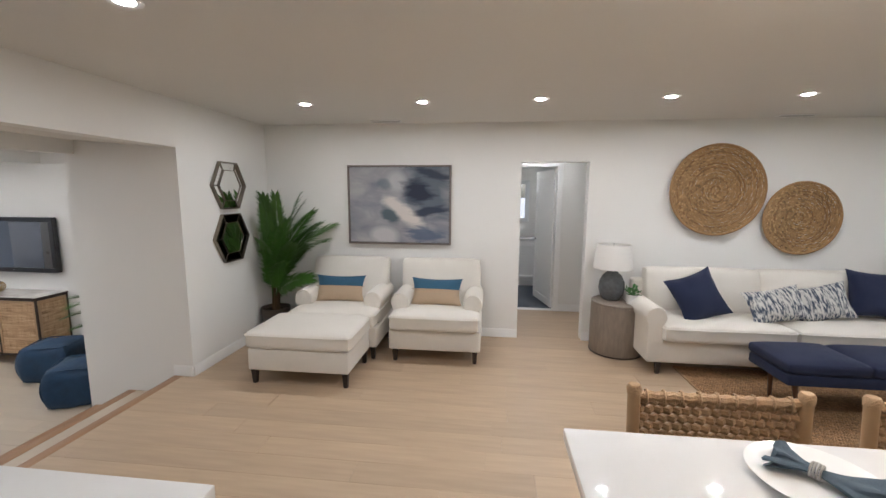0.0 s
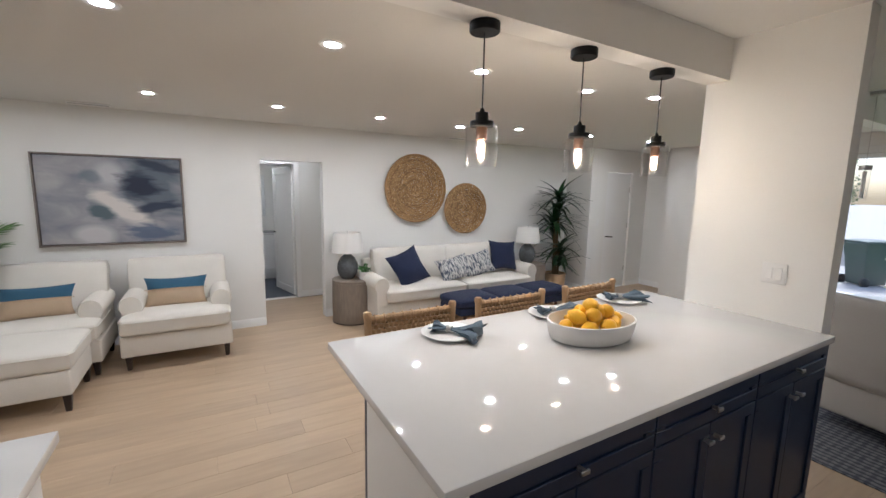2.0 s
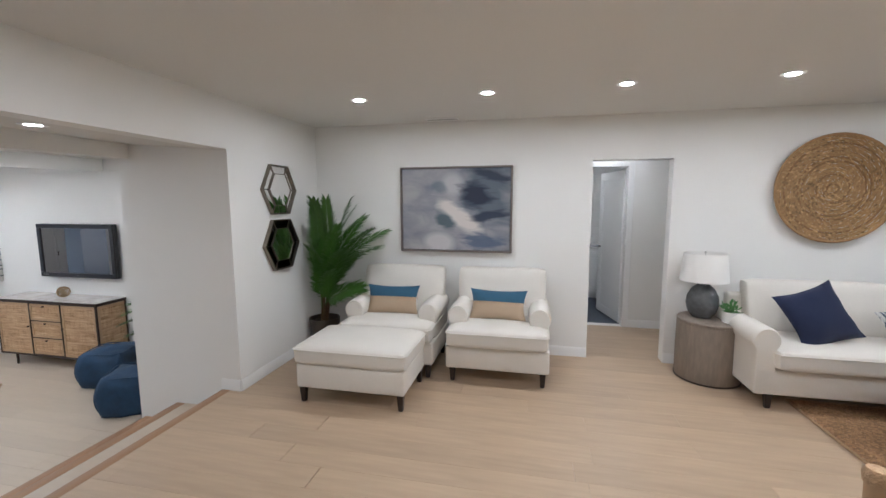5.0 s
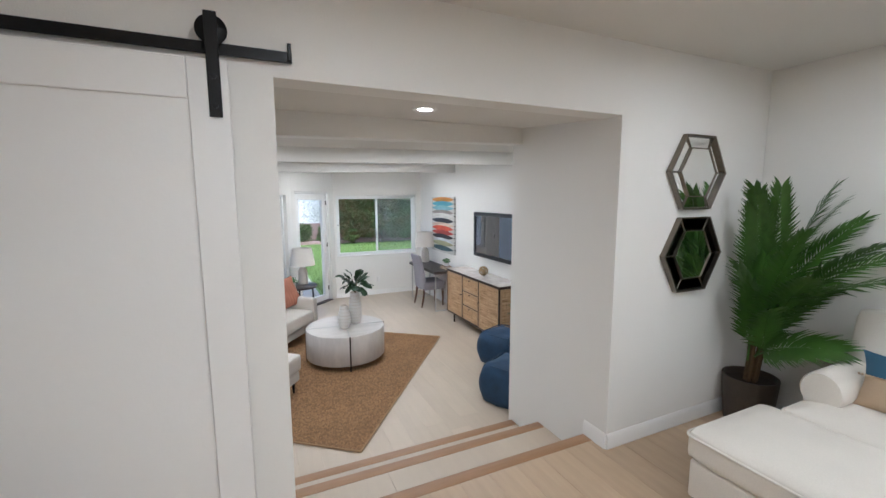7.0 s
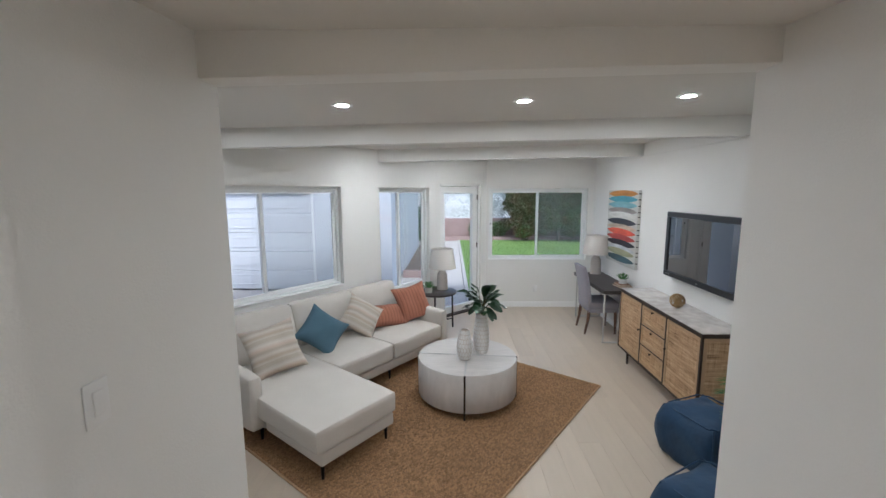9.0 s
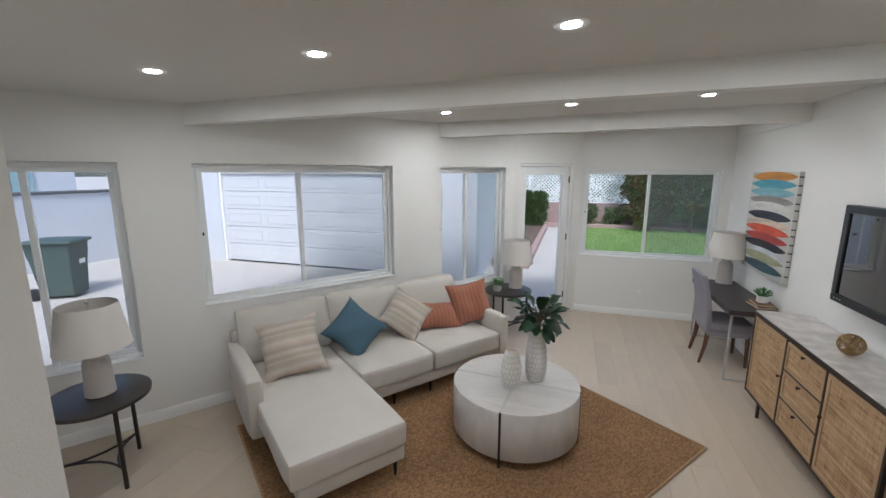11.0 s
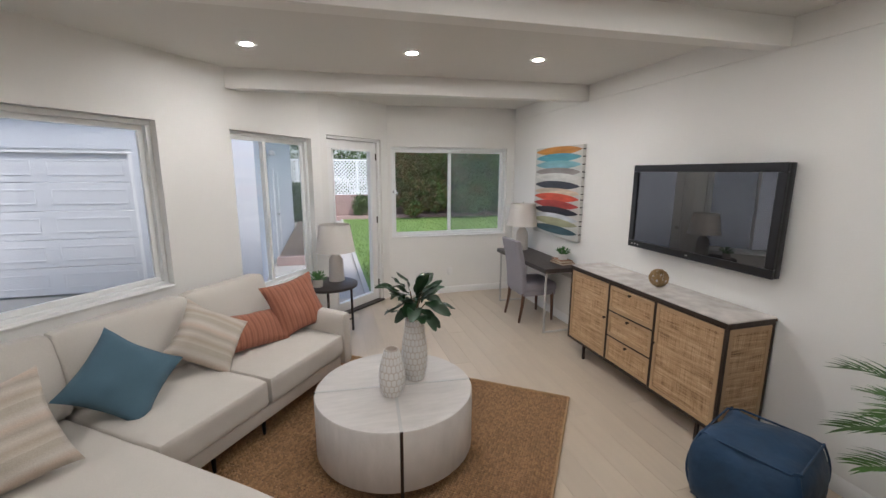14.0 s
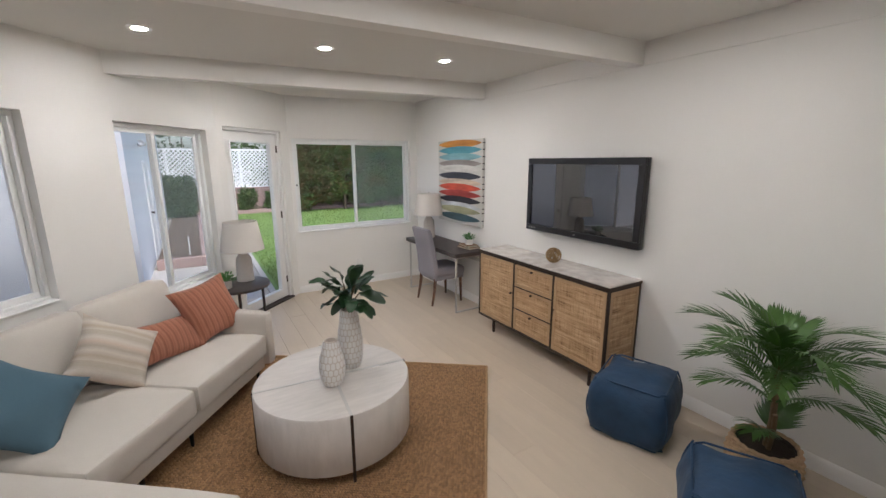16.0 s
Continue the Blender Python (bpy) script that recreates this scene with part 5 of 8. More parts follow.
def jute_rug(m, w, d, label, strands):
    """Flat rug of parallel braided rows with a bound edge."""
    r = thing("jute_rug", m, label, "rug")
    rnd = random.Random(int(w * 10))
    step = d / strands
    seg = int(w / 0.021)
    cell = w / seg
    verts, faces = [], []
    for k in range(strands):
        y = -d / 2 + (k + 0.5) * step
        slant = 0.004 if k % 2 else -0.004
        for j in range(seg):
            x = -w / 2 + (j + 0.5 + (0.5 if k % 2 else 0.0)) * cell + rnd.uniform(-0.002, 0.002)
            if x > w / 2 - cell * 0.4:
                continue
            a, b, z = cell * rnd.uniform(0.44, 0.52), step * rnd.uniform(0.42, 0.5), rnd.uniform(0.0095, 0.0135)
            i = len(verts)
            verts += [(x - a - slant, y - b, 0.004), (x + a - slant, y - b, 0.004), (x + a + slant, y + b, 0.004), (x - a + slant, y + b, 0.004)]
            verts += [(x - a * 0.6 - slant * 0.5, y - b * 0.45, z), (x + a * 0.6 - slant * 0.5, y - b * 0.45, z), (x + a * 0.6 + slant * 0.5, y + b * 0.45, z), (x - a * 0.6 + slant * 0.5, y + b * 0.45, z)]
            faces.append((i + 4, i + 5, i + 6, i + 7))
            faces += [(i + q, i + (q + 1) % 4, i + 4 + (q + 1) % 4, i + 4 + q) for q in range(4)]
    me = bpy.data.meshes.new("braided_field")
    me.from_pydata(verts, [], faces)
    me.materials.append(M["jute_stitch"])
    rows_ob = smooth(new("braided_field", me), 80)
    rows_ob.parent = r
    rows_ob["kind"] = "stuff"
    part("backing", box(-w / 2, -d / 2, 0.0, w / 2, d / 2, 0.005), "jute", r)
    edge = bmesh.new()
    for pts in (((-w / 2, -d / 2), (w / 2, -d / 2)), ((w / 2, -d / 2), (w / 2, d / 2)), ((w / 2, d / 2), (-w / 2, d / 2)), ((-w / 2, d / 2), (-w / 2, -d / 2))):
        (xa, ya), (xb, yb) = pts
        n = 40
        tube([(xa + (xb - xa) * j / n, ya + (yb - ya) * j / n, 0.009 + (0.002 if j % 2 else 0)) for j in range(n + 1)], 0.009, 6, edge)
    part("bound_edge", edge, "jute_yarn", r)


jute_rug(pose(3.05, 3.85, 0.001), 2.55, 1.75, "small woven jute rug under the navy bench", 100)


# ---------- island and counter ----------
def bar_pull(parent, x, z, upright=False, w=0.035):
    bm = bmesh.new()
    add_box(bm, -w / 2, -0.032, -0.008, w / 2, -0.022, 0.008, 0.003, 1)
    add_box(bm, -0.006, -0.024, -0.006, 0.006, 0.0, 0.006)
    part("knob", bm, "nickel", parent, "brushed nickel knob", m=pose(x, 0.0, z, 0, 90 if upright else 0, 0))


def shaker_front(name, parent, x0, z0, x1, z1, y):
    """A panelled front: a frame with a recessed middle, facing -y."""
    bm = ring_bm(x0, z0, x1, z1, y - 0.02, y, 0.052, bevel=0.002)
    add_box(bm, x0 + 0.05, y - 0.011, z0 + 0.05, x1 - 0.05, y - 0.002, z1 - 0.05)
    return part(name, bm, "navy_paint", parent)


top = thing("island_countertop", pose(0, 0, 0), "polished white quartz island countertop with faint veins", "countertop")
part("slab", box(0.165, 0.708, 0.995, 2.449, 1.775, 1.03, 0.004, 2), "quartz", top)
FRONT = 0.745
for k, (xa, xb) in enumerate(((0.256, 1.005), (1.005, 1.715), (1.715, 2.448))):
    cab = thing("island_cabinet", pose(0, 0, 0), "navy painted shaker cabinet with one drawer and two doors", "cabinet", "island cabinets")
    part("body", box(xa + 0.001, FRONT + 0.001, 0.10, xb - 0.001, 1.44, 0.994), "navy_paint", cab)
    part("toe_kick", box(xa + 0.001, FRONT + 0.06, 0.002, xb - 0.001, 1.40, 0.10), "navy_paint", cab)
    dr = shaker_front("drawer", cab, xa + 0.004, 0.865, xb - 0.004, 0.988, FRONT)
    bar_pull(dr, (xa + xb) / 2, 0.925)
    dr.children[0].location.y = FRONT - 0.02
    mid = (xa + xb) / 2
    for sx, (ca, cb) in ((1, (xa + 0.004, mid - 0.002)), (-1, (mid + 0.002, xb - 0.004))):
        do = shaker_front("door", cab, ca, 0.11, cb, 0.858, FRONT)
        bar_pull(do, mid - sx * 0.035, 0.80)
        do.children[0].location.y = FRONT - 0.02
panel = thing("island_end_panel", pose(0, 0, 0), "white painted end panel under the island top", "panel")
part("board", box(0.228, 0.735, 0.002, 0.254, 1.43, 0.994, 0.002, 1), "trim", panel)
part("edge_strip", box(0.228, 1.432, 0.002, 0.254, 1.456, 0.994, 0.002, 1), "navy_paint", panel)

side = thing("kitchen_countertop", pose(0, 0, 0), "white quartz kitchen countertop with grey veins", "countertop")
part("slab", box(-1.86, 0.78, 0.995, -0.675, 1.44, 1.03, 0.004, 2), "quartz", side)
kc = thing("kitchen_cabinet", pose(0, 0, 0), "white painted base cabinet under the counter", "cabinet")
part("body", box(-1.83, 0.82, 0.002, -0.715, 1.41, 0.994, 0.002, 1), "trim", kc)


def stool(m):
    s = thing("counter_stool", m, "counter stool with a woven rush back and wooden frame", "stool", "counter stools")
    for sx in (-1, 1):
        part("leg", tube([(sx * 0.25, 0.235, 0), (sx * 0.255, 0.225, 0.62), (sx * 0.262, 0.245, 1.06)], 0.020, 10), "oak_edge", s)
        part("leg", tube([(sx * 0.25, -0.20, 0), (sx * 0.245, -0.19, 0.63)], 0.018, 10), "oak_edge", s)
        part("stretcher", tube([(sx * 0.25, -0.195, 0.22), (sx * 0.25, 0.23, 0.22)], 0.012, 8), "oak_edge", s)
        cap = lathe([(0.0, 0), (0.022, 0.0), (0.024, 0.02), (0.018, 0.032), (0.0, 0.034)], 14)
        part("post_cap", cap, "rush", s, m=pose(sx * 0.262, 0.245, 1.045))
    part("stretcher", tube([(-0.25, -0.195, 0.28), (0.25, -0.195, 0.28)], 0.012, 8), "oak_edge", s)
    part("seat", cushion_bm(0.50, 0.44, 0.045, 0.4, 0.02, wob=0.003), "rush", s, m=pose(0, 0.01, 0.615))
    for row in range(9):
        z = 0.80 + row * 0.027
        n = 34
        rail = bmesh.new()
        tube([(-0.255 + 0.51 * j / n, 0.235 + (0.007 if (j + row) % 2 else -0.007) + 0.02 * (row / 9), z + 0.002 * math.sin(j * 1.7 + row)) for j in range(n + 1)], 0.0125, 6, rail)
        part("woven_strand", rail, "rush", s)
    n = 30
    part("top_roll", tube([(-0.26 + 0.52 * j / n, 0.252, 1.033 + 0.004 * (j % 2)) for j in range(n + 1)], 0.017, 8), "rush", s)
    for j in range(9):
        x = -0.22 + 0.055 * j
        part("wrap", tube([(x + 0.019 * math.cos(a / 12 * 6.283) * 0.2, 0.252 + 0.021 * math.cos(a / 12 * 6.283), 1.034 + 0.021 * math.sin(a / 12 * 6.283)) for a in range(13)], 0.0045, 5), "rush", s)
    return s


_s = stool(pose(0.69, 1.74, 0))
copy_thing(_s, pose(1.40, 1.74, 0))
copy_thing(_s, pose(2.14, 1.74, 0, 0, 0, 2))


def plate_set(x, y, turn, k):
    pl = tagged(mesh_object("dinner_plate", lathe([(0.0, 0.004), (0.075, 0.004), (0.085, 0.001), (0.09, 0.004), (0.135, 0.015), (0.138, 0.018), (0.134, 0.019), (0.09, 0.010), (0.0, 0.009)], 48), "china", 50),
                "round white china dinner plate on the island", "plate", "place settings")
    pl.matrix_world = pose(x, y, 1.031)
    nk = thing("napkin", pose(x, y, 1.045, 0, 0, turn) @ Matrix.Scale(0.78, 4), "slate blue cloth napkin gathered through a metal ring", "napkin", "place settings")
    bm = bmesh.new()
    nu, nv = 26, 40
    rnd = Vector((k * 3.3, k * 1.7, 0))
    grid = []
    for i in range(nu + 1):
        u = i / nu * 2 - 1
        row = []
        for j in range(nv):
            a = 2 * math.pi * j / nv
            au = abs(u)
            spread = 0.020 + (0.105 if u > 0 else 0.060) * au ** 1.3
            fold = 1 + 0.30 * au * math.sin(a * 7 + k) + 0.15 * au * noise.noise(Vector((math.cos(a) * 2, math.sin(a) * 2, u * 3)) + rnd)
            x_ = (0.185 if u > 0 else 0.10) * u * (1 + 0.12 * math.sin(a * 5 + k) * au)
            y_ = spread * math.cos(a) * fold
            z_ = 0.020 + spread * 0.30 * math.sin(a) * fold + 0.020 * au * noise.noise(Vector((x_ * 18, y_ * 18, k)))
            row.append(bm.verts.new((x_, y_, max(0.0 if au < 0.72 else -0.006, z_))))
        grid.append(row)
    for a, b in zip(grid, grid[1:]):
        for j in range(nv):
            bm.faces.new((a[j], a[(j + 1) % nv], b[(j + 1) % nv], b[j]))
    bm.faces.new(grid[0][::-1]), bm.faces.new(grid[-1])
    part("cloth", bm, "napkin", nk)
    rb = bmesh.new()
    for q in (-0.012, -0.004, 0.004, 0.012):
        tube([(q, 0.027 * math.cos(6.2832 * j / 20), 0.021 + 0.021 * math.sin(6.2832 * j / 20)) for j in range(21)], 0.0035, 6, rb)
    part("napkin_ring", rb, "nickel", nk, "silver napkin ring")


plate_set(0.71, 1.61, -48, 1)
plate_set(1.40, 1.62, -24, 2)
plate_set(2.03, 1.66, -30, 3)

bowl = tagged(mesh_object("fruit_bowl", lathe([(0.0, 0.004), (0.19, 0.004), (0.206, 0.012), (0.222, 0.06), (0.227, 0.112), (0.218, 0.114), (0.210, 0.06), (0.19, 0.02), (0.0, 0.016)], 48), "ceramic_white", 60),
              "oval white ceramic bowl heaped with lemons", "bowl")
bowl.matrix_world = pose(1.305, 1.27, 1.031, 0, 0, -8) @ Matrix.Diagonal((1.02, 0.72, 0.86, 1))
_lm = lathe([(0.0, -0.048), (0.005, -0.046), (0.009, -0.040), (0.022, -0.030), (0.030, -0.012), (0.031, 0.006), (0.026, 0.024), (0.013, 0.036), (0.007, 0.043), (0.0, 0.046)], 24)
lemon = tagged(mesh_object("lemon", _lm, "lemon", 60), "ripe yellow lemon in the bowl", "lemon", "lemons in the bowl")
_rl = random.Random(6)
_spots = [(-0.15, 0.02, 0.065), (-0.08, -0.06, 0.065), (-0.06, 0.06, 0.065), (0.0, 0.0, 0.06), (0.03, -0.075, 0.068), (0.09, 0.04, 0.066), (0.11, -0.04, 0.065), (0.16, 0.005, 0.07),
          (-0.10, 0.0, 0.112), (-0.025, -0.03, 0.118), (0.05, 0.01, 0.116), (-0.02, 0.05, 0.115), (0.10, -0.005, 0.115), (0.0, 0.012, 0.155)]
for _k, (_x, _y, _z) in enumerate(_spots):
    _mm = pose(1.305 + _x, 1.27 + _y, 1.031 + _z * 0.95 + 0.008, _rl.uniform(60, 120), 0, _rl.uniform(0, 360)) @ Matrix.Scale(1.06, 4)
    if _k == 0:
        lemon.matrix_world = _mm
    else:
        copy_thing(lemon, _mm)


def pendant(x, y):
    p = thing("pendant_lamp", pose(x, y, 2.40), "black pendant lamp with a clear glass cylinder, lit", "pendant lamp", "island pendants")
    part("canopy", lathe([(0.0, -0.038), (0.059, -0.038), (0.063, -0.033), (0.063, -0.001), (0.0, -0.001)], 32), "black_metal", p)
    part("cord", tube([(0, 0, -0.03), (0, 0, -0.34)], 0.0035, 6), "black_plastic", p)
    part("socket", lathe([(0.0, -0.33), (0.008, -0.335), (0.012, -0.35), (0.028, -0.352), (0.028, -0.385), (0.050, -0.388), (0.050, -0.41), (0.040, -0.412), (0.0, -0.412)][::-1], 28), "black_metal", p)
    g = part("glass_shade", lathe([(0.045, -0.402), (0.062, -0.404), (0.068, -0.412), (0.068, -0.575), (0.0655, -0.575), (0.0655, -0.413), (0.045, -0.405)], 40), "clear", p)
    g.visible_shadow = False
    part("bulb_holder", lathe([(0.0, -0.462), (0.021, -0.462), (0.024, -0.455), (0.024, -0.412), (0.0, -0.412)], 20), "walnut", p)
    b = part("bulb", lathe([(0.0, -0.555), (0.014, -0.548), (0.024, -0.525), (0.024, -0.50), (0.015, -0.465), (0.012, -0.45)], 20), "clear", p)
    b.visible_shadow = False
    f = bmesh.new()
    for q in range(4):
        a = q * 1.5708
        tube([(0.005 * math.cos(a), 0.005 * math.sin(a), -0.47), (0.012 * math.cos(a), 0.012 * math.sin(a), -0.535)], 0.0017, 5, f)
    part("filament", f, "filament", p)
    lamp = new("pendant_light", bpy.data.lights.new("pendant_light", "POINT"))
    lamp.data.energy, lamp.data.color, lamp.data.shadow_soft_size = 3.2, (1.0, 0.76, 0.52), 0.02
    lamp.location = (x, y, 2.40 - 0.50)


for _x in (0.745, 1.325, 1.94):
    pendant(_x, 1.44)


# ---------- barn door ----------
def barn_door():
    d = thing("sliding_barn_door", pose(XL + 0.03, 1.94, 0), "white panelled sliding barn door on a black rail", "door")
    w, h, t = 1.0, 2.10, 0.038
    bm = bmesh.new()
    add_box(bm, 0.004, -w + 0.10, 0.03, t - 0.012, -0.10, h - 0.02)
    part("panel", bm, "trim", d)
    for y0, y1 in ((-w, -w + 0.13), (-0.13, 0)):
        part("stile", box(0, y0, 0.015, t, y1, h, 0.003, 1), "trim", d)
    for z0, z1 in ((0.015, 0.22), (h - 0.14, h)):
        part("rail", box(0, -w + 0.1305, z0, t, -0.1305, z1, 0.003, 1), "trim", d)
    for y in (-0.045, -w + 0.045):
        hg = part("hanger", box(t + 0.001, y - 0.021, h - 0.20, t + 0.009, y + 0.021, h + 0.16, 0.002, 1), "black_metal", d)
        wh = lathe([(0.0, -0.008), (0.045, -0.008), (0.052, -0.002), (0.045, 0.004), (0.0, 0.006)], 28)
        bmesh.ops.rotate(wh, verts=wh.verts, cent=(0, 0, 0), matrix=Matrix.Rotation(radians(90), 3, "Y"))
        part("wheel", wh, "black_metal", hg, m=pose(t - 0.014, y, h + 0.105))
        for z in (h - 0.16, h - 0.06):
            bo = lathe([(0.0, 0), (0.010, 0.0), (0.010, 0.004), (0.0, 0.006)], 10)
            bmesh.ops.rotate(bo, verts=bo.verts, cent=(0, 0, 0), matrix=Matrix.Rotation(radians(90), 3, "Y"))
            part("bolt", bo, "black_metal", hg, m=pose(t + 0.009, y, z))
    r = thing("barn_door_rail", pose(XL, 0, 2.150), "black steel barn door rail fixed to the wall", "rail")
    part("bar", box(0.020, 0.15, -0.021, 0.028, 2.165, 0.021, 0.002, 1), "black_metal", r)
    for y in (0.35, 0.95, 1.55, 2.10):
        st = lathe([(0.0, 0), (0.012, 0.0), (0.012, 0.020), (0.0, 0.020)], 12)
        bmesh.ops.rotate(st, verts=st.verts, cent=(0, 0, 0), matrix=Matrix.Rotation(radians(90), 3, "Y"))
        part("standoff", st, "black_metal", r, m=pose(0.0, y, 0))
    part("stop", box(0.016, 2.150, -0.012, 0.040, 2.163, 0.050, 0.002, 1), "black_metal", r)


barn_door()

# ---------- family room ----------
jute_rug(pose(-6.05, 2.62, LOW + 0.001) @ pose(0, 0, 0, 0, 0, math.degrees(math.atan2(DD.y, DD.x))), 2.92, 2.40, "large natural jute rug under the sofa and coffee table", 140)

SOFA = Matrix(((-DD.x, DD.y, 0, D0.x), (-DD.y, -DD.x, 0, D0.y), (0, 0, 1, LOW + 0.013), (0, 0, 0, 1)))


def block(w, d, h, edge=0.03, crown=0.12, seed=0, wob=0.004):
    return cushion_bm(w, d, h, crown, edge, wob=wob, seed=seed)


def sectional():
    """Local frame: x along the slanted wall away from the steps, front to -y."""
    s = thing("sectional_sofa", SOFA, "oatmeal upholstered sectional sofa with a chaise and slim black legs", "sofa")
    x0, x1, yf, yb = -1.76, 0.78, -1.04, -0.10
    part("base", box(x0 + 0.10, yf + 0.03, 0.125, x1 - 0.09, yb, 0.235, 0.02, 3), "sectional", s)
    part("chaise_base", box(x0 + 0.10, -1.80, 0.125, -0.925, yf + 0.02, 0.235, 0.02, 3), "sectional", s)
    part("chaise_cushion", block(0.80, 1.62, 0.20, 0.04, 0.14, 1), "sectional", s, m=pose(-1.315, -1.02, 0.24))
    part("seat_cushion", block(0.745, 0.83, 0.20, 0.04, 0.14, 2), "sectional", s, m=pose(-0.535, -0.635, 0.24))
    part("seat_cushion", block(0.84, 0.83, 0.20, 0.04, 0.14, 3), "sectional", s, m=pose(0.265, -0.635, 0.24))
    part("back_frame", box(x0 + 0.02, -0.19, 0.16, x1 - 0.02, -0.08, 0.72, 0.035, 3), "sectional", s)
    for k, (xc, w) in enumerate(((-1.285, 0.80), (-0.47, 0.80), (0.30, 0.74))):
        part("back_cushion", back_bm(w, 0.46, 0.17, 0.12, 0.10, 0.44), "sectional", s, m=pose(xc, -0.36, 0))
    part("arm", block(0.13, 0.93, 0.47, 0.04, 0.03, 4), "sectional", s, m=pose(x0 + 0.045, -0.555, 0.14))
    part("arm", block(0.12, 0.97, 0.47, 0.04, 0.03, 5), "sectional", s, m=pose(x1 - 0.045, -0.575, 0.14))
    for x, y in ((-1.62, -1.75), (-0.98, -1.75), (-1.64, -0.92), (-1.64, -0.16), (0.69, -0.93), (0.69, -0.16), (-0.15, -0.95), (-0.55, -0.95)):
        part("leg", lathe([(0.010, 0), (0.017, 0.13), (0.0, 0.13)], 14), "black_metal", s, m=pose(x, y, -0.012))


sectional()


def on_sofa(x, y, z, rx=0, ry=0, rz=0):
    return SOFA @ leaning(x, y, z, rx, ry, rz)


pillow(on_sofa(-1.36, -0.68, 0.66, -34, -8, -16), 0.50, "stripe_cloth", "beige striped woven pillow on the chaise", "sectional pillows", seed=11)
pillow(on_sofa(-0.74, -0.55, 0.64, -36, 46, -10), 0.46, "blue_cloth", "dusty blue linen pillow standing on its corner", "sectional pillows", seed=12)
pillow(on_sofa(-0.15, -0.50, 0.645, -36, 42, -10), 0.46, "stripe_cloth", "beige striped woven pillow leaning on the sofa back", "sectional pillows", seed=13)
pillow(on_sofa(0.22, -0.54, 0.575, -42, 8, -8), 0.54, "rust_cloth", "rust orange pleated pillow lying low behind another", "sectional pillows", h=0.32, seed=14)
pillow(on_sofa(0.60, -0.63, 0.675, -28, -8, -22), 0.48, "rust_cloth", "rust orange pleated pillow propped upright", "sectional pillows", seed=15)


def coffee_table():
    c = thing("coffee_table", pose(-6.28, 3.0, LOW + 0.012), "round whitewashed wood drum coffee table with metal bands", "coffee table")
    r, z0, z1 = 0.505, 0.065, 0.435
    body = lathe([(r - 0.03, z0), (r - 0.004, z0), (r, z0 + 0.005), (r, z1 - 0.008), (r - 0.006, z1), (0, z1)], 72)
    part("drum", body, "white_wood", c)
    for k in range(2):
        a = radians(-5 + 90 * k)
        ux, uy = math.cos(a), math.sin(a)
        part("top_band", box(-r + 0.004, -0.009, z1 - 0.002, r - 0.004, 0.009, z1 + 0.0025), "vent", c, m=pose(0, 0, 0, 0, 0, math.degrees(a)))
        for s in (-1, 1):
            part("side_band", box(r - 0.006, -0.009, 0.0, r + 0.004, 0.009, z1 + 0.002, 0.001, 1), "brown_metal", c, m=pose(0, 0, 0, 0, 0, math.degrees(a) + (180 if s < 0 else 0)))


coffee_table()
CT = LOW + 0.012 + 0.4385


def vase(m, prof, h, rows, cols, label):
    """White ceramic vase covered in staggered raised facets."""
    v = thing("facet_vase", m, label, "vase", "white vases")
    zs = [h * k / 20 for k in range(21)]

    def rad(z):
        t = z / h * (len(prof) - 1)
        i = min(int(t), len(prof) - 2)
        f = t - i
        f = f * f * (3 - 2 * f)
        return prof[i] * (1 - f) + prof[i + 1] * f

    rim = rad(h)
    part("body", lathe([(0, 0)] + [(rad(z), z) for z in zs] + [(rim - 0.008, h), (rim - 0.010, h * 0.7), (0, h * 0.7)], 40), "ceramic_tan", v)
    bm = bmesh.new()
    for i in range(rows):
        za, zb = h * (i + 0.12) / rows, h * (i + 0.88) / rows
        for j in range(cols):
            a0 = 2 * math.pi * (j + 0.5 * (i % 2)) / cols
            da = 2 * math.pi / cols * 0.42
            zm = (za + zb) / 2
            dz = (zb - za) * 0.18
            out = []
            for a, z in ((a0 - da, za + dz * 0.2), (a0, za - dz), (a0 + da, za + dz * 0.2), (a0 + da, zb - dz * 0.2), (a0, zb + dz), (a0 - da, zb - dz * 0.2)):
                z = max(0.002, min(h - 0.001, z))
                r = rad(z) + 0.0035
                out.append(bm.verts.new((r * math.cos(a), r * math.sin(a), z)))
            r = rad(zm) + 0.006
            c = bm.verts.new((r * math.cos(a0), r * math.sin(a0), zm))
            for k in range(6):
                bm.faces.new((out[k], out[(k + 1) % 6], c))
    part("facet_relief", bm, "ceramic_white", v)
    return v


vase(pose(-6.35, 3.15, CT), (0.062, 0.078, 0.082, 0.076, 0.064, 0.056), 0.42, 10, 18, "tall white faceted ceramic vase holding green leaves")
vase(pose(-6.18, 2.97, CT), (0.055, 0.074, 0.080, 0.072, 0.056, 0.042), 0.30, 7, 16, "shorter white faceted ceramic vase, empty")


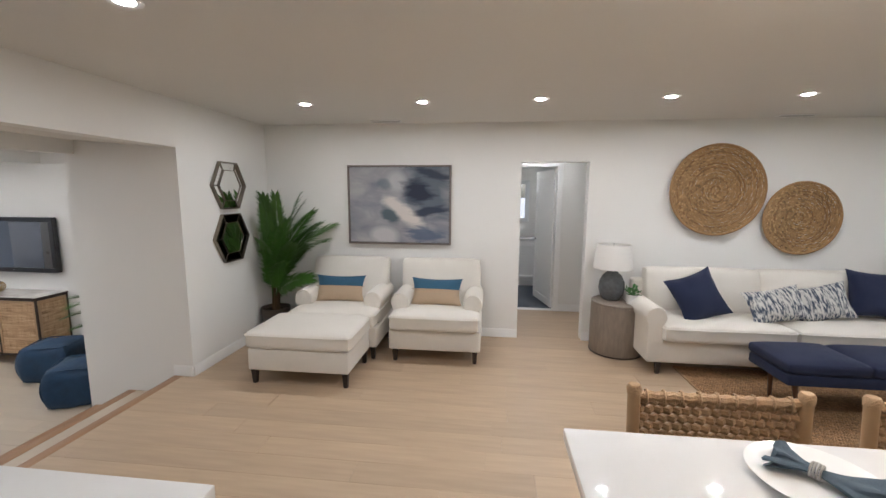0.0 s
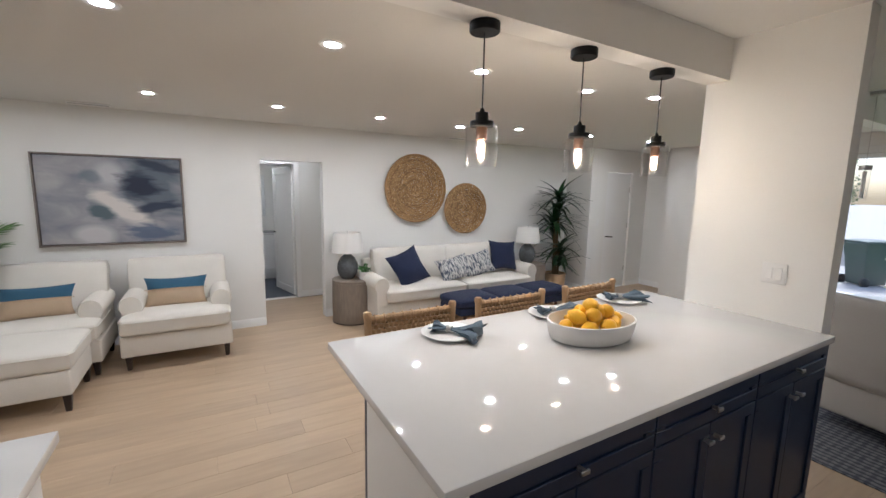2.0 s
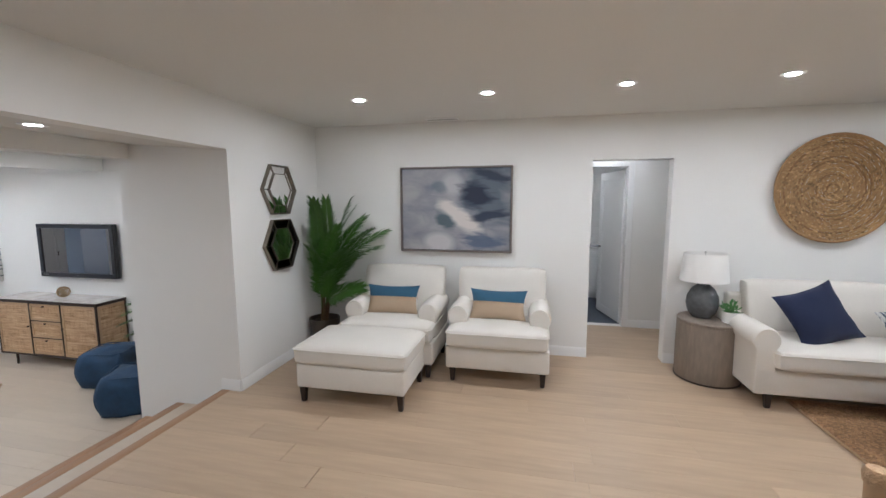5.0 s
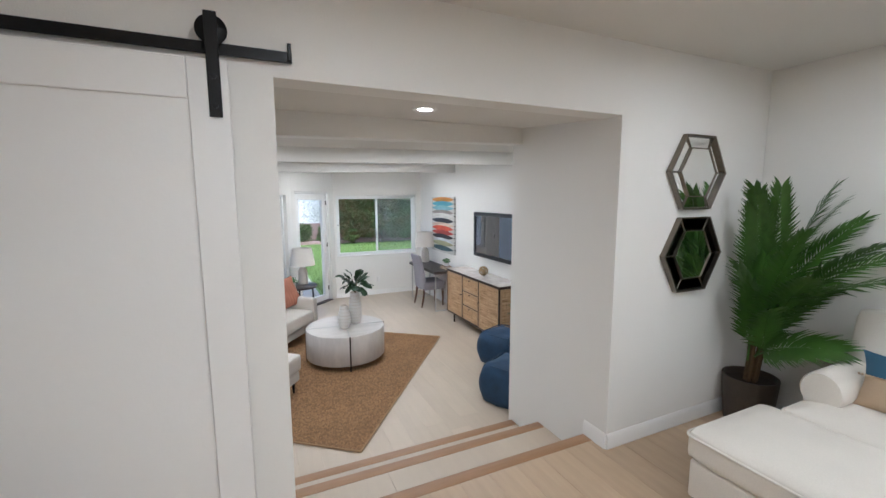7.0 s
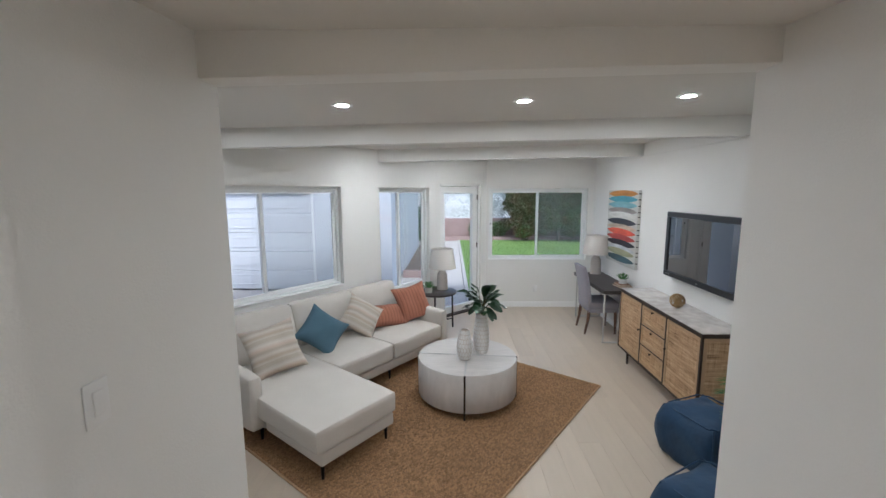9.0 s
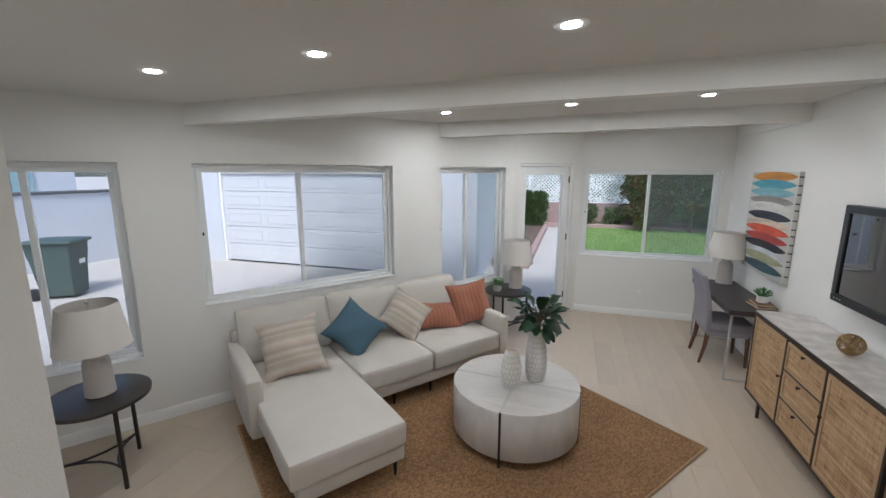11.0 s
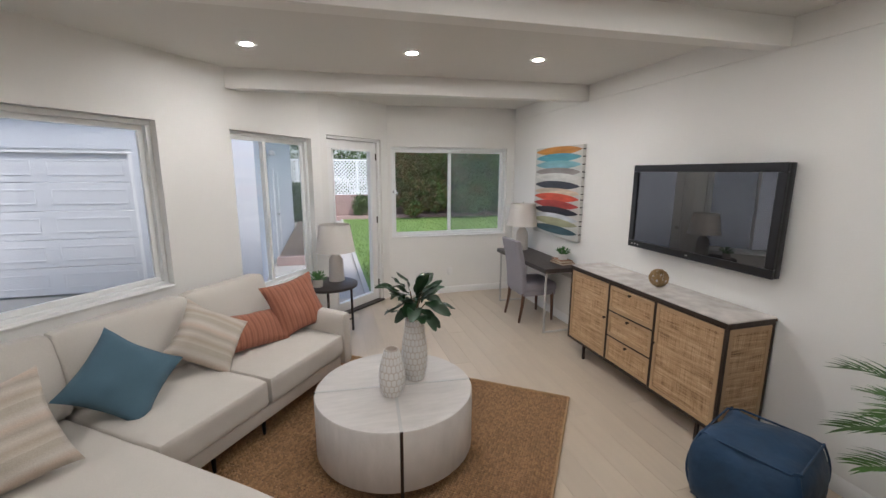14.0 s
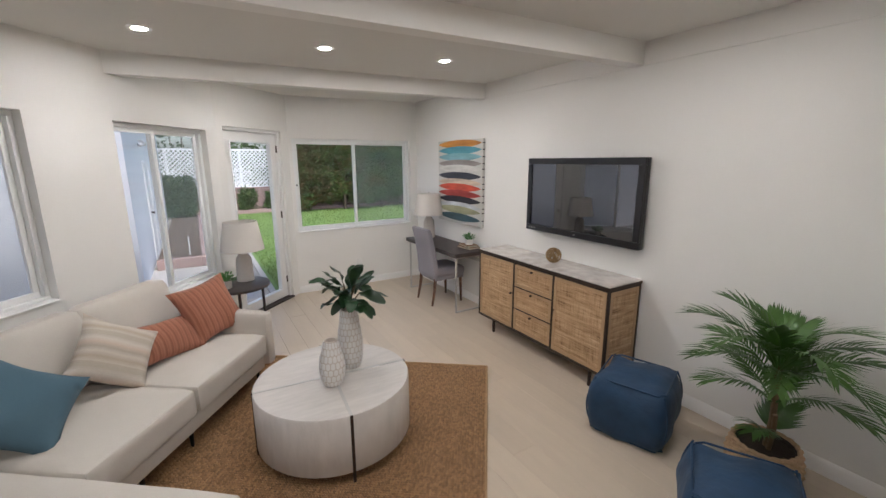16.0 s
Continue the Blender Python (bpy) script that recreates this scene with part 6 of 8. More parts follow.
def fiddle_leaves(m):
    p = thing("leafy_branches", m, "glossy dark green fiddle leaf branches standing in a vase", "plant")
    rnd = random.Random(21)
    for k in range(8):
        a = rnd.uniform(0, 6.28)
        ln = rnd.uniform(0.10, 0.24)
        tip = Vector((0.11 * math.cos(a) * rnd.random(), 0.11 * math.sin(a) * rnd.random(), ln))
        part("twig", tube([(0, 0, -0.10), (tip.x * 0.3, tip.y * 0.3, ln * 0.4), tip], 0.004, 6), "stem", p)
    for k in range(38):
        a = k * 2.4 + rnd.uniform(-0.3, 0.3)
        up = rnd.uniform(-25, 70)
        ln = rnd.uniform(0.13, 0.20)
        wid = ln * rnd.uniform(0.42, 0.55)
        z = rnd.uniform(0.02, 0.20)
        bm = bmesh.new()
        prev = None
        for s in range(8):
            t = s / 7
            w = wid * math.sin(math.pi * min(1, t * 0.93 + 0.04)) ** 0.75 * (0.65 + 0.5 * t)
            c = Vector((ln * t, 0, -ln * 0.30 * t * t + 0.008 * math.sin(t * 9 + k)))
            row = [bm.verts.new(c + Vector((0, q * w * 0.5, abs(q) * w * 0.16 + 0.004 * math.sin(t * 14 + q * 3)))) for q in (-1, -0.5, 0, 0.5, 1)]
            if prev:
                for q in range(4):
                    bm.faces.new((prev[q], prev[q + 1], row[q + 1], row[q]))
            prev = row
        off = rnd.uniform(0.02, 0.11)
        part("leaf", bm, "leaf_dark", p, m=pose(off * math.cos(a), off * math.sin(a), z, 0, 0, math.degrees(a)) @ pose(0, 0, 0, rnd.uniform(-30, 30), -up, 0))


fiddle_leaves(pose(-6.35, 3.15, CT + 0.42))


def sideboard():
    s = thing("sideboard", pose(0, 0, 0), "cane-fronted sideboard with a marble top on short metal legs", "sideboard")
    x0, x1, y0, y1, z0, z1 = -7.35, -5.65, 4.985, 5.385, -0.385, 0.355
    fr = bmesh.new()
    t = 0.022
    for x in (x0, x1 - t):
        for y in (y0, y1 - t):
            add_box(fr, x, y, z0, x + t, y + t, z1, 0.002, 1)
    for z in (z0, z1 - t):
        for y in (y0, y1 - t):
            add_box(fr, x0 + t, y, z, x1 - t, y + t, z + t, 0.002, 1)
        for x in (x0, x1 - t):
            add_box(fr, x, y0 + t, z, x + t, y1 - t, z + t, 0.002, 1)
    for x in (-6.765, -6.235):
        add_box(fr, x - 0.010, y0, z0 + t, x + 0.010, y0 + t, z1 - t, 0.002, 1)
    part("metal_frame", fr, "brown_metal", s)
    part("carcass", box(x0 + t + 0.002, y0 + 0.03, z0 + 0.004, x1 - t - 0.002, y1 - 0.004, z1 - 0.004), "oak_edge", s)
    part("marble_top", box(x0 + 0.001, y0 + 0.001, z1 + 0.001, x1 - 0.001, y1 + 0.004, z1 + 0.026, 0.003, 1), "marble", s)
    part("top_edge", ring_bm(x0 - 0.004, y0 - 0.004, x1 + 0.004, y1 + 0.006, -z1 - 0.018, -z1 + 0.002, 0.006, bevel=0.001), "brown_metal", s, m=pose(0, 0, 0, 90, 0, 0) @ Matrix.Diagonal((1, 1, 1, 1)))
    s.children[-1].matrix_local = Matrix(((1, 0, 0, 0), (0, 0, 1, 0), (0, -1, 0, 0), (0, 0, 0, 1)))

    def front(name, xa, za, xb, zb, knob):
        e = 0.030
        f = part(name, ring_bm(xa, za, xb, zb, y0 + 0.002, y0 + 0.022, e, bevel=0.002), "oak_edge", s)
        part("cane_panel", box(xa + e - 0.002, y0 + 0.009, za + e - 0.002, xb - e + 0.002, y0 + 0.014, zb - e + 0.002), "cane", f)
        k = lathe([(0.006, 0.0), (0.006, 0.012), (0.011, 0.016), (0.011, 0.024), (0.0, 0.027)], 14)
        bmesh.ops.rotate(k, verts=k.verts, cent=(0, 0, 0), matrix=Matrix.Rotation(radians(90), 3, "X"))
        part("knob", k, "brown_metal", f, m=pose(knob[0], y0 + 0.004, knob[1]))

    zt, zbm = z1 - t - 0.003, z0 + t + 0.003
    front("door", x0 + t + 0.003, zbm, -6.778, zt, (-6.79, 0.02))
    front("door", -6.222, zbm, x1 - t - 0.003, zt, (-6.21, 0.02))
    hh = (zt - zbm) / 3
    for k in range(3):
        za = zbm + hh * k
        front("drawer", -6.752, za + 0.006, -6.248, za + hh - 0.006, (-6.50, za + hh - 0.030))
        if k:
            part("drawer_rail", box(-6.755, y0 + 0.001, za - 0.005, -6.245, y0 + 0.02, za + 0.005), "brown_metal", s)
    side_ = ring_bm(y0 + t + 0.002, z0 + t + 0.002, y1 - t - 0.002, z1 - t - 0.002, -0.010, 0.006, 0.030, bevel=0.002)
    for x in (x1 - 0.010, x0 + 0.010):
        e = part("side_frame", side_.copy(), "oak_edge", s, m=pose(x, 0, 0, 0, 0, 90))
        part("cane_panel", box(y0 + t + 0.03, -0.005, z0 + t + 0.03, y1 - t - 0.03, 0.002, z1 - t - 0.03), "cane", e)
    side_.free()
    for x in (x0 + 0.26, x1 - 0.14):
        for y in (y0 + 0.02, y1 - 0.04):
            part("leg", box(x - 0.011, y - 0.011, LOW + 0.001, x + 0.011, y + 0.011, z0 - 0.0005, 0.002, 1), "brown_metal", s)


sideboard()


def twig_ball(m, r=0.072):
    b = thing("twig_ball", m, "round ball of woven golden brown twigs on the sideboard", "ornament")
    rnd = random.Random(3)
    for k in range(22):
        ax = Vector((rnd.gauss(0, 1), rnd.gauss(0, 1), rnd.gauss(0, 1))).normalized()
        u = ax.orthogonal().normalized()
        v = ax.cross(u)
        rr = r * rnd.uniform(0.90, 1.0)
        off = ax * r * rnd.uniform(-0.3, 0.3)
        k2 = math.sqrt(max(0.0001, rr * rr - off.length_squared)) if off.length < rr else rr
        part("twig", tube([off + (u * math.cos(6.2832 * j / 28) + v * math.sin(6.2832 * j / 28)) * k2 for j in range(29)], 0.0034, 5), "twine", b, m=pose(0, 0, r))


twig_ball(pose(-6.45, 5.20, 0.382))


def television():
    t = thing("television", pose(-6.30, YB, 0.997), "large wall-mounted flat television in a thick black frame, off", "television")
    w, h = 0.645, 0.362
    part("wall_mount", box(-0.3, -0.04, -0.2, 0.3, -0.001, 0.2), "black_metal", t)
    part("housing", box(-w, -0.085, -h, w, -0.040, h, 0.006, 2), "black_plastic", t)
    part("bezel", ring_bm(-w, -h, w, h, -0.110, -0.0855, 0.058, bevel=0.004), "black_plastic", t)
    part("screen", box(-w + 0.055, -0.098, -h + 0.055, w - 0.055, -0.0865, h - 0.055), "tv_screen", t)
    for k in range(3):
        part("button", box(-w + 0.05 + 0.035 * k, -0.1125, -h + 0.024, -w + 0.062 + 0.035 * k, -0.1095, -h + 0.034), "vent", t)
    part("badge", box(-0.012, -0.1125, -h + 0.026, 0.012, -0.1095, -h + 0.032), "nickel", t)


television()


def surf_art():
    a = thing("surfboard_canvas", pose(-8.355, YB, 1.055), "canvas picture of a column of coloured surfboards", "painting")
    w, h = 0.525, 0.545
    M["canvas"] = material("pale_washed_canvas", (0.60, 0.59, 0.55), 0.8, grain=0.06, grain_scale=90, stain=0.18, stain_scale=5, bump=0.3, bump_scale=350)
    part("canvas", box(-w, -0.042, -h, w, -0.002, h, 0.003, 1), "canvas", a)
    rows = ((0.93, (0.55, 0.24, 0.05)), (0.78, (0.10, 0.33, 0.42)), (0.62, (0.22, 0.44, 0.50)), (0.46, (0.30, 0.26, 0.24)), (0.34, (0.62, 0.60, 0.56)), (0.16, (0.035, 0.04, 0.055)),
            (0.00, (0.60, 0.48, 0.36)), (-0.12, (0.62, 0.09, 0.045)), (-0.28, (0.38, 0.05, 0.04)), (-0.43, (0.02, 0.02, 0.03)), (-0.58, (0.55, 0.58, 0.60)), (-0.68, (0.36, 0.36, 0.22)), (-0.86, (0.05, 0.10, 0.12)))
    for k, (z, c) in enumerate(rows):
        nm = f"surfboard_paint_{k}"
        M[nm] = material(nm, c, 0.6, grain=0.35, grain_scale=9, stain=0.45, stain_scale=5, stretch=(0.5, 1, 3), bump=0.1)
        bm = bmesh.new()
        n = 24
        up = []
        lo = []
        for j in range(n + 1):
            t = j / n * 2 - 1
            half = 0.050 * (1 - abs(t) ** 2.2) ** 0.8 + 0.0005
            up.append(bm.verts.new((t * (w - 0.012), -0.0425 - 0.0006 * (k + 1), z * h * 0.98 + half)))
            lo.append(bm.verts.new((t * (w - 0.012), -0.0425 - 0.0006 * (k + 1), z * h * 0.98 - half)))
        for j in range(n):
            bm.faces.new((lo[j], lo[j + 1], up[j + 1], up[j]))
        part("painted_board", bm, nm, a)
        sb = bmesh.new()
        add_box(sb, w - 0.001, -0.040, z * h * 0.98 - 0.006, w + 0.0015, -0.004, z * h * 0.98 + 0.006)
        part("edge_mark", sb, "black_plastic", a)


surf_art()


def desk():
    d = thing("writing_desk", pose(-8.41, 5.15, LOW), "dark wood desk on slim square metal legs", "desk")
    part("desktop", box(-0.67, -0.235, 0.715, 0.67, 0.235, 0.765, 0.003, 1), "espresso", d)
    for x in (-0.62, 0.62):
        part("leg_frame", ring_bm(-0.20, 0.0, 0.22, 0.714, -0.010, 0.010, 0.020, bevel=0.002), "vent", d, m=pose(x, 0, 0.001, 0, 0, 90))
    part("rail", box(-0.61, 0.19, 0.60, 0.61, 0.21, 0.64, 0.002, 1), "vent", d)


desk()


def side_chair():
    c = thing("side_chair", pose(-8.36, 5.07, LOW), "grey velvet upholstered chair with walnut legs tucked at the desk", "chair")
    seat = part("seat", block(0.47, 0.46, 0.11, 0.035, 0.25, 3), "grey_cloth", c, m=pose(0, 0.02, 0.39))
    part("seat_rail", box(-0.215, -0.20, 0.33, 0.215, 0.24, 0.40, 0.012, 2), "grey_cloth", c)
    bm = cushion_bm(0.46, 0.66, 0.075, 0.2, 0.03, wob=0.002)
    for v in bm.verts:
        x, y, z = v.co
        k = (y + 0.33) / 0.66
        v.co = (x * (1 - 0.04 * k), -(z - 0.0375) - 0.10 * k * k, 0.36 + 0.66 * k)
    part("backrest", bm, "grey_cloth", c, m=pose(0, -0.19, 0))
    for sx in (-1, 1):
        part("leg", tube([(sx * 0.20, -0.24, 0), (sx * 0.195, -0.20, 0.2), (sx * 0.19, -0.185, 0.36)], 0.018, 4, None, [0.016, 0.022, 0.026]), "walnut", c)
        part("leg", tube([(sx * 0.20, 0.21, 0), (sx * 0.195, 0.20, 0.36)], 0.018, 4, None, [0.017, 0.026]), "walnut", c)


side_chair()


def stone_lamp(m, label):
    d = thing("table_lamp", m, label, "table lamp", "pale stone lamps")
    part("base", lathe([(0.083, 0.0), (0.088, 0.004), (0.086, 0.02), (0.078, 0.22), (0.072, 0.25), (0.034, 0.31), (0.030, 0.335), (0.0, 0.335)], 36), "stone_lamp", d)
    part("neck", lathe([(0.012, 0.335), (0.012, 0.40), (0.0, 0.40)], 12), "nickel", d)
    part("shade", lathe([(0.215, 0.335), (0.165, 0.635), (0.162, 0.635), (0.212, 0.335)], 44), "shade", d)
    sp = bmesh.new()
    for k in range(3):
        a = k * 2.094
        tube([(0, 0, 0.62), (0.163 * math.cos(a), 0.163 * math.sin(a), 0.628)], 0.002, 5, sp)
    tube([(0, 0, 0.38), (0, 0, 0.64)], 0.003, 6, sp)
    part("shade_frame", sp, "nickel", d)
    part("finial", lathe([(0.010, 0.64), (0.012, 0.648), (0.0, 0.665)], 10), "nickel", d)
    return d


ET = LOW + 0.612
_sl = stone_lamp(pose(-4.93, 0.33, ET), "table lamp with a pale stone base on a round table")
_s2 = copy_thing(_sl, pose(-8.47, 2.70, ET))
_s2["label"] = "table lamp with a pale stone base by the glazed door"
_s3 = copy_thing(_sl, pose(-8.93, 5.22, LOW + 0.7655))
_s3["label"] = "table lamp with a pale stone base on the desk"


def end_table(m, label):
    e = thing("round_end_table", m, label, "end table", "round end tables")
    part("tabletop", lathe([(0.0, 0.575), (0.285, 0.575), (0.300, 0.580), (0.302, 0.606), (0.296, 0.611), (0.0, 0.611)], 48), "espresso", e)
    for k in range(3):
        a = radians(75 + 120 * k)
        ca, sa = math.cos(a), math.sin(a)
        part("leg", tube([(0.265 * ca, 0.265 * sa, 0.0), (0.258 * ca, 0.258 * sa, 0.576)], 0.014, 8), "dark_wood", e)
        b = radians(75 + 120 * (k + 1))
        part("stretcher", tube([(0.255 * math.cos(a) * (1 - t) ** 2 + 0.255 * math.cos(b) * t * t, 0.255 * math.sin(a) * (1 - t) ** 2 + 0.255 * math.sin(b) * t * t, 0.14) for t in (0, 0.15, 0.3, 0.5, 0.7, 0.85, 1)], 0.009, 7), "dark_wood", e)
    return e


_et = end_table(pose(-4.91, 0.33, LOW), "round dark wood end table with three legs beside the chaise")
_et2 = copy_thing(_et, pose(-8.36, 2.62, LOW, 0, 0, 40))
_et2["label"] = "round dark wood end table with three legs by the glazed door"
succulent(pose(-8.24, 2.50, ET), "small leafy plant in a ribbed grey pot on the end table", 0.055, 0.085, "stone_lamp", 0.10, 0.09, 60, 0.017)

for _k, (_w, _d, _z) in enumerate(((0.24, 0.17, 0.0), (0.22, 0.155, 0.025))):
    bk = thing("book", pose(-7.98, 5.27, LOW + 0.766 + _z, 0, 0, 6 - 9 * _k), "closed hardback book stacked on the desk", "book", "books on the desk")
    part("pages", box(-_w / 2 + 0.004, -_d / 2 + 0.004, 0.003, _w / 2 - 0.004, _d / 2 - 0.004, 0.021), "paper", bk)
    part("cover", box(-_w / 2, -_d / 2, 0.0, _w / 2, _d / 2, 0.003), "book_cover", bk)
    part("cover", box(-_w / 2, -_d / 2, 0.021, _w / 2, _d / 2, 0.024), "book_cover", bk)
    part("spine", box(-_w / 2, _d / 2 - 0.003, 0.0, _w / 2, _d / 2 + 0.001, 0.024), "book_cover", bk)
succulent(pose(-7.97, 5.27, LOW + 0.766 + 0.0495), "green succulent in a square white pot on two books", 0.055, 0.07, spread=0.085, tall=0.075, leaf_r=0.018)


def pouf(m, label):
    p = thing("velvet_pouf", m, label, "pouf", "blue poufs")
    bm = cushion_bm(0.46, 0.46, 0.41, 0.18, 0.05, wob=0.022, seed=3)
    for v in bm.verts:
        k = v.co.z / 0.41
        s = 1 + 0.16 * math.sin(math.pi * min(1, max(0, k))) - 0.03 * k
        v.co.x *= s
        v.co.y *= s
        q = noise.noise(v.co * 9)
        v.co += v.co.normalized() * 0.010 * q
        v.co.z = max(0.0, v.co.z)
    part("body", bm, "velvet", p, angle=80)
    for z, w in ((0.405, 0.43), (0.02, 0.46)):
        part("seam", piping([(x + 0.006 * math.sin(i * 2.1), y, zz + 0.006 * math.sin(i * 1.3)) for i, (x, y, zz) in enumerate(rounded_rect(w, w, 0.05, z))], 0.006), "velvet", p)
    for sx, sy in ((-1, -1), (1, -1), (1, 1), (-1, 1)):
        part("seam", tube([(sx * (0.212 + 0.040 * math.sin(math.pi * k / 8)), sy * (0.212 + 0.040 * math.sin(math.pi * k / 8)), 0.02 + 0.385 * k / 8) for k in range(9)], 0.006, 6), "velvet", p)
    return p


_p = pouf(pose(-5.27, 4.84, LOW, 0, 0, 20), "slouchy dark blue velvet cube pouf by the sideboard")
_p2 = copy_thing(_p, pose(-4.40, 4.37, LOW, 0, 0, 28))
_p2["label"] = "slouchy dark blue velvet cube pouf by the potted palm"


def basket_palm(m):
    p = thing("potted_palm", m, "bushy green feather palm in a woven basket", "plant")
    bk = bmesh.new()
    for row in range(13):
        z = 0.012 + row * 0.020
        r = 0.150 + 0.028 * math.sin(math.pi * (row + 2) / 15)
        n = 40
        pts = [((r + (0.006 if (j + row) % 2 else -0.004)) * math.cos(6.2832 * j / n), (r + (0.006 if (j + row) % 2 else -0.004)) * math.sin(6.2832 * j / n), z + 0.003 * ((j // 2) % 2)) for j in range(n)]
        tube(pts + [pts[0]], 0.0125, 6, bk)
    part("basket", bk, "rush", p, "woven water hyacinth basket")
    part("liner", lathe([(0.13, 0.005), (0.15, 0.10), (0.145, 0.25), (0.138, 0.25), (0.14, 0.21), (0, 0.21)], 24), "soil", p)
    part("soil", lathe([(0, 0.212), (0.138, 0.212), (0.138, 0.224), (0.06, 0.235), (0, 0.238)], 20), "soil", p)
    part("trunk", tube([(0, 0, 0.2), (0.01, 0.005, 0.40), (0.0, 0.0, 0.74)], 0.017, 9), "stem", p)
    part("trunk", tube([(0.02, -0.02, 0.2), (0.035, -0.03, 0.34), (0.03, -0.03, 0.46)], 0.013, 9), "stem", p)
    rnd = random.Random(12)
    k = 0
    for ring, (z, lean, ln, cnt, bend) in enumerate(((0.74, 76, 0.44, 4, 72), (0.72, 60, 0.50, 6, 84), (0.64, 50, 0.52, 6, 78), (0.52, 44, 0.46, 4, 62), (0.30, 52, 0.28, 2, 60))):
        for j in range(cnt):
            az = 360 * j / cnt + ring * 23 + rnd.uniform(-12, 12)
            near_wall = 45 < az % 360 < 135
            part("frond", arched_frond(ln * rnd.uniform(0.9, 1.08) * (0.7 if near_wall else 1.0), bend + rnd.uniform(-8, 8), 0.16, 22, k, 0.0145), "leaf", p,
                 m=pose(0, 0, z, 0, 0, az) @ pose(0.01, 0, 0, 0, -(min(84, lean + 24) if near_wall else lean), 0))
            k += 1


basket_palm(pose(-4.56, 5.02, LOW))

# ---------- hall and bathroom behind the long wall ----------
structure("hall_wall_1", wall_bm((2.6, 6.60), (-1.2, 6.60), -0.1, 2.8, 0.12, [(2.6 - 0.88, 2.6 - 0.10, 0.0, 2.07)]), "wall", "white painted hall wall with a bathroom doorway", "wall")
structure("hall_wall_2", wall_bm((-1.2, 6.6), (-1.2, YB + 0.14), -0.1, 2.8, 0.1), "wall", "white painted hall end wall", "wall")
structure("hall_wall_3", wall_bm((2.6, YB + 0.14), (2.6, 6.6), -0.1, 2.8, 0.1), "wall", "white painted hall end wall", "wall")
structure("bath_wall_1", wall_bm((1.6, 8.70), (-0.6, 8.70), -0.1, 2.8, 0.12, [(1.6 - 0.70, 1.6 - 0.20, 1.15, 1.95)]), "wall", "white bathroom wall with a window", "wall")
structure("bath_wall_2", wall_bm((-0.6, 8.7), (-0.6, 6.72), -0.1, 2.8, 0.1), "wall", "white bathroom side wall", "wall")
structure("bath_wall_3", wall_bm((1.6, 6.72), (1.6, 8.7), -0.1, 2.8, 0.1), "wall", "white bathroom side wall", "wall")
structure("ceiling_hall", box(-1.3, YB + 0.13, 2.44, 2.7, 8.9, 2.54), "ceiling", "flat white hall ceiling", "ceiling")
baseboard("baseboard_hall", (2.6, 6.60), (0.94, 6.60), 0)
M["slate"] = material("dark_slate_tile", (0.045, 0.055, 0.075), 0.4, grain=0.2, grain_scale=20, stain=0.15, bump=0.05)
bath_floor = structure("bath_floor", box(-0.6, 6.70, -0.011, 1.6, 8.7, -0.004), "slate", "dark slate tiled bathroom floor", "floor")
sliding_window("window_5", (1.6, 8.7), (-0.6, 8.7), (1.6 - 0.70, 1.6 - 0.20, 1.15, 1.95), 0.5, "white bathroom window with two panes")
casing = thing("door_2", pose(0.49, 6.60, 0), "white panelled bathroom door standing open", "door")
casing["kind"] = "structure"
for sx in (-1, 1):
    part("casing", box(sx * 0.425 - 0.035, -0.016, 0.0, sx * 0.425 + 0.035, -0.001, 2.13, 0.003, 1), "trim", casing)
part("casing", box(-0.39, -0.016, 2.07, 0.39, -0.001, 2.13, 0.003, 1), "trim", casing)
leaf = part("door_leaf", ring_bm(0, 0.01, 0.76, 2.04, -0.018, 0.018, 0.11), "trim", casing, m=pose(0.385, 0.135, 0, 0, 0, 103))
part("door_panel", box(0.10, -0.010, 0.11, 0.66, 0.010, 1.94), "trim", leaf)
for z in (0.25, 1.05, 1.80):
    part("hinge", box(-0.008, -0.026, z, 0.012, -0.016, z + 0.09), "brown_metal", leaf)
for s in (-1, 1):
    part("door_lever", tube([(0.70, s * 0.018, 0.98), (0.70, s * 0.055, 0.98), (0.60, s * 0.058, 0.98)], 0.009, 8), "black_metal", leaf)
vanity = thing("bathroom_vanity", pose(0.40, 8.46, 0), "grey white bathroom vanity with a white top", "vanity")
part("body", box(-0.45, -0.26, 0.10, 0.45, 0.22, 0.84, 0.004, 1), "trim", vanity)
part("plinth", box(-0.43, -0.22, 0.0, 0.43, 0.22, 0.10), "trim", vanity)
part("top", box(-0.47, -0.28, 0.842, 0.47, 0.235, 0.875, 0.004, 1), "quartz", vanity)
for x in (-0.225, 0.225):
    d_ = part("door", ring_bm(x - 0.21, 0.14, x + 0.21, 0.80, -0.28, -0.262, 0.06), "trim", vanity)
    bar = box(-0.005, -0.31, 0.60, 0.005, -0.28, 0.70)
    part("handle", bar, "black_metal", d_, m=pose(x - (0.17 if x > 0 else -0.17), 0, 0))

# entry door
ed = thing("door_3", pose(6.16, 4.85, 0), "flat white interior door, closed, with a dark lever", "door")
ed["kind"] = "structure"
part("door_leaf", box(-0.335, 0.030, 0.008, 0.335, 0.068, 2.09, 0.003, 1), "trim", ed)
lv = tube([(-0.25, 0.030, 0.96), (-0.25, -0.030, 0.96), (-0.15, -0.033, 0.955)], 0.010, 8)
part("door_lever", lv, "black_metal", ed)
for z in (0.3, 1.1, 1.75):
    part("hinge", box(0.300, 0.018, z, 0.318, 0.029, z + 0.09), "nickel", ed)

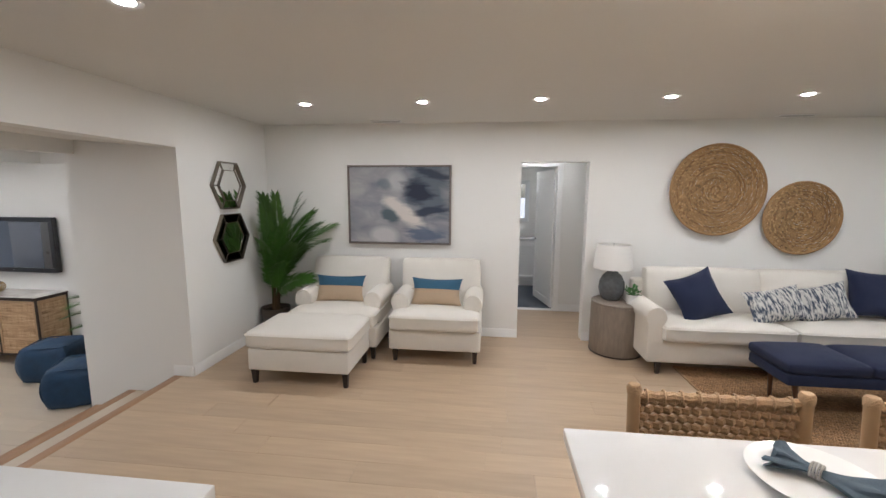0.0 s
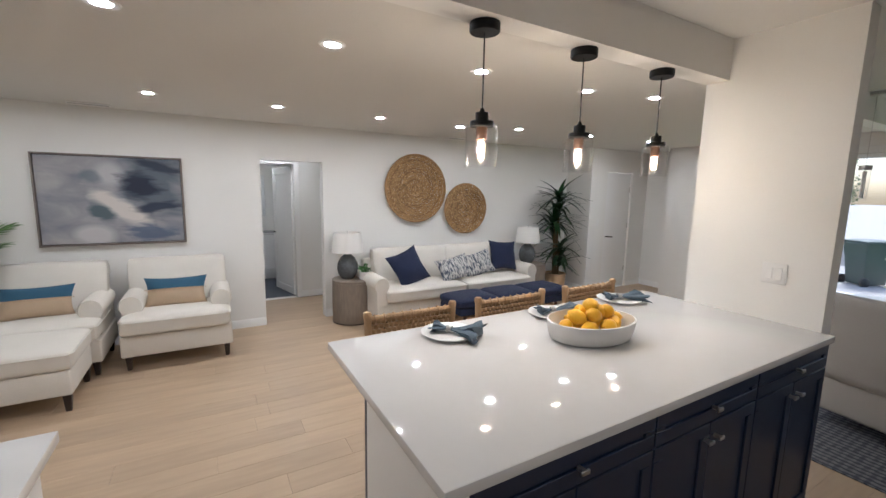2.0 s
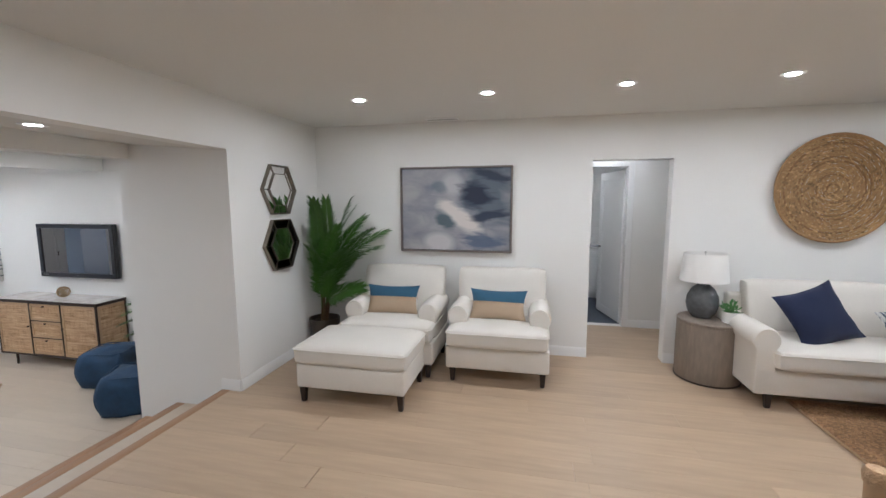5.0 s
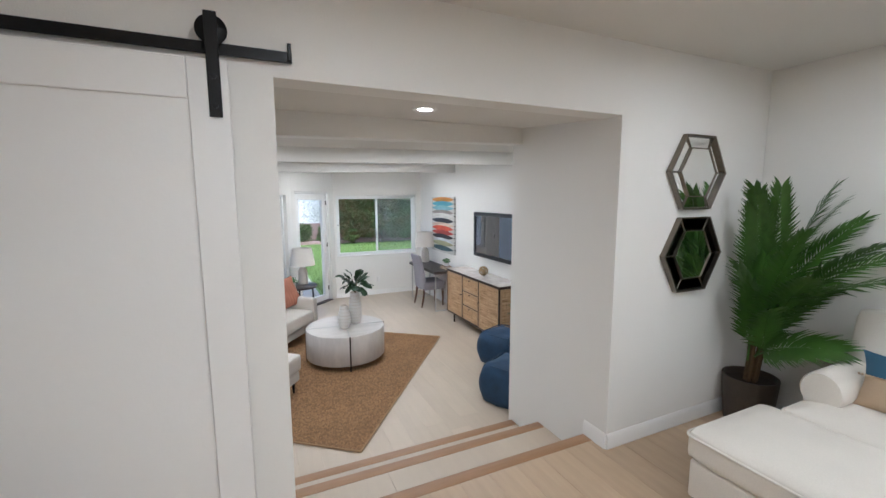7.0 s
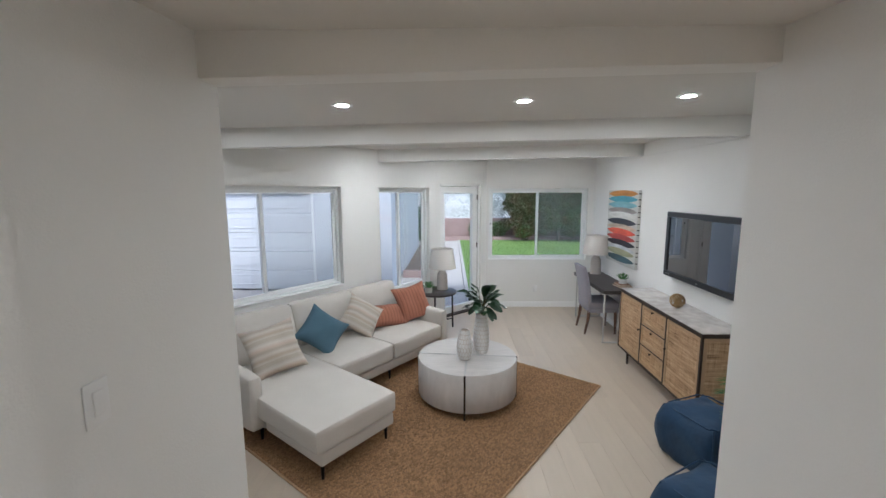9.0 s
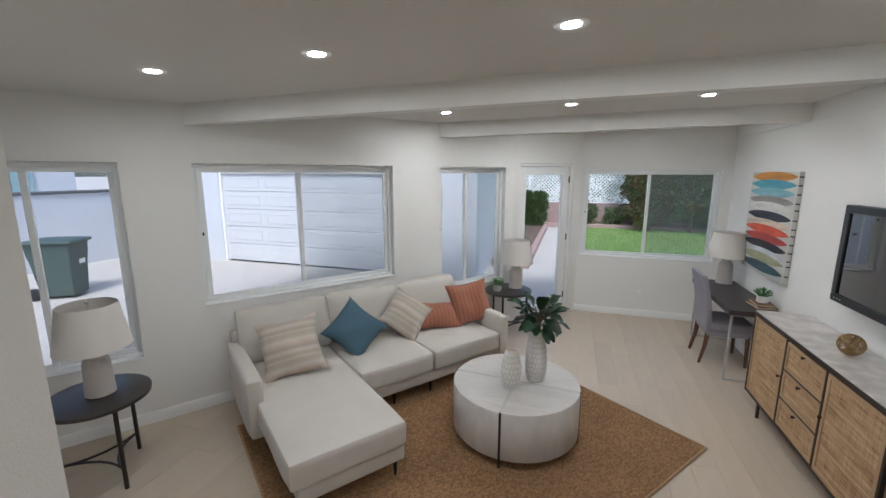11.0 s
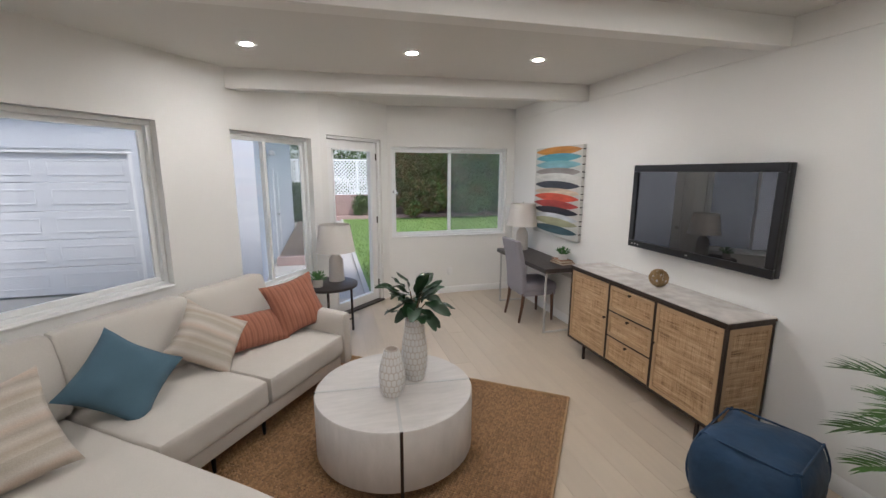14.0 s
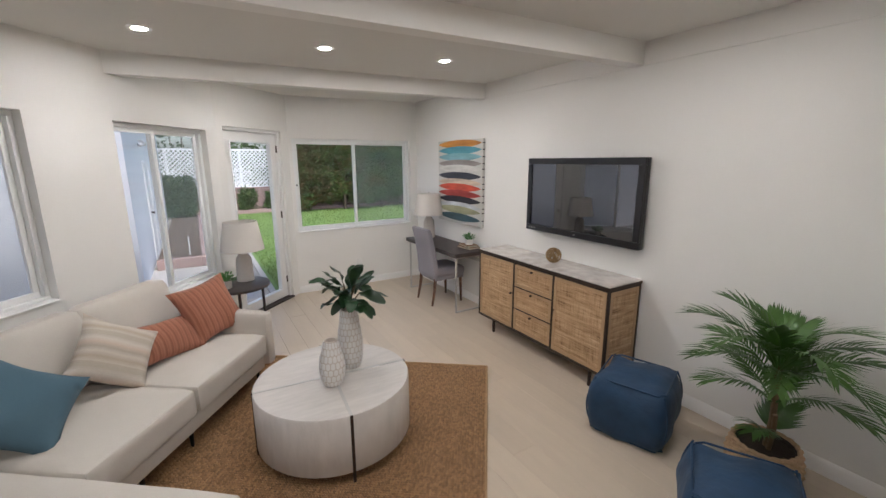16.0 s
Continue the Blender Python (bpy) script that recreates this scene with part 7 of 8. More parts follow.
# ---------- dining end beyond the pillar ----------
for nm, op in (("window_6", EW), ("window_7", DW)):
    w = op[1] - op[0]
    win = thing(nm, Matrix(((0, -1, 0, 6.45), (1, 0, 0, 4.14 - op[1]), (0, 0, 1, op[2]), (0, 0, 0, 1))), "wide street window with a white frame", "window")
    win["kind"] = "structure"
    hgt = op[3] - op[2]
    part("window_frame", ring_bm(0.001, 0.001, w - 0.001, hgt - 0.001, -0.18, -0.08, 0.05), "vinyl", win)
    pn = part("pane", box(0.05, -0.13, 0.05, w - 0.05, -0.124, hgt - 0.05), "glass", win)
    pn.visible_shadow = False
    part("casing", ring_bm(-0.08, -0.08, w + 0.08, hgt + 0.08, 0.001, 0.02, 0.08), "trim", win)
    part("window_sill", box(-0.05, -0.08, -0.012, w + 0.05, 0.06, 0.012, 0.004, 1), "trim", win)
    if nm == "window_6":
        part("meeting_rail", box(0.05, -0.16, 1.00, w - 0.05, -0.10, 1.05, 0.003, 1), "vinyl", win)
    if nm == "window_7":
        part("mullion", box(1.05, -0.17, 0.05, 1.20, -0.085, hgt - 0.05), "black_metal", win)

M["dark_rug"] = woven("dark_blue_patterned_rug", (0.03, 0.035, 0.05), (0.17, 0.165, 0.17), 40, 0.3)
dr = thing("dining_rug", pose(4.45, 0.1, 0.001), "dark blue and grey patterned rug under the dining chairs", "rug")
part("rug_field", box(-1.35, -1.6, 0, 1.35, 1.15, 0.010, 0.003, 1), "dark_rug", dr)


def slip_chair(m):
    c = thing("dining_chair", m, "taupe slipcovered dining chair with dark feet", "chair", "dining chairs")
    part("skirt", box(-0.27, -0.30, 0.10, 0.27, 0.30, 0.46, 0.03, 3), "slip_cloth", c)
    part("seat", block(0.56, 0.58, 0.08, 0.03, 0.3, 6), "slip_cloth", c, m=pose(0, -0.01, 0.45))
    bm = cushion_bm(0.58, 0.62, 0.11, 0.15, 0.04, wob=0.004)
    for v in bm.verts:
        x, y, z = v.co
        k = (y + 0.31) / 0.62
        v.co = (x, -(z - 0.05) + 0.06 * k, 0.36 + 0.66 * k)
    part("backrest", bm, "slip_cloth", c, m=pose(0, 0.28, 0))
    for sx in (-1, 1):
        for sy in (-1, 1):
            part("foot", tapered_leg(0.03, 0.045, 0.11), "dark_wood", c, m=pose(sx * 0.23, sy * 0.25, 0))
    return c


_sc = slip_chair(pose(4.02, 0.88, 0.012, 0, 0, 80))
copy_thing(_sc, pose(4.02, 0.05, 0.012, 0, 0, 90))
tb = thing("dining_table", pose(4.95, 0.45, 0.012), "plain white painted dining table on four legs", "table")
part("tabletop", box(-0.5, -0.95, 0.72, 0.5, 0.95, 0.755, 0.005, 2), "trim", tb)
for sx in (-1, 1):
    for sy in (-1, 1):
        part("leg", tapered_leg(0.05, 0.07, 0.72), "trim", tb, m=pose(sx * 0.42, sy * 0.85, 0))
fl = thing("flower_arrangement", pose(5.05, 0.85, 0.768), "white flowers with green leaves in a dark vase", "flowers")
part("vase", lathe([(0.06, 0), (0.085, 0.05), (0.09, 0.10), (0.07, 0.15), (0.075, 0.16), (0.0, 0.14)], 24), "black_plastic", fl)
M["petal"] = material("white_petal", (0.72, 0.70, 0.60), 0.7, grain=0.1, grain_scale=40)
_rf = random.Random(8)
bm = bmesh.new()
for _k in range(90):
    p = Vector((_rf.gauss(0, 0.12), _rf.gauss(0, 0.12), 0.30 + _rf.gauss(0, 0.10)))
    bmesh.ops.create_icosphere(bm, subdivisions=1, radius=0.026, matrix=Matrix.Translation(p) @ Matrix.Diagonal((1, 1, 0.6, 1)))
part("blossom", bm, "petal", fl)
bm = bmesh.new()
for _k in range(12):
    tube([(0, 0, 0.1), (_rf.gauss(0, 0.09), _rf.gauss(0, 0.09), 0.34)], 0.003, 4, bm)
part("stem", bm, "leaf", fl)
pc = thing("linear_pendant", pose(4.75, 0.95, KCEIL), "row of clear crystal cylinder pendants on a steel bar", "pendant lamp")
part("bar", box(-0.04, -0.45, -0.03, 0.04, 0.45, -0.001, 0.003, 1), "nickel", pc)
for _k in range(4):
    y = -0.36 + 0.24 * _k
    part("cord", tube([(0, y, -0.03), (0, y, -0.62)], 0.002, 5), "nickel", pc)
    part("cap", lathe([(0.0, -0.66), (0.045, -0.66), (0.045, -0.62), (0.0, -0.615)], 20), "nickel", pc, m=pose(0, y, 0))
    g = part("crystal", lathe([(0.038, -0.92), (0.040, -0.66), (0.036, -0.66), (0.034, -0.92)], 20), "clear", pc, m=pose(0, y, 0))
    g.visible_shadow = False
    part("core", lathe([(0.0, -0.90), (0.014, -0.90), (0.014, -0.67), (0.0, -0.67)], 12), "shade_white", pc, m=pose(0, y, 0))

# ---------- outdoors ----------
G = LOW - 0.135
M["concrete"] = material("pale_concrete", (0.46, 0.43, 0.39), 0.85, grain=0.08, grain_scale=25, stain=0.12, stain_scale=0.8, bump=0.15, bump_scale=60)
M["stucco"] = material("white_stucco", (0.60, 0.61, 0.63), 0.85, grain=0.04, grain_scale=40, stain=0.06, stain_scale=1.2, bump=0.5, bump_scale=45)
M["garage_paint"] = material("white_garage_door_paint", (0.62, 0.62, 0.625), 0.5, grain=0.02, grain_scale=20, stain=0.05, stain_scale=1, bump=0.05)
M["grass"] = material("lawn_grass", (0.15, 0.235, 0.055), 0.8, grain=0.4, grain_scale=30, stain=0.25, stain_scale=0.8, bump=0.8, bump_scale=60)
M["earth"] = material("garden_earth", (0.12, 0.085, 0.06), 0.95, grain=0.4, grain_scale=25, stain=0.3, stain_scale=2, bump=0.8, bump_scale=30)
M["block"] = material("pink_concrete_block", (0.35, 0.245, 0.22), 0.9, grain=0.12, grain_scale=30, stain=0.1, bump=0.4, bump_scale=70, vary=0.08)
M["mortar"] = material("pale_mortar", (0.40, 0.31, 0.28), 0.95, grain=0.1)
M["hedge_leaf"] = material("hedge_leaf", (0.075, 0.125, 0.035), 0.6, grain=0.35, grain_scale=1.5, stain=0.4, stain_scale=0.8)
M["red_leaf"] = material("bronze_tinged_leaf", (0.15, 0.085, 0.035), 0.6, grain=0.5, grain_scale=2.0, stain=0.4, stain_scale=0.9)
M["bright_leaf"] = material("bright_leaf", (0.085, 0.15, 0.03), 0.6, grain=0.35, grain_scale=1.5, stain=0.3, stain_scale=0.8)
M["bark"] = material("grey_bark", (0.11, 0.08, 0.055), 0.9, grain=0.3, grain_scale=20, bump=0.5)
M["bin_green"] = material("green_grey_bin_plastic", (0.055, 0.085, 0.075), 0.5, grain=0.06, stain=0.1, stain_scale=3)
M["terracotta"] = material("terracotta_clay", (0.42, 0.16, 0.085), 0.8, grain=0.12, stain=0.15)
M["asphalt"] = material("grey_asphalt", (0.12, 0.12, 0.12), 0.9, grain=0.2, grain_scale=40, stain=0.15, bump=0.3)
M["teal_paint"] = material("pale_teal_paint", (0.30, 0.42, 0.42), 0.8, grain=0.05, stain=0.1)

structure("ground", box(-220, -220, G - 0.6, 220, 220, G - 0.02), "concrete", "pale concrete yard and ground", "ground")
structure("lawn", box(-21.3, 3.25, G - 0.02, XF - 0.5, 14.0, G + 0.02), "grass", "bright green mown lawn", "lawn")
structure("lawn_edging", box(-21.3, 3.15, G - 0.02, XF - 0.6, 3.245, G + 0.035, 0.01, 1), "concrete", "pale concrete lawn edging", "edging")

# lawn blades
_rg = random.Random(31)
bm = bmesh.new()
for _k in range(26000):
    x = -10.3 - 10.8 * _rg.random() ** 1.3
    y = 3.3 + _rg.random() * min(9.0, 2.5 + (-10 - x) * 0.9)
    a = _rg.uniform(0, 6.28)
    h_, w_ = _rg.uniform(0.03, 0.06), 0.010
    u = Vector((math.cos(a), math.sin(a), 0)) * w_
    b = Vector((x, y, G + 0.018))
    bm.faces.new((bm.verts.new(b - u), bm.verts.new(b + u), bm.verts.new(b + Vector((_rg.uniform(-0.02, 0.02), _rg.uniform(-0.02, 0.02), h_)))))
tagged(mesh_object("grass", bm, "grass"), "short green grass blades of the lawn", "grass", kind="stuff")


def garage():
    """White stucco garage with a sectional door facing the house."""
    g = thing("garage", pose(0, 0, 0), "white stucco garage with a panelled sectional door", "garage")
    xf, y0, y1, zt = -11.40, -6.0, 1.50, 2.45
    dy0, dy1, dz = -5.15, -0.25, 1.62
    bm = wall_bm((xf, y1), (xf, y0), G - 0.1, zt, 0.2, [(y1 - dy1, y1 - dy0, G - 0.2, dz)])
    part("front_wall", bm, "stucco", g)
    part("side_wall", wall_bm((-19.0, y1), (xf - 0.2, y1), G - 0.1, zt, 0.2), "stucco", g)
    part("side_wall", wall_bm((xf - 0.2, y0), (-19.0, y0), G - 0.1, zt, 0.2), "stucco", g)
    roof = part("roof", box(-19.3, y0 - 0.3, zt, xf + 0.35, y1 + 0.3, zt + 0.18, 0.02, 1), "stucco", g)
    part("fascia", box(xf + 0.351, y0 - 0.3, zt - 0.02, xf + 0.375, y1 + 0.3, zt + 0.16), "trim", roof)
    part("door_trim", ring_bm(-dy1 - 0.0, G - 0.2, -dy0, dz, -0.02, 0.10, 0.06), "trim", g, m=Matrix(((0, 1, 0, xf - 0.12), (-1, 0, 0, 0), (0, 0, 1, 0), (0, 0, 0, 1))))
    n, z0 = 5, G + 0.02
    hh = (dz - 0.06 - z0) / n
    for k in range(n):
        sec = part("door_section", box(xf - 0.125, dy0 + 0.06, z0 + hh * k + 0.004, xf - 0.085, dy1 - 0.06, z0 + hh * (k + 1) - 0.004, 0.006, 1), "garage_paint", g)
        m_ = 4
        ww = (dy1 - dy0 - 0.12) / m_
        for j in range(m_):
            ya = dy0 + 0.06 + ww * j + 0.09
            yb = ya + ww - 0.18
            bm = ring_bm(ya, z0 + hh * k + 0.10, yb, z0 + hh * (k + 1) - 0.10, -0.012, 0.0, 0.028, bevel=0.005)
            add_box(bm, ya + 0.028, -0.006, z0 + hh * k + 0.128, yb - 0.028, 0.0, z0 + hh * (k + 1) - 0.128)
            part("raised_panel", bm, "garage_paint", sec, m=Matrix(((0, -1, 0, xf - 0.086), (1, 0, 0, 0), (0, 0, 1, 0), (0, 0, 0, 1))))
    part("door_handle", lathe([(0.0, 0), (0.03, 0.0), (0.03, 0.01), (0.012, 0.02), (0.02, 0.05), (0.0, 0.05)], 12), "nickel", g, m=pose(xf - 0.085, -2.55, 0.42, 0, 90, 0))
    sd = part("side_door", ring_bm(-14.6, G, -13.7, 1.35, 0.001, 0.03, 0.09), "garage_paint", g, m=pose(0, y1, 0))
    part("door_panel", box(-14.52, 0.002, G + 0.08, -13.78, 0.016, 1.27), "garage_paint", sd)
    part("door_knob", lathe([(0.0, 0), (0.025, 0.0), (0.012, 0.02), (0.03, 0.05), (0.0, 0.06)], 12), "brown_metal", sd, m=pose(-13.82, 0.03, 0.34, -90, 0, 0))
    lp = part("wall_lamp", lathe([(0.0, -0.02), (0.06, -0.02), (0.06, 0.0), (0.0, 0.0)], 16), "nickel", g, m=pose(-13.0, y1, 1.62, -90, 0, 0))
    for sx in (-1, 1):
        part("lamp_head", lathe([(0.02, 0), (0.06, 0.10), (0.05, 0.10), (0.0, 0.02)], 14), "nickel", lp, m=pose(sx * 0.08, 0, 0.06, 30, sx * 55, 0))


garage()

# block wall and lattice along the end of the garden
bw = thing("garden_wall", pose(-21.8, 0, G), "pink concrete block garden wall topped by white lattice", "garden wall")
part("core", box(-0.095, -0.5, 0.0, 0.0, 16.0, 0.955), "mortar", bw)
_bb = box(0, 0.005, 0.005, 0.012, 0.395, 0.19)
bmesh.ops.recalc_face_normals(_bb, faces=_bb.faces)
_bme = bpy.data.meshes.new("block")
_bb.to_mesh(_bme)
_bb.free()
_bme.materials.append(M["block"])
for row in range(5):
    for k in range(40):
        y = -0.4 + 0.40 * k + (0.2 if row % 2 else 0)
        o = new("block", _bme)
        o.parent = bw
        o.location = (0.0, y, row * 0.19)
part("cap", box(-0.11, -0.5, 0.957, 0.025, 16.0, 1.0, 0.006, 1), "block", bw)
lat = thing("lattice_fence", pose(-21.85, 0, G + 1.0), "white diagonal lattice panels on the garden wall", "fence")
_ls = box(-0.006, -0.020, -1.02, 0.006, 0.020, 1.02)
_lme = bpy.data.meshes.new("slat")
_ls.to_mesh(_lme)
_ls.free()
_lme.materials.append(M["vinyl"])
for s in (-1, 1):
    for k in range(44):
        o = new("slat", _lme)
        o.parent = lat
        o.matrix_local = pose(0.007 * s, -0.6 + 0.145 * k + 0.3, 0.72, 45 * s, 0, 0)
part("rail", box(-0.02, -0.9, 1.40, 0.02, 6.4, 1.47), "vinyl", lat)
part("rail", box(-0.02, -0.9, -0.03, 0.02, 6.4, 0.03), "vinyl", lat)
for k in range(4):
    part("post", box(-0.03, -0.9 + 2.4 * k, 0.031, 0.03, -0.82 + 2.4 * k, 1.399), "vinyl", lat)
structure("wall_planter_kerb", box(-21.3, 2.3, G - 0.02, -21.12, 14.0, G + 0.16, 0.01, 1), "block", "pink block kerb along the lawn", "kerb")
structure("wall_planter_earth", box(-21.79, 1.6, G - 0.02, -21.31, 14.0, G + 0.11), "earth", "dark garden earth", "earth")

pb = thing("planter_bed", pose(0, 0, G), "raised garden bed of bare earth inside a pink block kerb", "planter")
part("earth", box(-20.4, 1.56, -0.02, -13.05, 2.30, 0.10), "earth", pb)
part("kerb", box(-20.4, 2.301, -0.02, -12.9, 2.46, 0.17, 0.01, 1), "block", pb)
part("kerb", box(-13.04, 1.56, -0.02, -12.9, 2.30, 0.17, 0.01, 1), "block", pb)
part("tap_pipe", tube([(-13.6, 2.1, 0.1), (-13.6, 2.1, 0.42), (-13.75, 2.1, 0.45)], 0.012, 6), "vinyl", pb)


def shrub(name, m, size, n, mats, label, leaf=0.09, seed=1, trunk=True, category="hedge"):
    """Trunk and limbs with crowns of many small leaves in uneven clumps."""
    s = thing(name, m, label, category, "garden greenery")
    rnd = random.Random(seed)
    sx, sy, sz = size
    if trunk:
        part("trunk", tube([(0, 0, -0.02), (0.03, 0.02, sz * 0.35), (-0.02, 0.05, sz * 0.7)], 0.05, 8, None, [0.07, 0.05, 0.02]), "bark", s)
        for k in range(4):
            a = rnd.uniform(0, 6.28)
            part("limb", tube([(0, 0, sz * 0.25), (0.25 * sx * math.cos(a), 0.25 * sy * math.sin(a), sz * 0.5), (0.4 * sx * math.cos(a), 0.4 * sy * math.sin(a), sz * 0.7)], 0.02, 6, None, [0.03, 0.02, 0.008]), "bark", s)
    clumps = [(Vector((rnd.uniform(-0.5, 0.5) * sx, rnd.uniform(-0.5, 0.5) * sy, sz * (0.12 + 0.85 * rnd.random()))), rnd.uniform(0.16, 0.34) * min(sx, sy, sz)) for _ in range(40 if n < 10000 else 110)]
    for mi, mat in enumerate(mats):
        verts, faces = [], []
        for k in range(n // len(mats)):
            c, r = clumps[rnd.randrange(len(clumps))]
            d = Vector((rnd.gauss(0, 1), rnd.gauss(0, 1), rnd.gauss(0, 1))).normalized()
            p = c + d * r * rnd.uniform(0.6, 1.05)
            if p.z < 0.02:
                continue
            u = Vector((rnd.gauss(0, 1), rnd.gauss(0, 1), rnd.gauss(0, 0.6))).normalized() * leaf * rnd.uniform(0.6, 1.2)
            v = u.orthogonal().normalized() * leaf * 0.34
            i = len(verts)
            verts += [p, p + u * 0.5 + v, p + u, p + u * 0.5 - v]
            faces.append((i, i + 1, i + 2, i + 3))
        me = bpy.data.meshes.new("crown")
        me.from_pydata([tuple(q) for q in verts], [], faces)
        me.materials.append(M[mat])
        o = new("crown", me)
        o.parent = s


for k, (x, y, sx, sy, sz, mats) in enumerate((
        (-20.9, 6.3, 1.0, 1.9, 3.6, ("red_leaf", "hedge_leaf")), (-20.7, 7.7, 1.2, 2.2, 3.9, ("hedge_leaf", "bright_leaf", "red_leaf")), (-20.6, 9.3, 1.2, 2.3, 4.0, ("hedge_leaf", "bright_leaf")),
        (-20.7, 11.0, 1.2, 2.3, 4.0, ("hedge_leaf", "hedge_leaf", "bright_leaf")), (-20.7, 12.8, 1.2, 2.3, 3.8, ("hedge_leaf",)), (-21.2, 1.7, 0.7, 1.0, 1.4, ("hedge_leaf", "hedge_leaf", "bright_leaf")), (-19.2, 14.3, 2.4, 1.2, 2.8, ("hedge_leaf",)),
        (-20.4, -0.6, 1.4, 1.6, 2.6, ("hedge_leaf", "bright_leaf")))):
    shrub("hedge_bush", pose(x, y, G), (sx, sy, sz), 24000, mats, "tall dense dark green garden hedge bush", 0.115, 40 + k)
for k, (x, y, sz) in enumerate(((-21.35, 4.05, 0.85), (-21.4, 5.0, 0.75))):
    shrub("garden_shrub", pose(x, y, G + 0.10), (0.5, 0.6, sz), 900, ("hedge_leaf", "bright_leaf"), "small leafy shrub in front of the block wall", 0.10, 70 + k, category="shrub")
for k, (x, y, sx, sz) in enumerate(((-27, 2.0, 5, 5.0), (-28, 7.5, 5, 5.6), (-27, 13.0, 5, 5.2), (-26, -4.0, 5, 5.0))):
    shrub("background_tree", pose(x, y, G), (3.0, sx, sz), 5000, ("hedge_leaf", "bright_leaf"), "leafy tree standing behind the garden wall", 0.20, 80 + k, category="tree")


def wheelie_bin(m, label):
    b = thing("wheeled_bin", m, label, "bin", "wheeled bins")
    bm = bmesh.new()
    rows = [[bm.verts.new((x * s, y * s + 0.03 * (z / 1.0), z)) for x, y in ((-0.27, -0.32), (0.27, -0.32), (0.27, 0.32), (-0.27, 0.32))] for z, s in ((0.05, 0.80), (0.70, 0.97), (0.78, 1.02), (0.98, 1.06), (1.0, 1.10))]
    bm.faces.new(rows[0][::-1]), bm.faces.new(rows[-1])
    for a, c in zip(rows, rows[1:]):
        for k in range(4):
            bm.faces.new((a[k], a[(k + 1) % 4], c[(k + 1) % 4], c[k]))
    bmesh.ops.bevel(bm, geom=list(bm.edges), offset=0.012, segments=2, affect="EDGES")
    part("body", bm, "bin_green", b)
    lid = cushion_bm(0.66, 0.78, 0.07, 0.7, 0.025)
    part("lid", lid, "bin_green", b, m=pose(0, 0.02, 1.0))
    part("lid_handle", tube([(-0.2, 0.42, 1.03), (-0.2, 0.47, 1.0), (0.2, 0.47, 1.0), (0.2, 0.42, 1.03)], 0.014, 7), "bin_green", b)
    part("label", box(-0.08, -0.338, 0.62, 0.08, -0.33, 0.70), "plastic_white", b, "white printed label plate")
    for s in (-1, 1):
        w = lathe([(0.0, -0.03), (0.10, -0.03), (0.115, -0.02), (0.115, 0.02), (0.10, 0.03), (0.0, 0.03)], 20)
        part("wheel", w, "black_plastic", b, m=pose(s * 0.28, 0.30, 0.115, 0, 90, 0))
    return b


_wb = wheelie_bin(pose(-8.05, -5.5, G - 0.02, 0, 0, -150), "grey green wheeled refuse bin with a closed lid")
copy_thing(_wb, pose(-10.0, -5.8, G - 0.02, 0, 0, -165))
copy_thing(_wb, pose(13.0, 3.2, -0.3, 0, 0, 60))
tp = tagged(mesh_object("flower_pot", lathe([(0.11, 0), (0.16, 0.22), (0.18, 0.22), (0.18, 0.28), (0.165, 0.28), (0.15, 0.2), (0, 0.2)], 24), "terracotta"), "terracotta flower pot standing by the yard wall", "flower pot")
tp.matrix_world = pose(-10.9, -6.35, G - 0.02)

yw = thing("yard_wall", pose(0, -8.2, G - 0.02), "pale blue-white stucco yard wall with a dark cap", "yard wall")
part("wall", box(-16, -0.2, 0, 2.0, 0.0, 1.75), "stucco", yw)
part("cap", box(-16, -0.24, 1.751, 2.0, 0.04, 1.82, 0.01, 1), "asphalt", yw)
nh = thing("neighbour_house", pose(-7, -13.0, G), "neighbouring stucco house with pale teal shutters", "house")
part("wall", box(-6, -4, 0, 8, 0, 4.6), "stucco", nh)
part("roof", box(-6.4, -4.4, 4.6, 8.4, 0.4, 4.9, 0.05, 1), "asphalt", nh)
for x in (-3.5, 0.5, 4.0):
    wn = part("window", ring_bm(x - 0.7, 1.4, x + 0.7, 3.0, 0.001, 0.06, 0.08), "vinyl", nh)
    part("pane", box(x - 0.62, 0.002, 1.48, x + 0.62, 0.02, 2.92), "tv_screen", wn)
    part("shutter", box(x - 1.3, 0.001, 1.35, x - 0.75, 0.05, 3.05), "teal_paint", nh)

# street side
structure("street_lawn", box(7.6, -12, -0.34, 16.0, 14, -0.28), "grass", "front lawn by the street", "lawn")
structure("driveway", box(9.6, 1.9, -0.30, 16.0, 5.0, -0.27), "concrete", "pale concrete driveway", "driveway")
structure("road", box(16.0, -30, -0.38, 24.0, 30, -0.32), "asphalt", "grey asphalt street", "road")
structure("ground_street", box(6.80, -40, -0.66, 60, 40, -0.345), "concrete", "pavement along the street", "pavement")
for k, (x, y) in enumerate(((14.5, 7.5), (27.0, 4.0), (27.0, 9.0), (26.0, -1.0))):
    shrub("street_tree", pose(x, y, -0.3), (2.2, 2.4, 3.8 if x < 20 else 5.0), 3500, ("bright_leaf", "hedge_leaf"), "leafy green tree along the street", 0.15, 90 + k, category="tree")

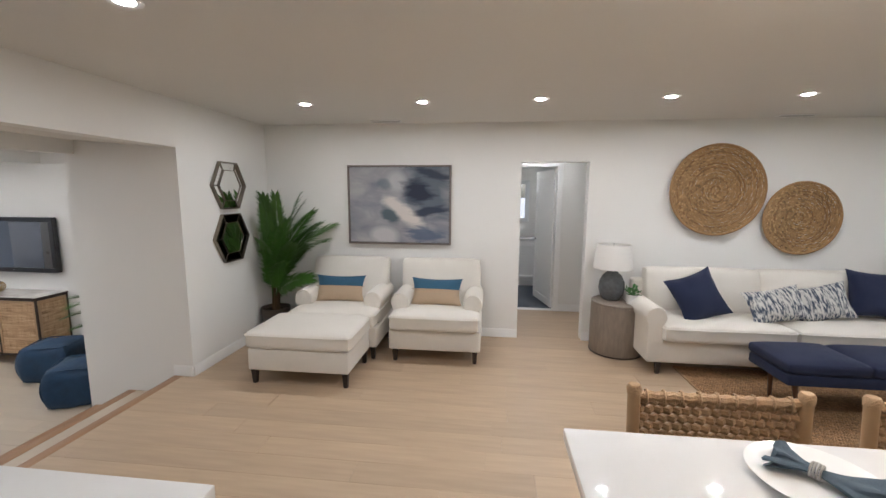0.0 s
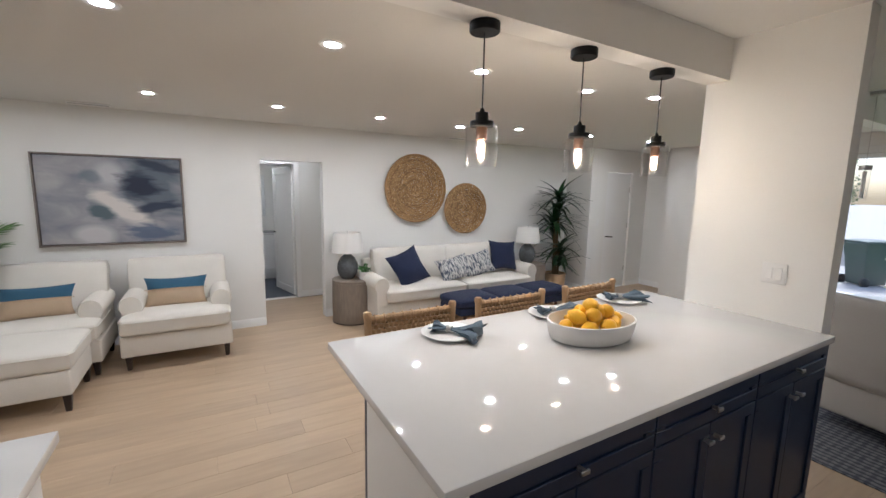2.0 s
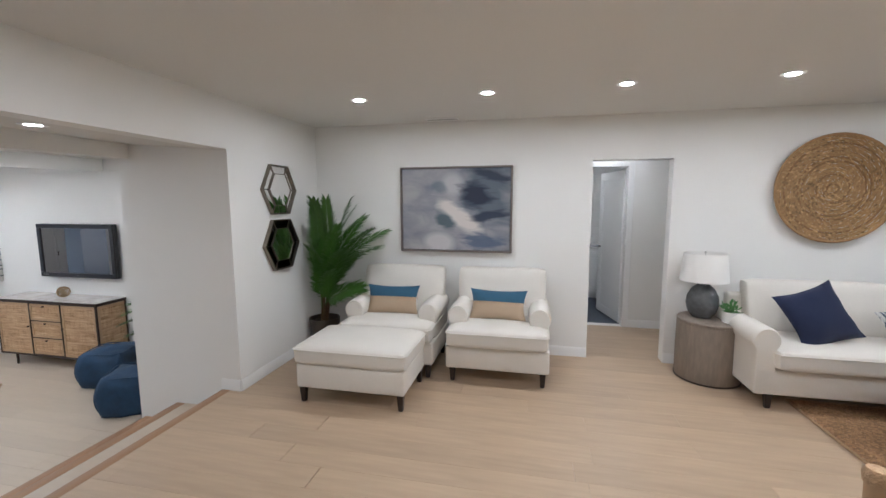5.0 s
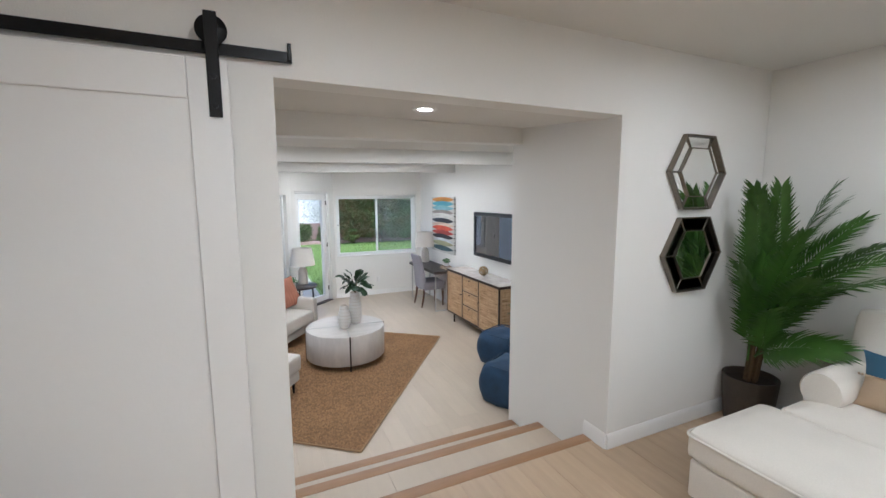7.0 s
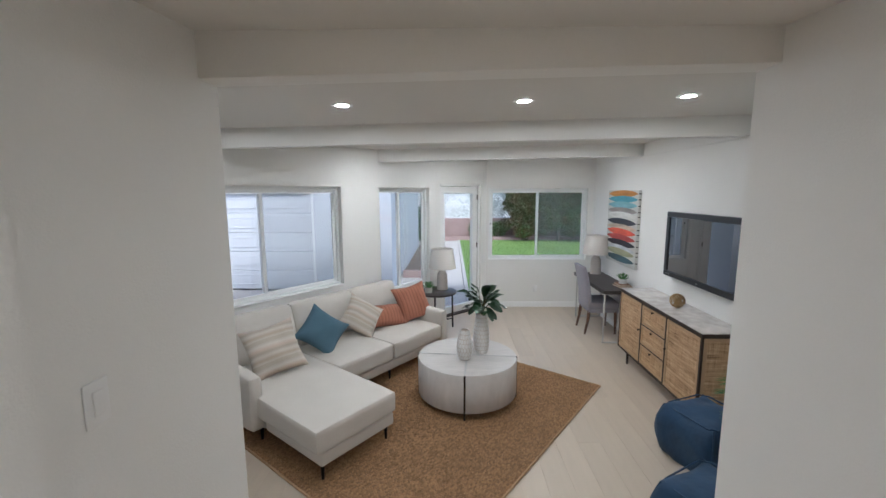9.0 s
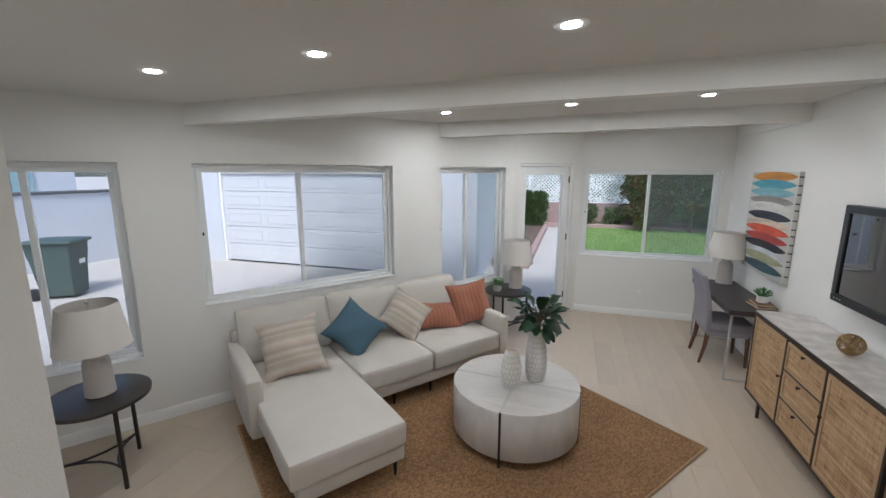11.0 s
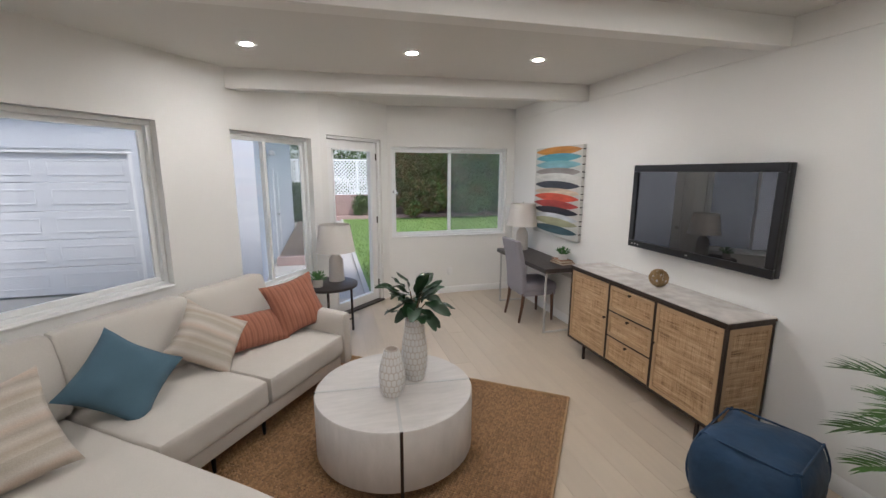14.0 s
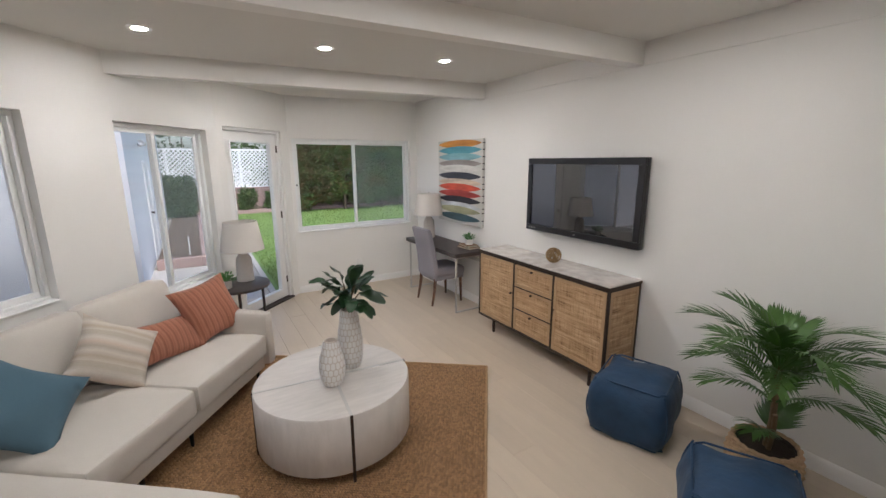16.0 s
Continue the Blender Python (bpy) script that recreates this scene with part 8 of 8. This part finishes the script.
# ---------- floor planks ----------
def plank_mesh(name, length, width, h, mat):
    b2 = box(0, 0, 0, length - 0.0010, width - 0.0010, h)
    bmesh.ops.bevel(b2, geom=[e for e in b2.edges if all(v.co.z > h * 0.5 for v in e.verts)], offset=0.0007, segments=1, affect="EDGES")
    me = bpy.data.meshes.new(name)
    b2.to_mesh(me)
    b2.free()
    me.materials.append(M[mat])
    return me


def lay(floor, x0, x1, y0, y1, z, width, lengths, mat, inside, seed, budget=290):
    """Rows of boards along x; those that the plan keeps become parts of the floor."""
    rnd = random.Random(seed)
    meshes = {}
    rest = bmesh.new()
    rows = int(math.ceil((y1 - y0) / width))
    count = 0
    for r in range(rows):
        y = y0 + r * width
        x = x0 - rnd.uniform(0, 1.2)
        while x < x1:
            ln = rnd.choice(lengths)
            xa, xb = max(x, x0), min(x + ln, x1)
            x += ln
            wd = min(width, y1 - y)
            if xb - xa < 0.03 or not inside((xa + xb) / 2, y + wd / 2):
                continue
            if count < budget:
                key = (round(xb - xa, 2), round(wd, 3))
                if key not in meshes:
                    meshes[key] = plank_mesh("plank", key[0], key[1], 0.011, mat)
                o = new("plank", meshes[key])
                o.parent = floor
                o.location = (xa, y, z - 0.0112)
                count += 1
            else:
                add_box(rest, xa, y, z - 0.0112, xb - 0.001, y + wd - 0.001, z - 0.0002)
    if rest.verts:
        tagged(part("plank_rest", rest, mat, floor), kind="stuff")
    else:
        rest.free()


_fl = bpy.data.objects["floor_living"]
lay(_fl, XL - 0.12, 5.2, 1.45, YB + 0.13, 0.0, 0.19, (1.1, 1.5, 1.9, 2.2), "plank", lambda x, y: True, 5)
lay(_fl, 5.2, 7.05, -3.2, YB + 0.1, 0.0, 0.19, (1.5, 1.9), "plank", lambda x, y: True, 6, 0)
lay(_fl, XL - 0.02, 5.2, -3.2, 1.45, 0.0, 0.19, (1.5, 1.9, 2.2), "plank", lambda x, y: True, 7, 0)
lay(_fl, -1.2, 2.6, YB + 0.13, 6.70, 0.0, 0.19, (1.1, 1.5), "plank", lambda x, y: True, 8, 0)
_ff = bpy.data.objects["floor_family"]
lay(_ff, XF - 0.1, XP + 0.29, -1.6, YB + 0.1, LOW, 0.19, (1.1, 1.5, 1.9, 2.2), "plank_pale", lambda x, y: y > diag_y(x + 1.1) - 0.1, 9)
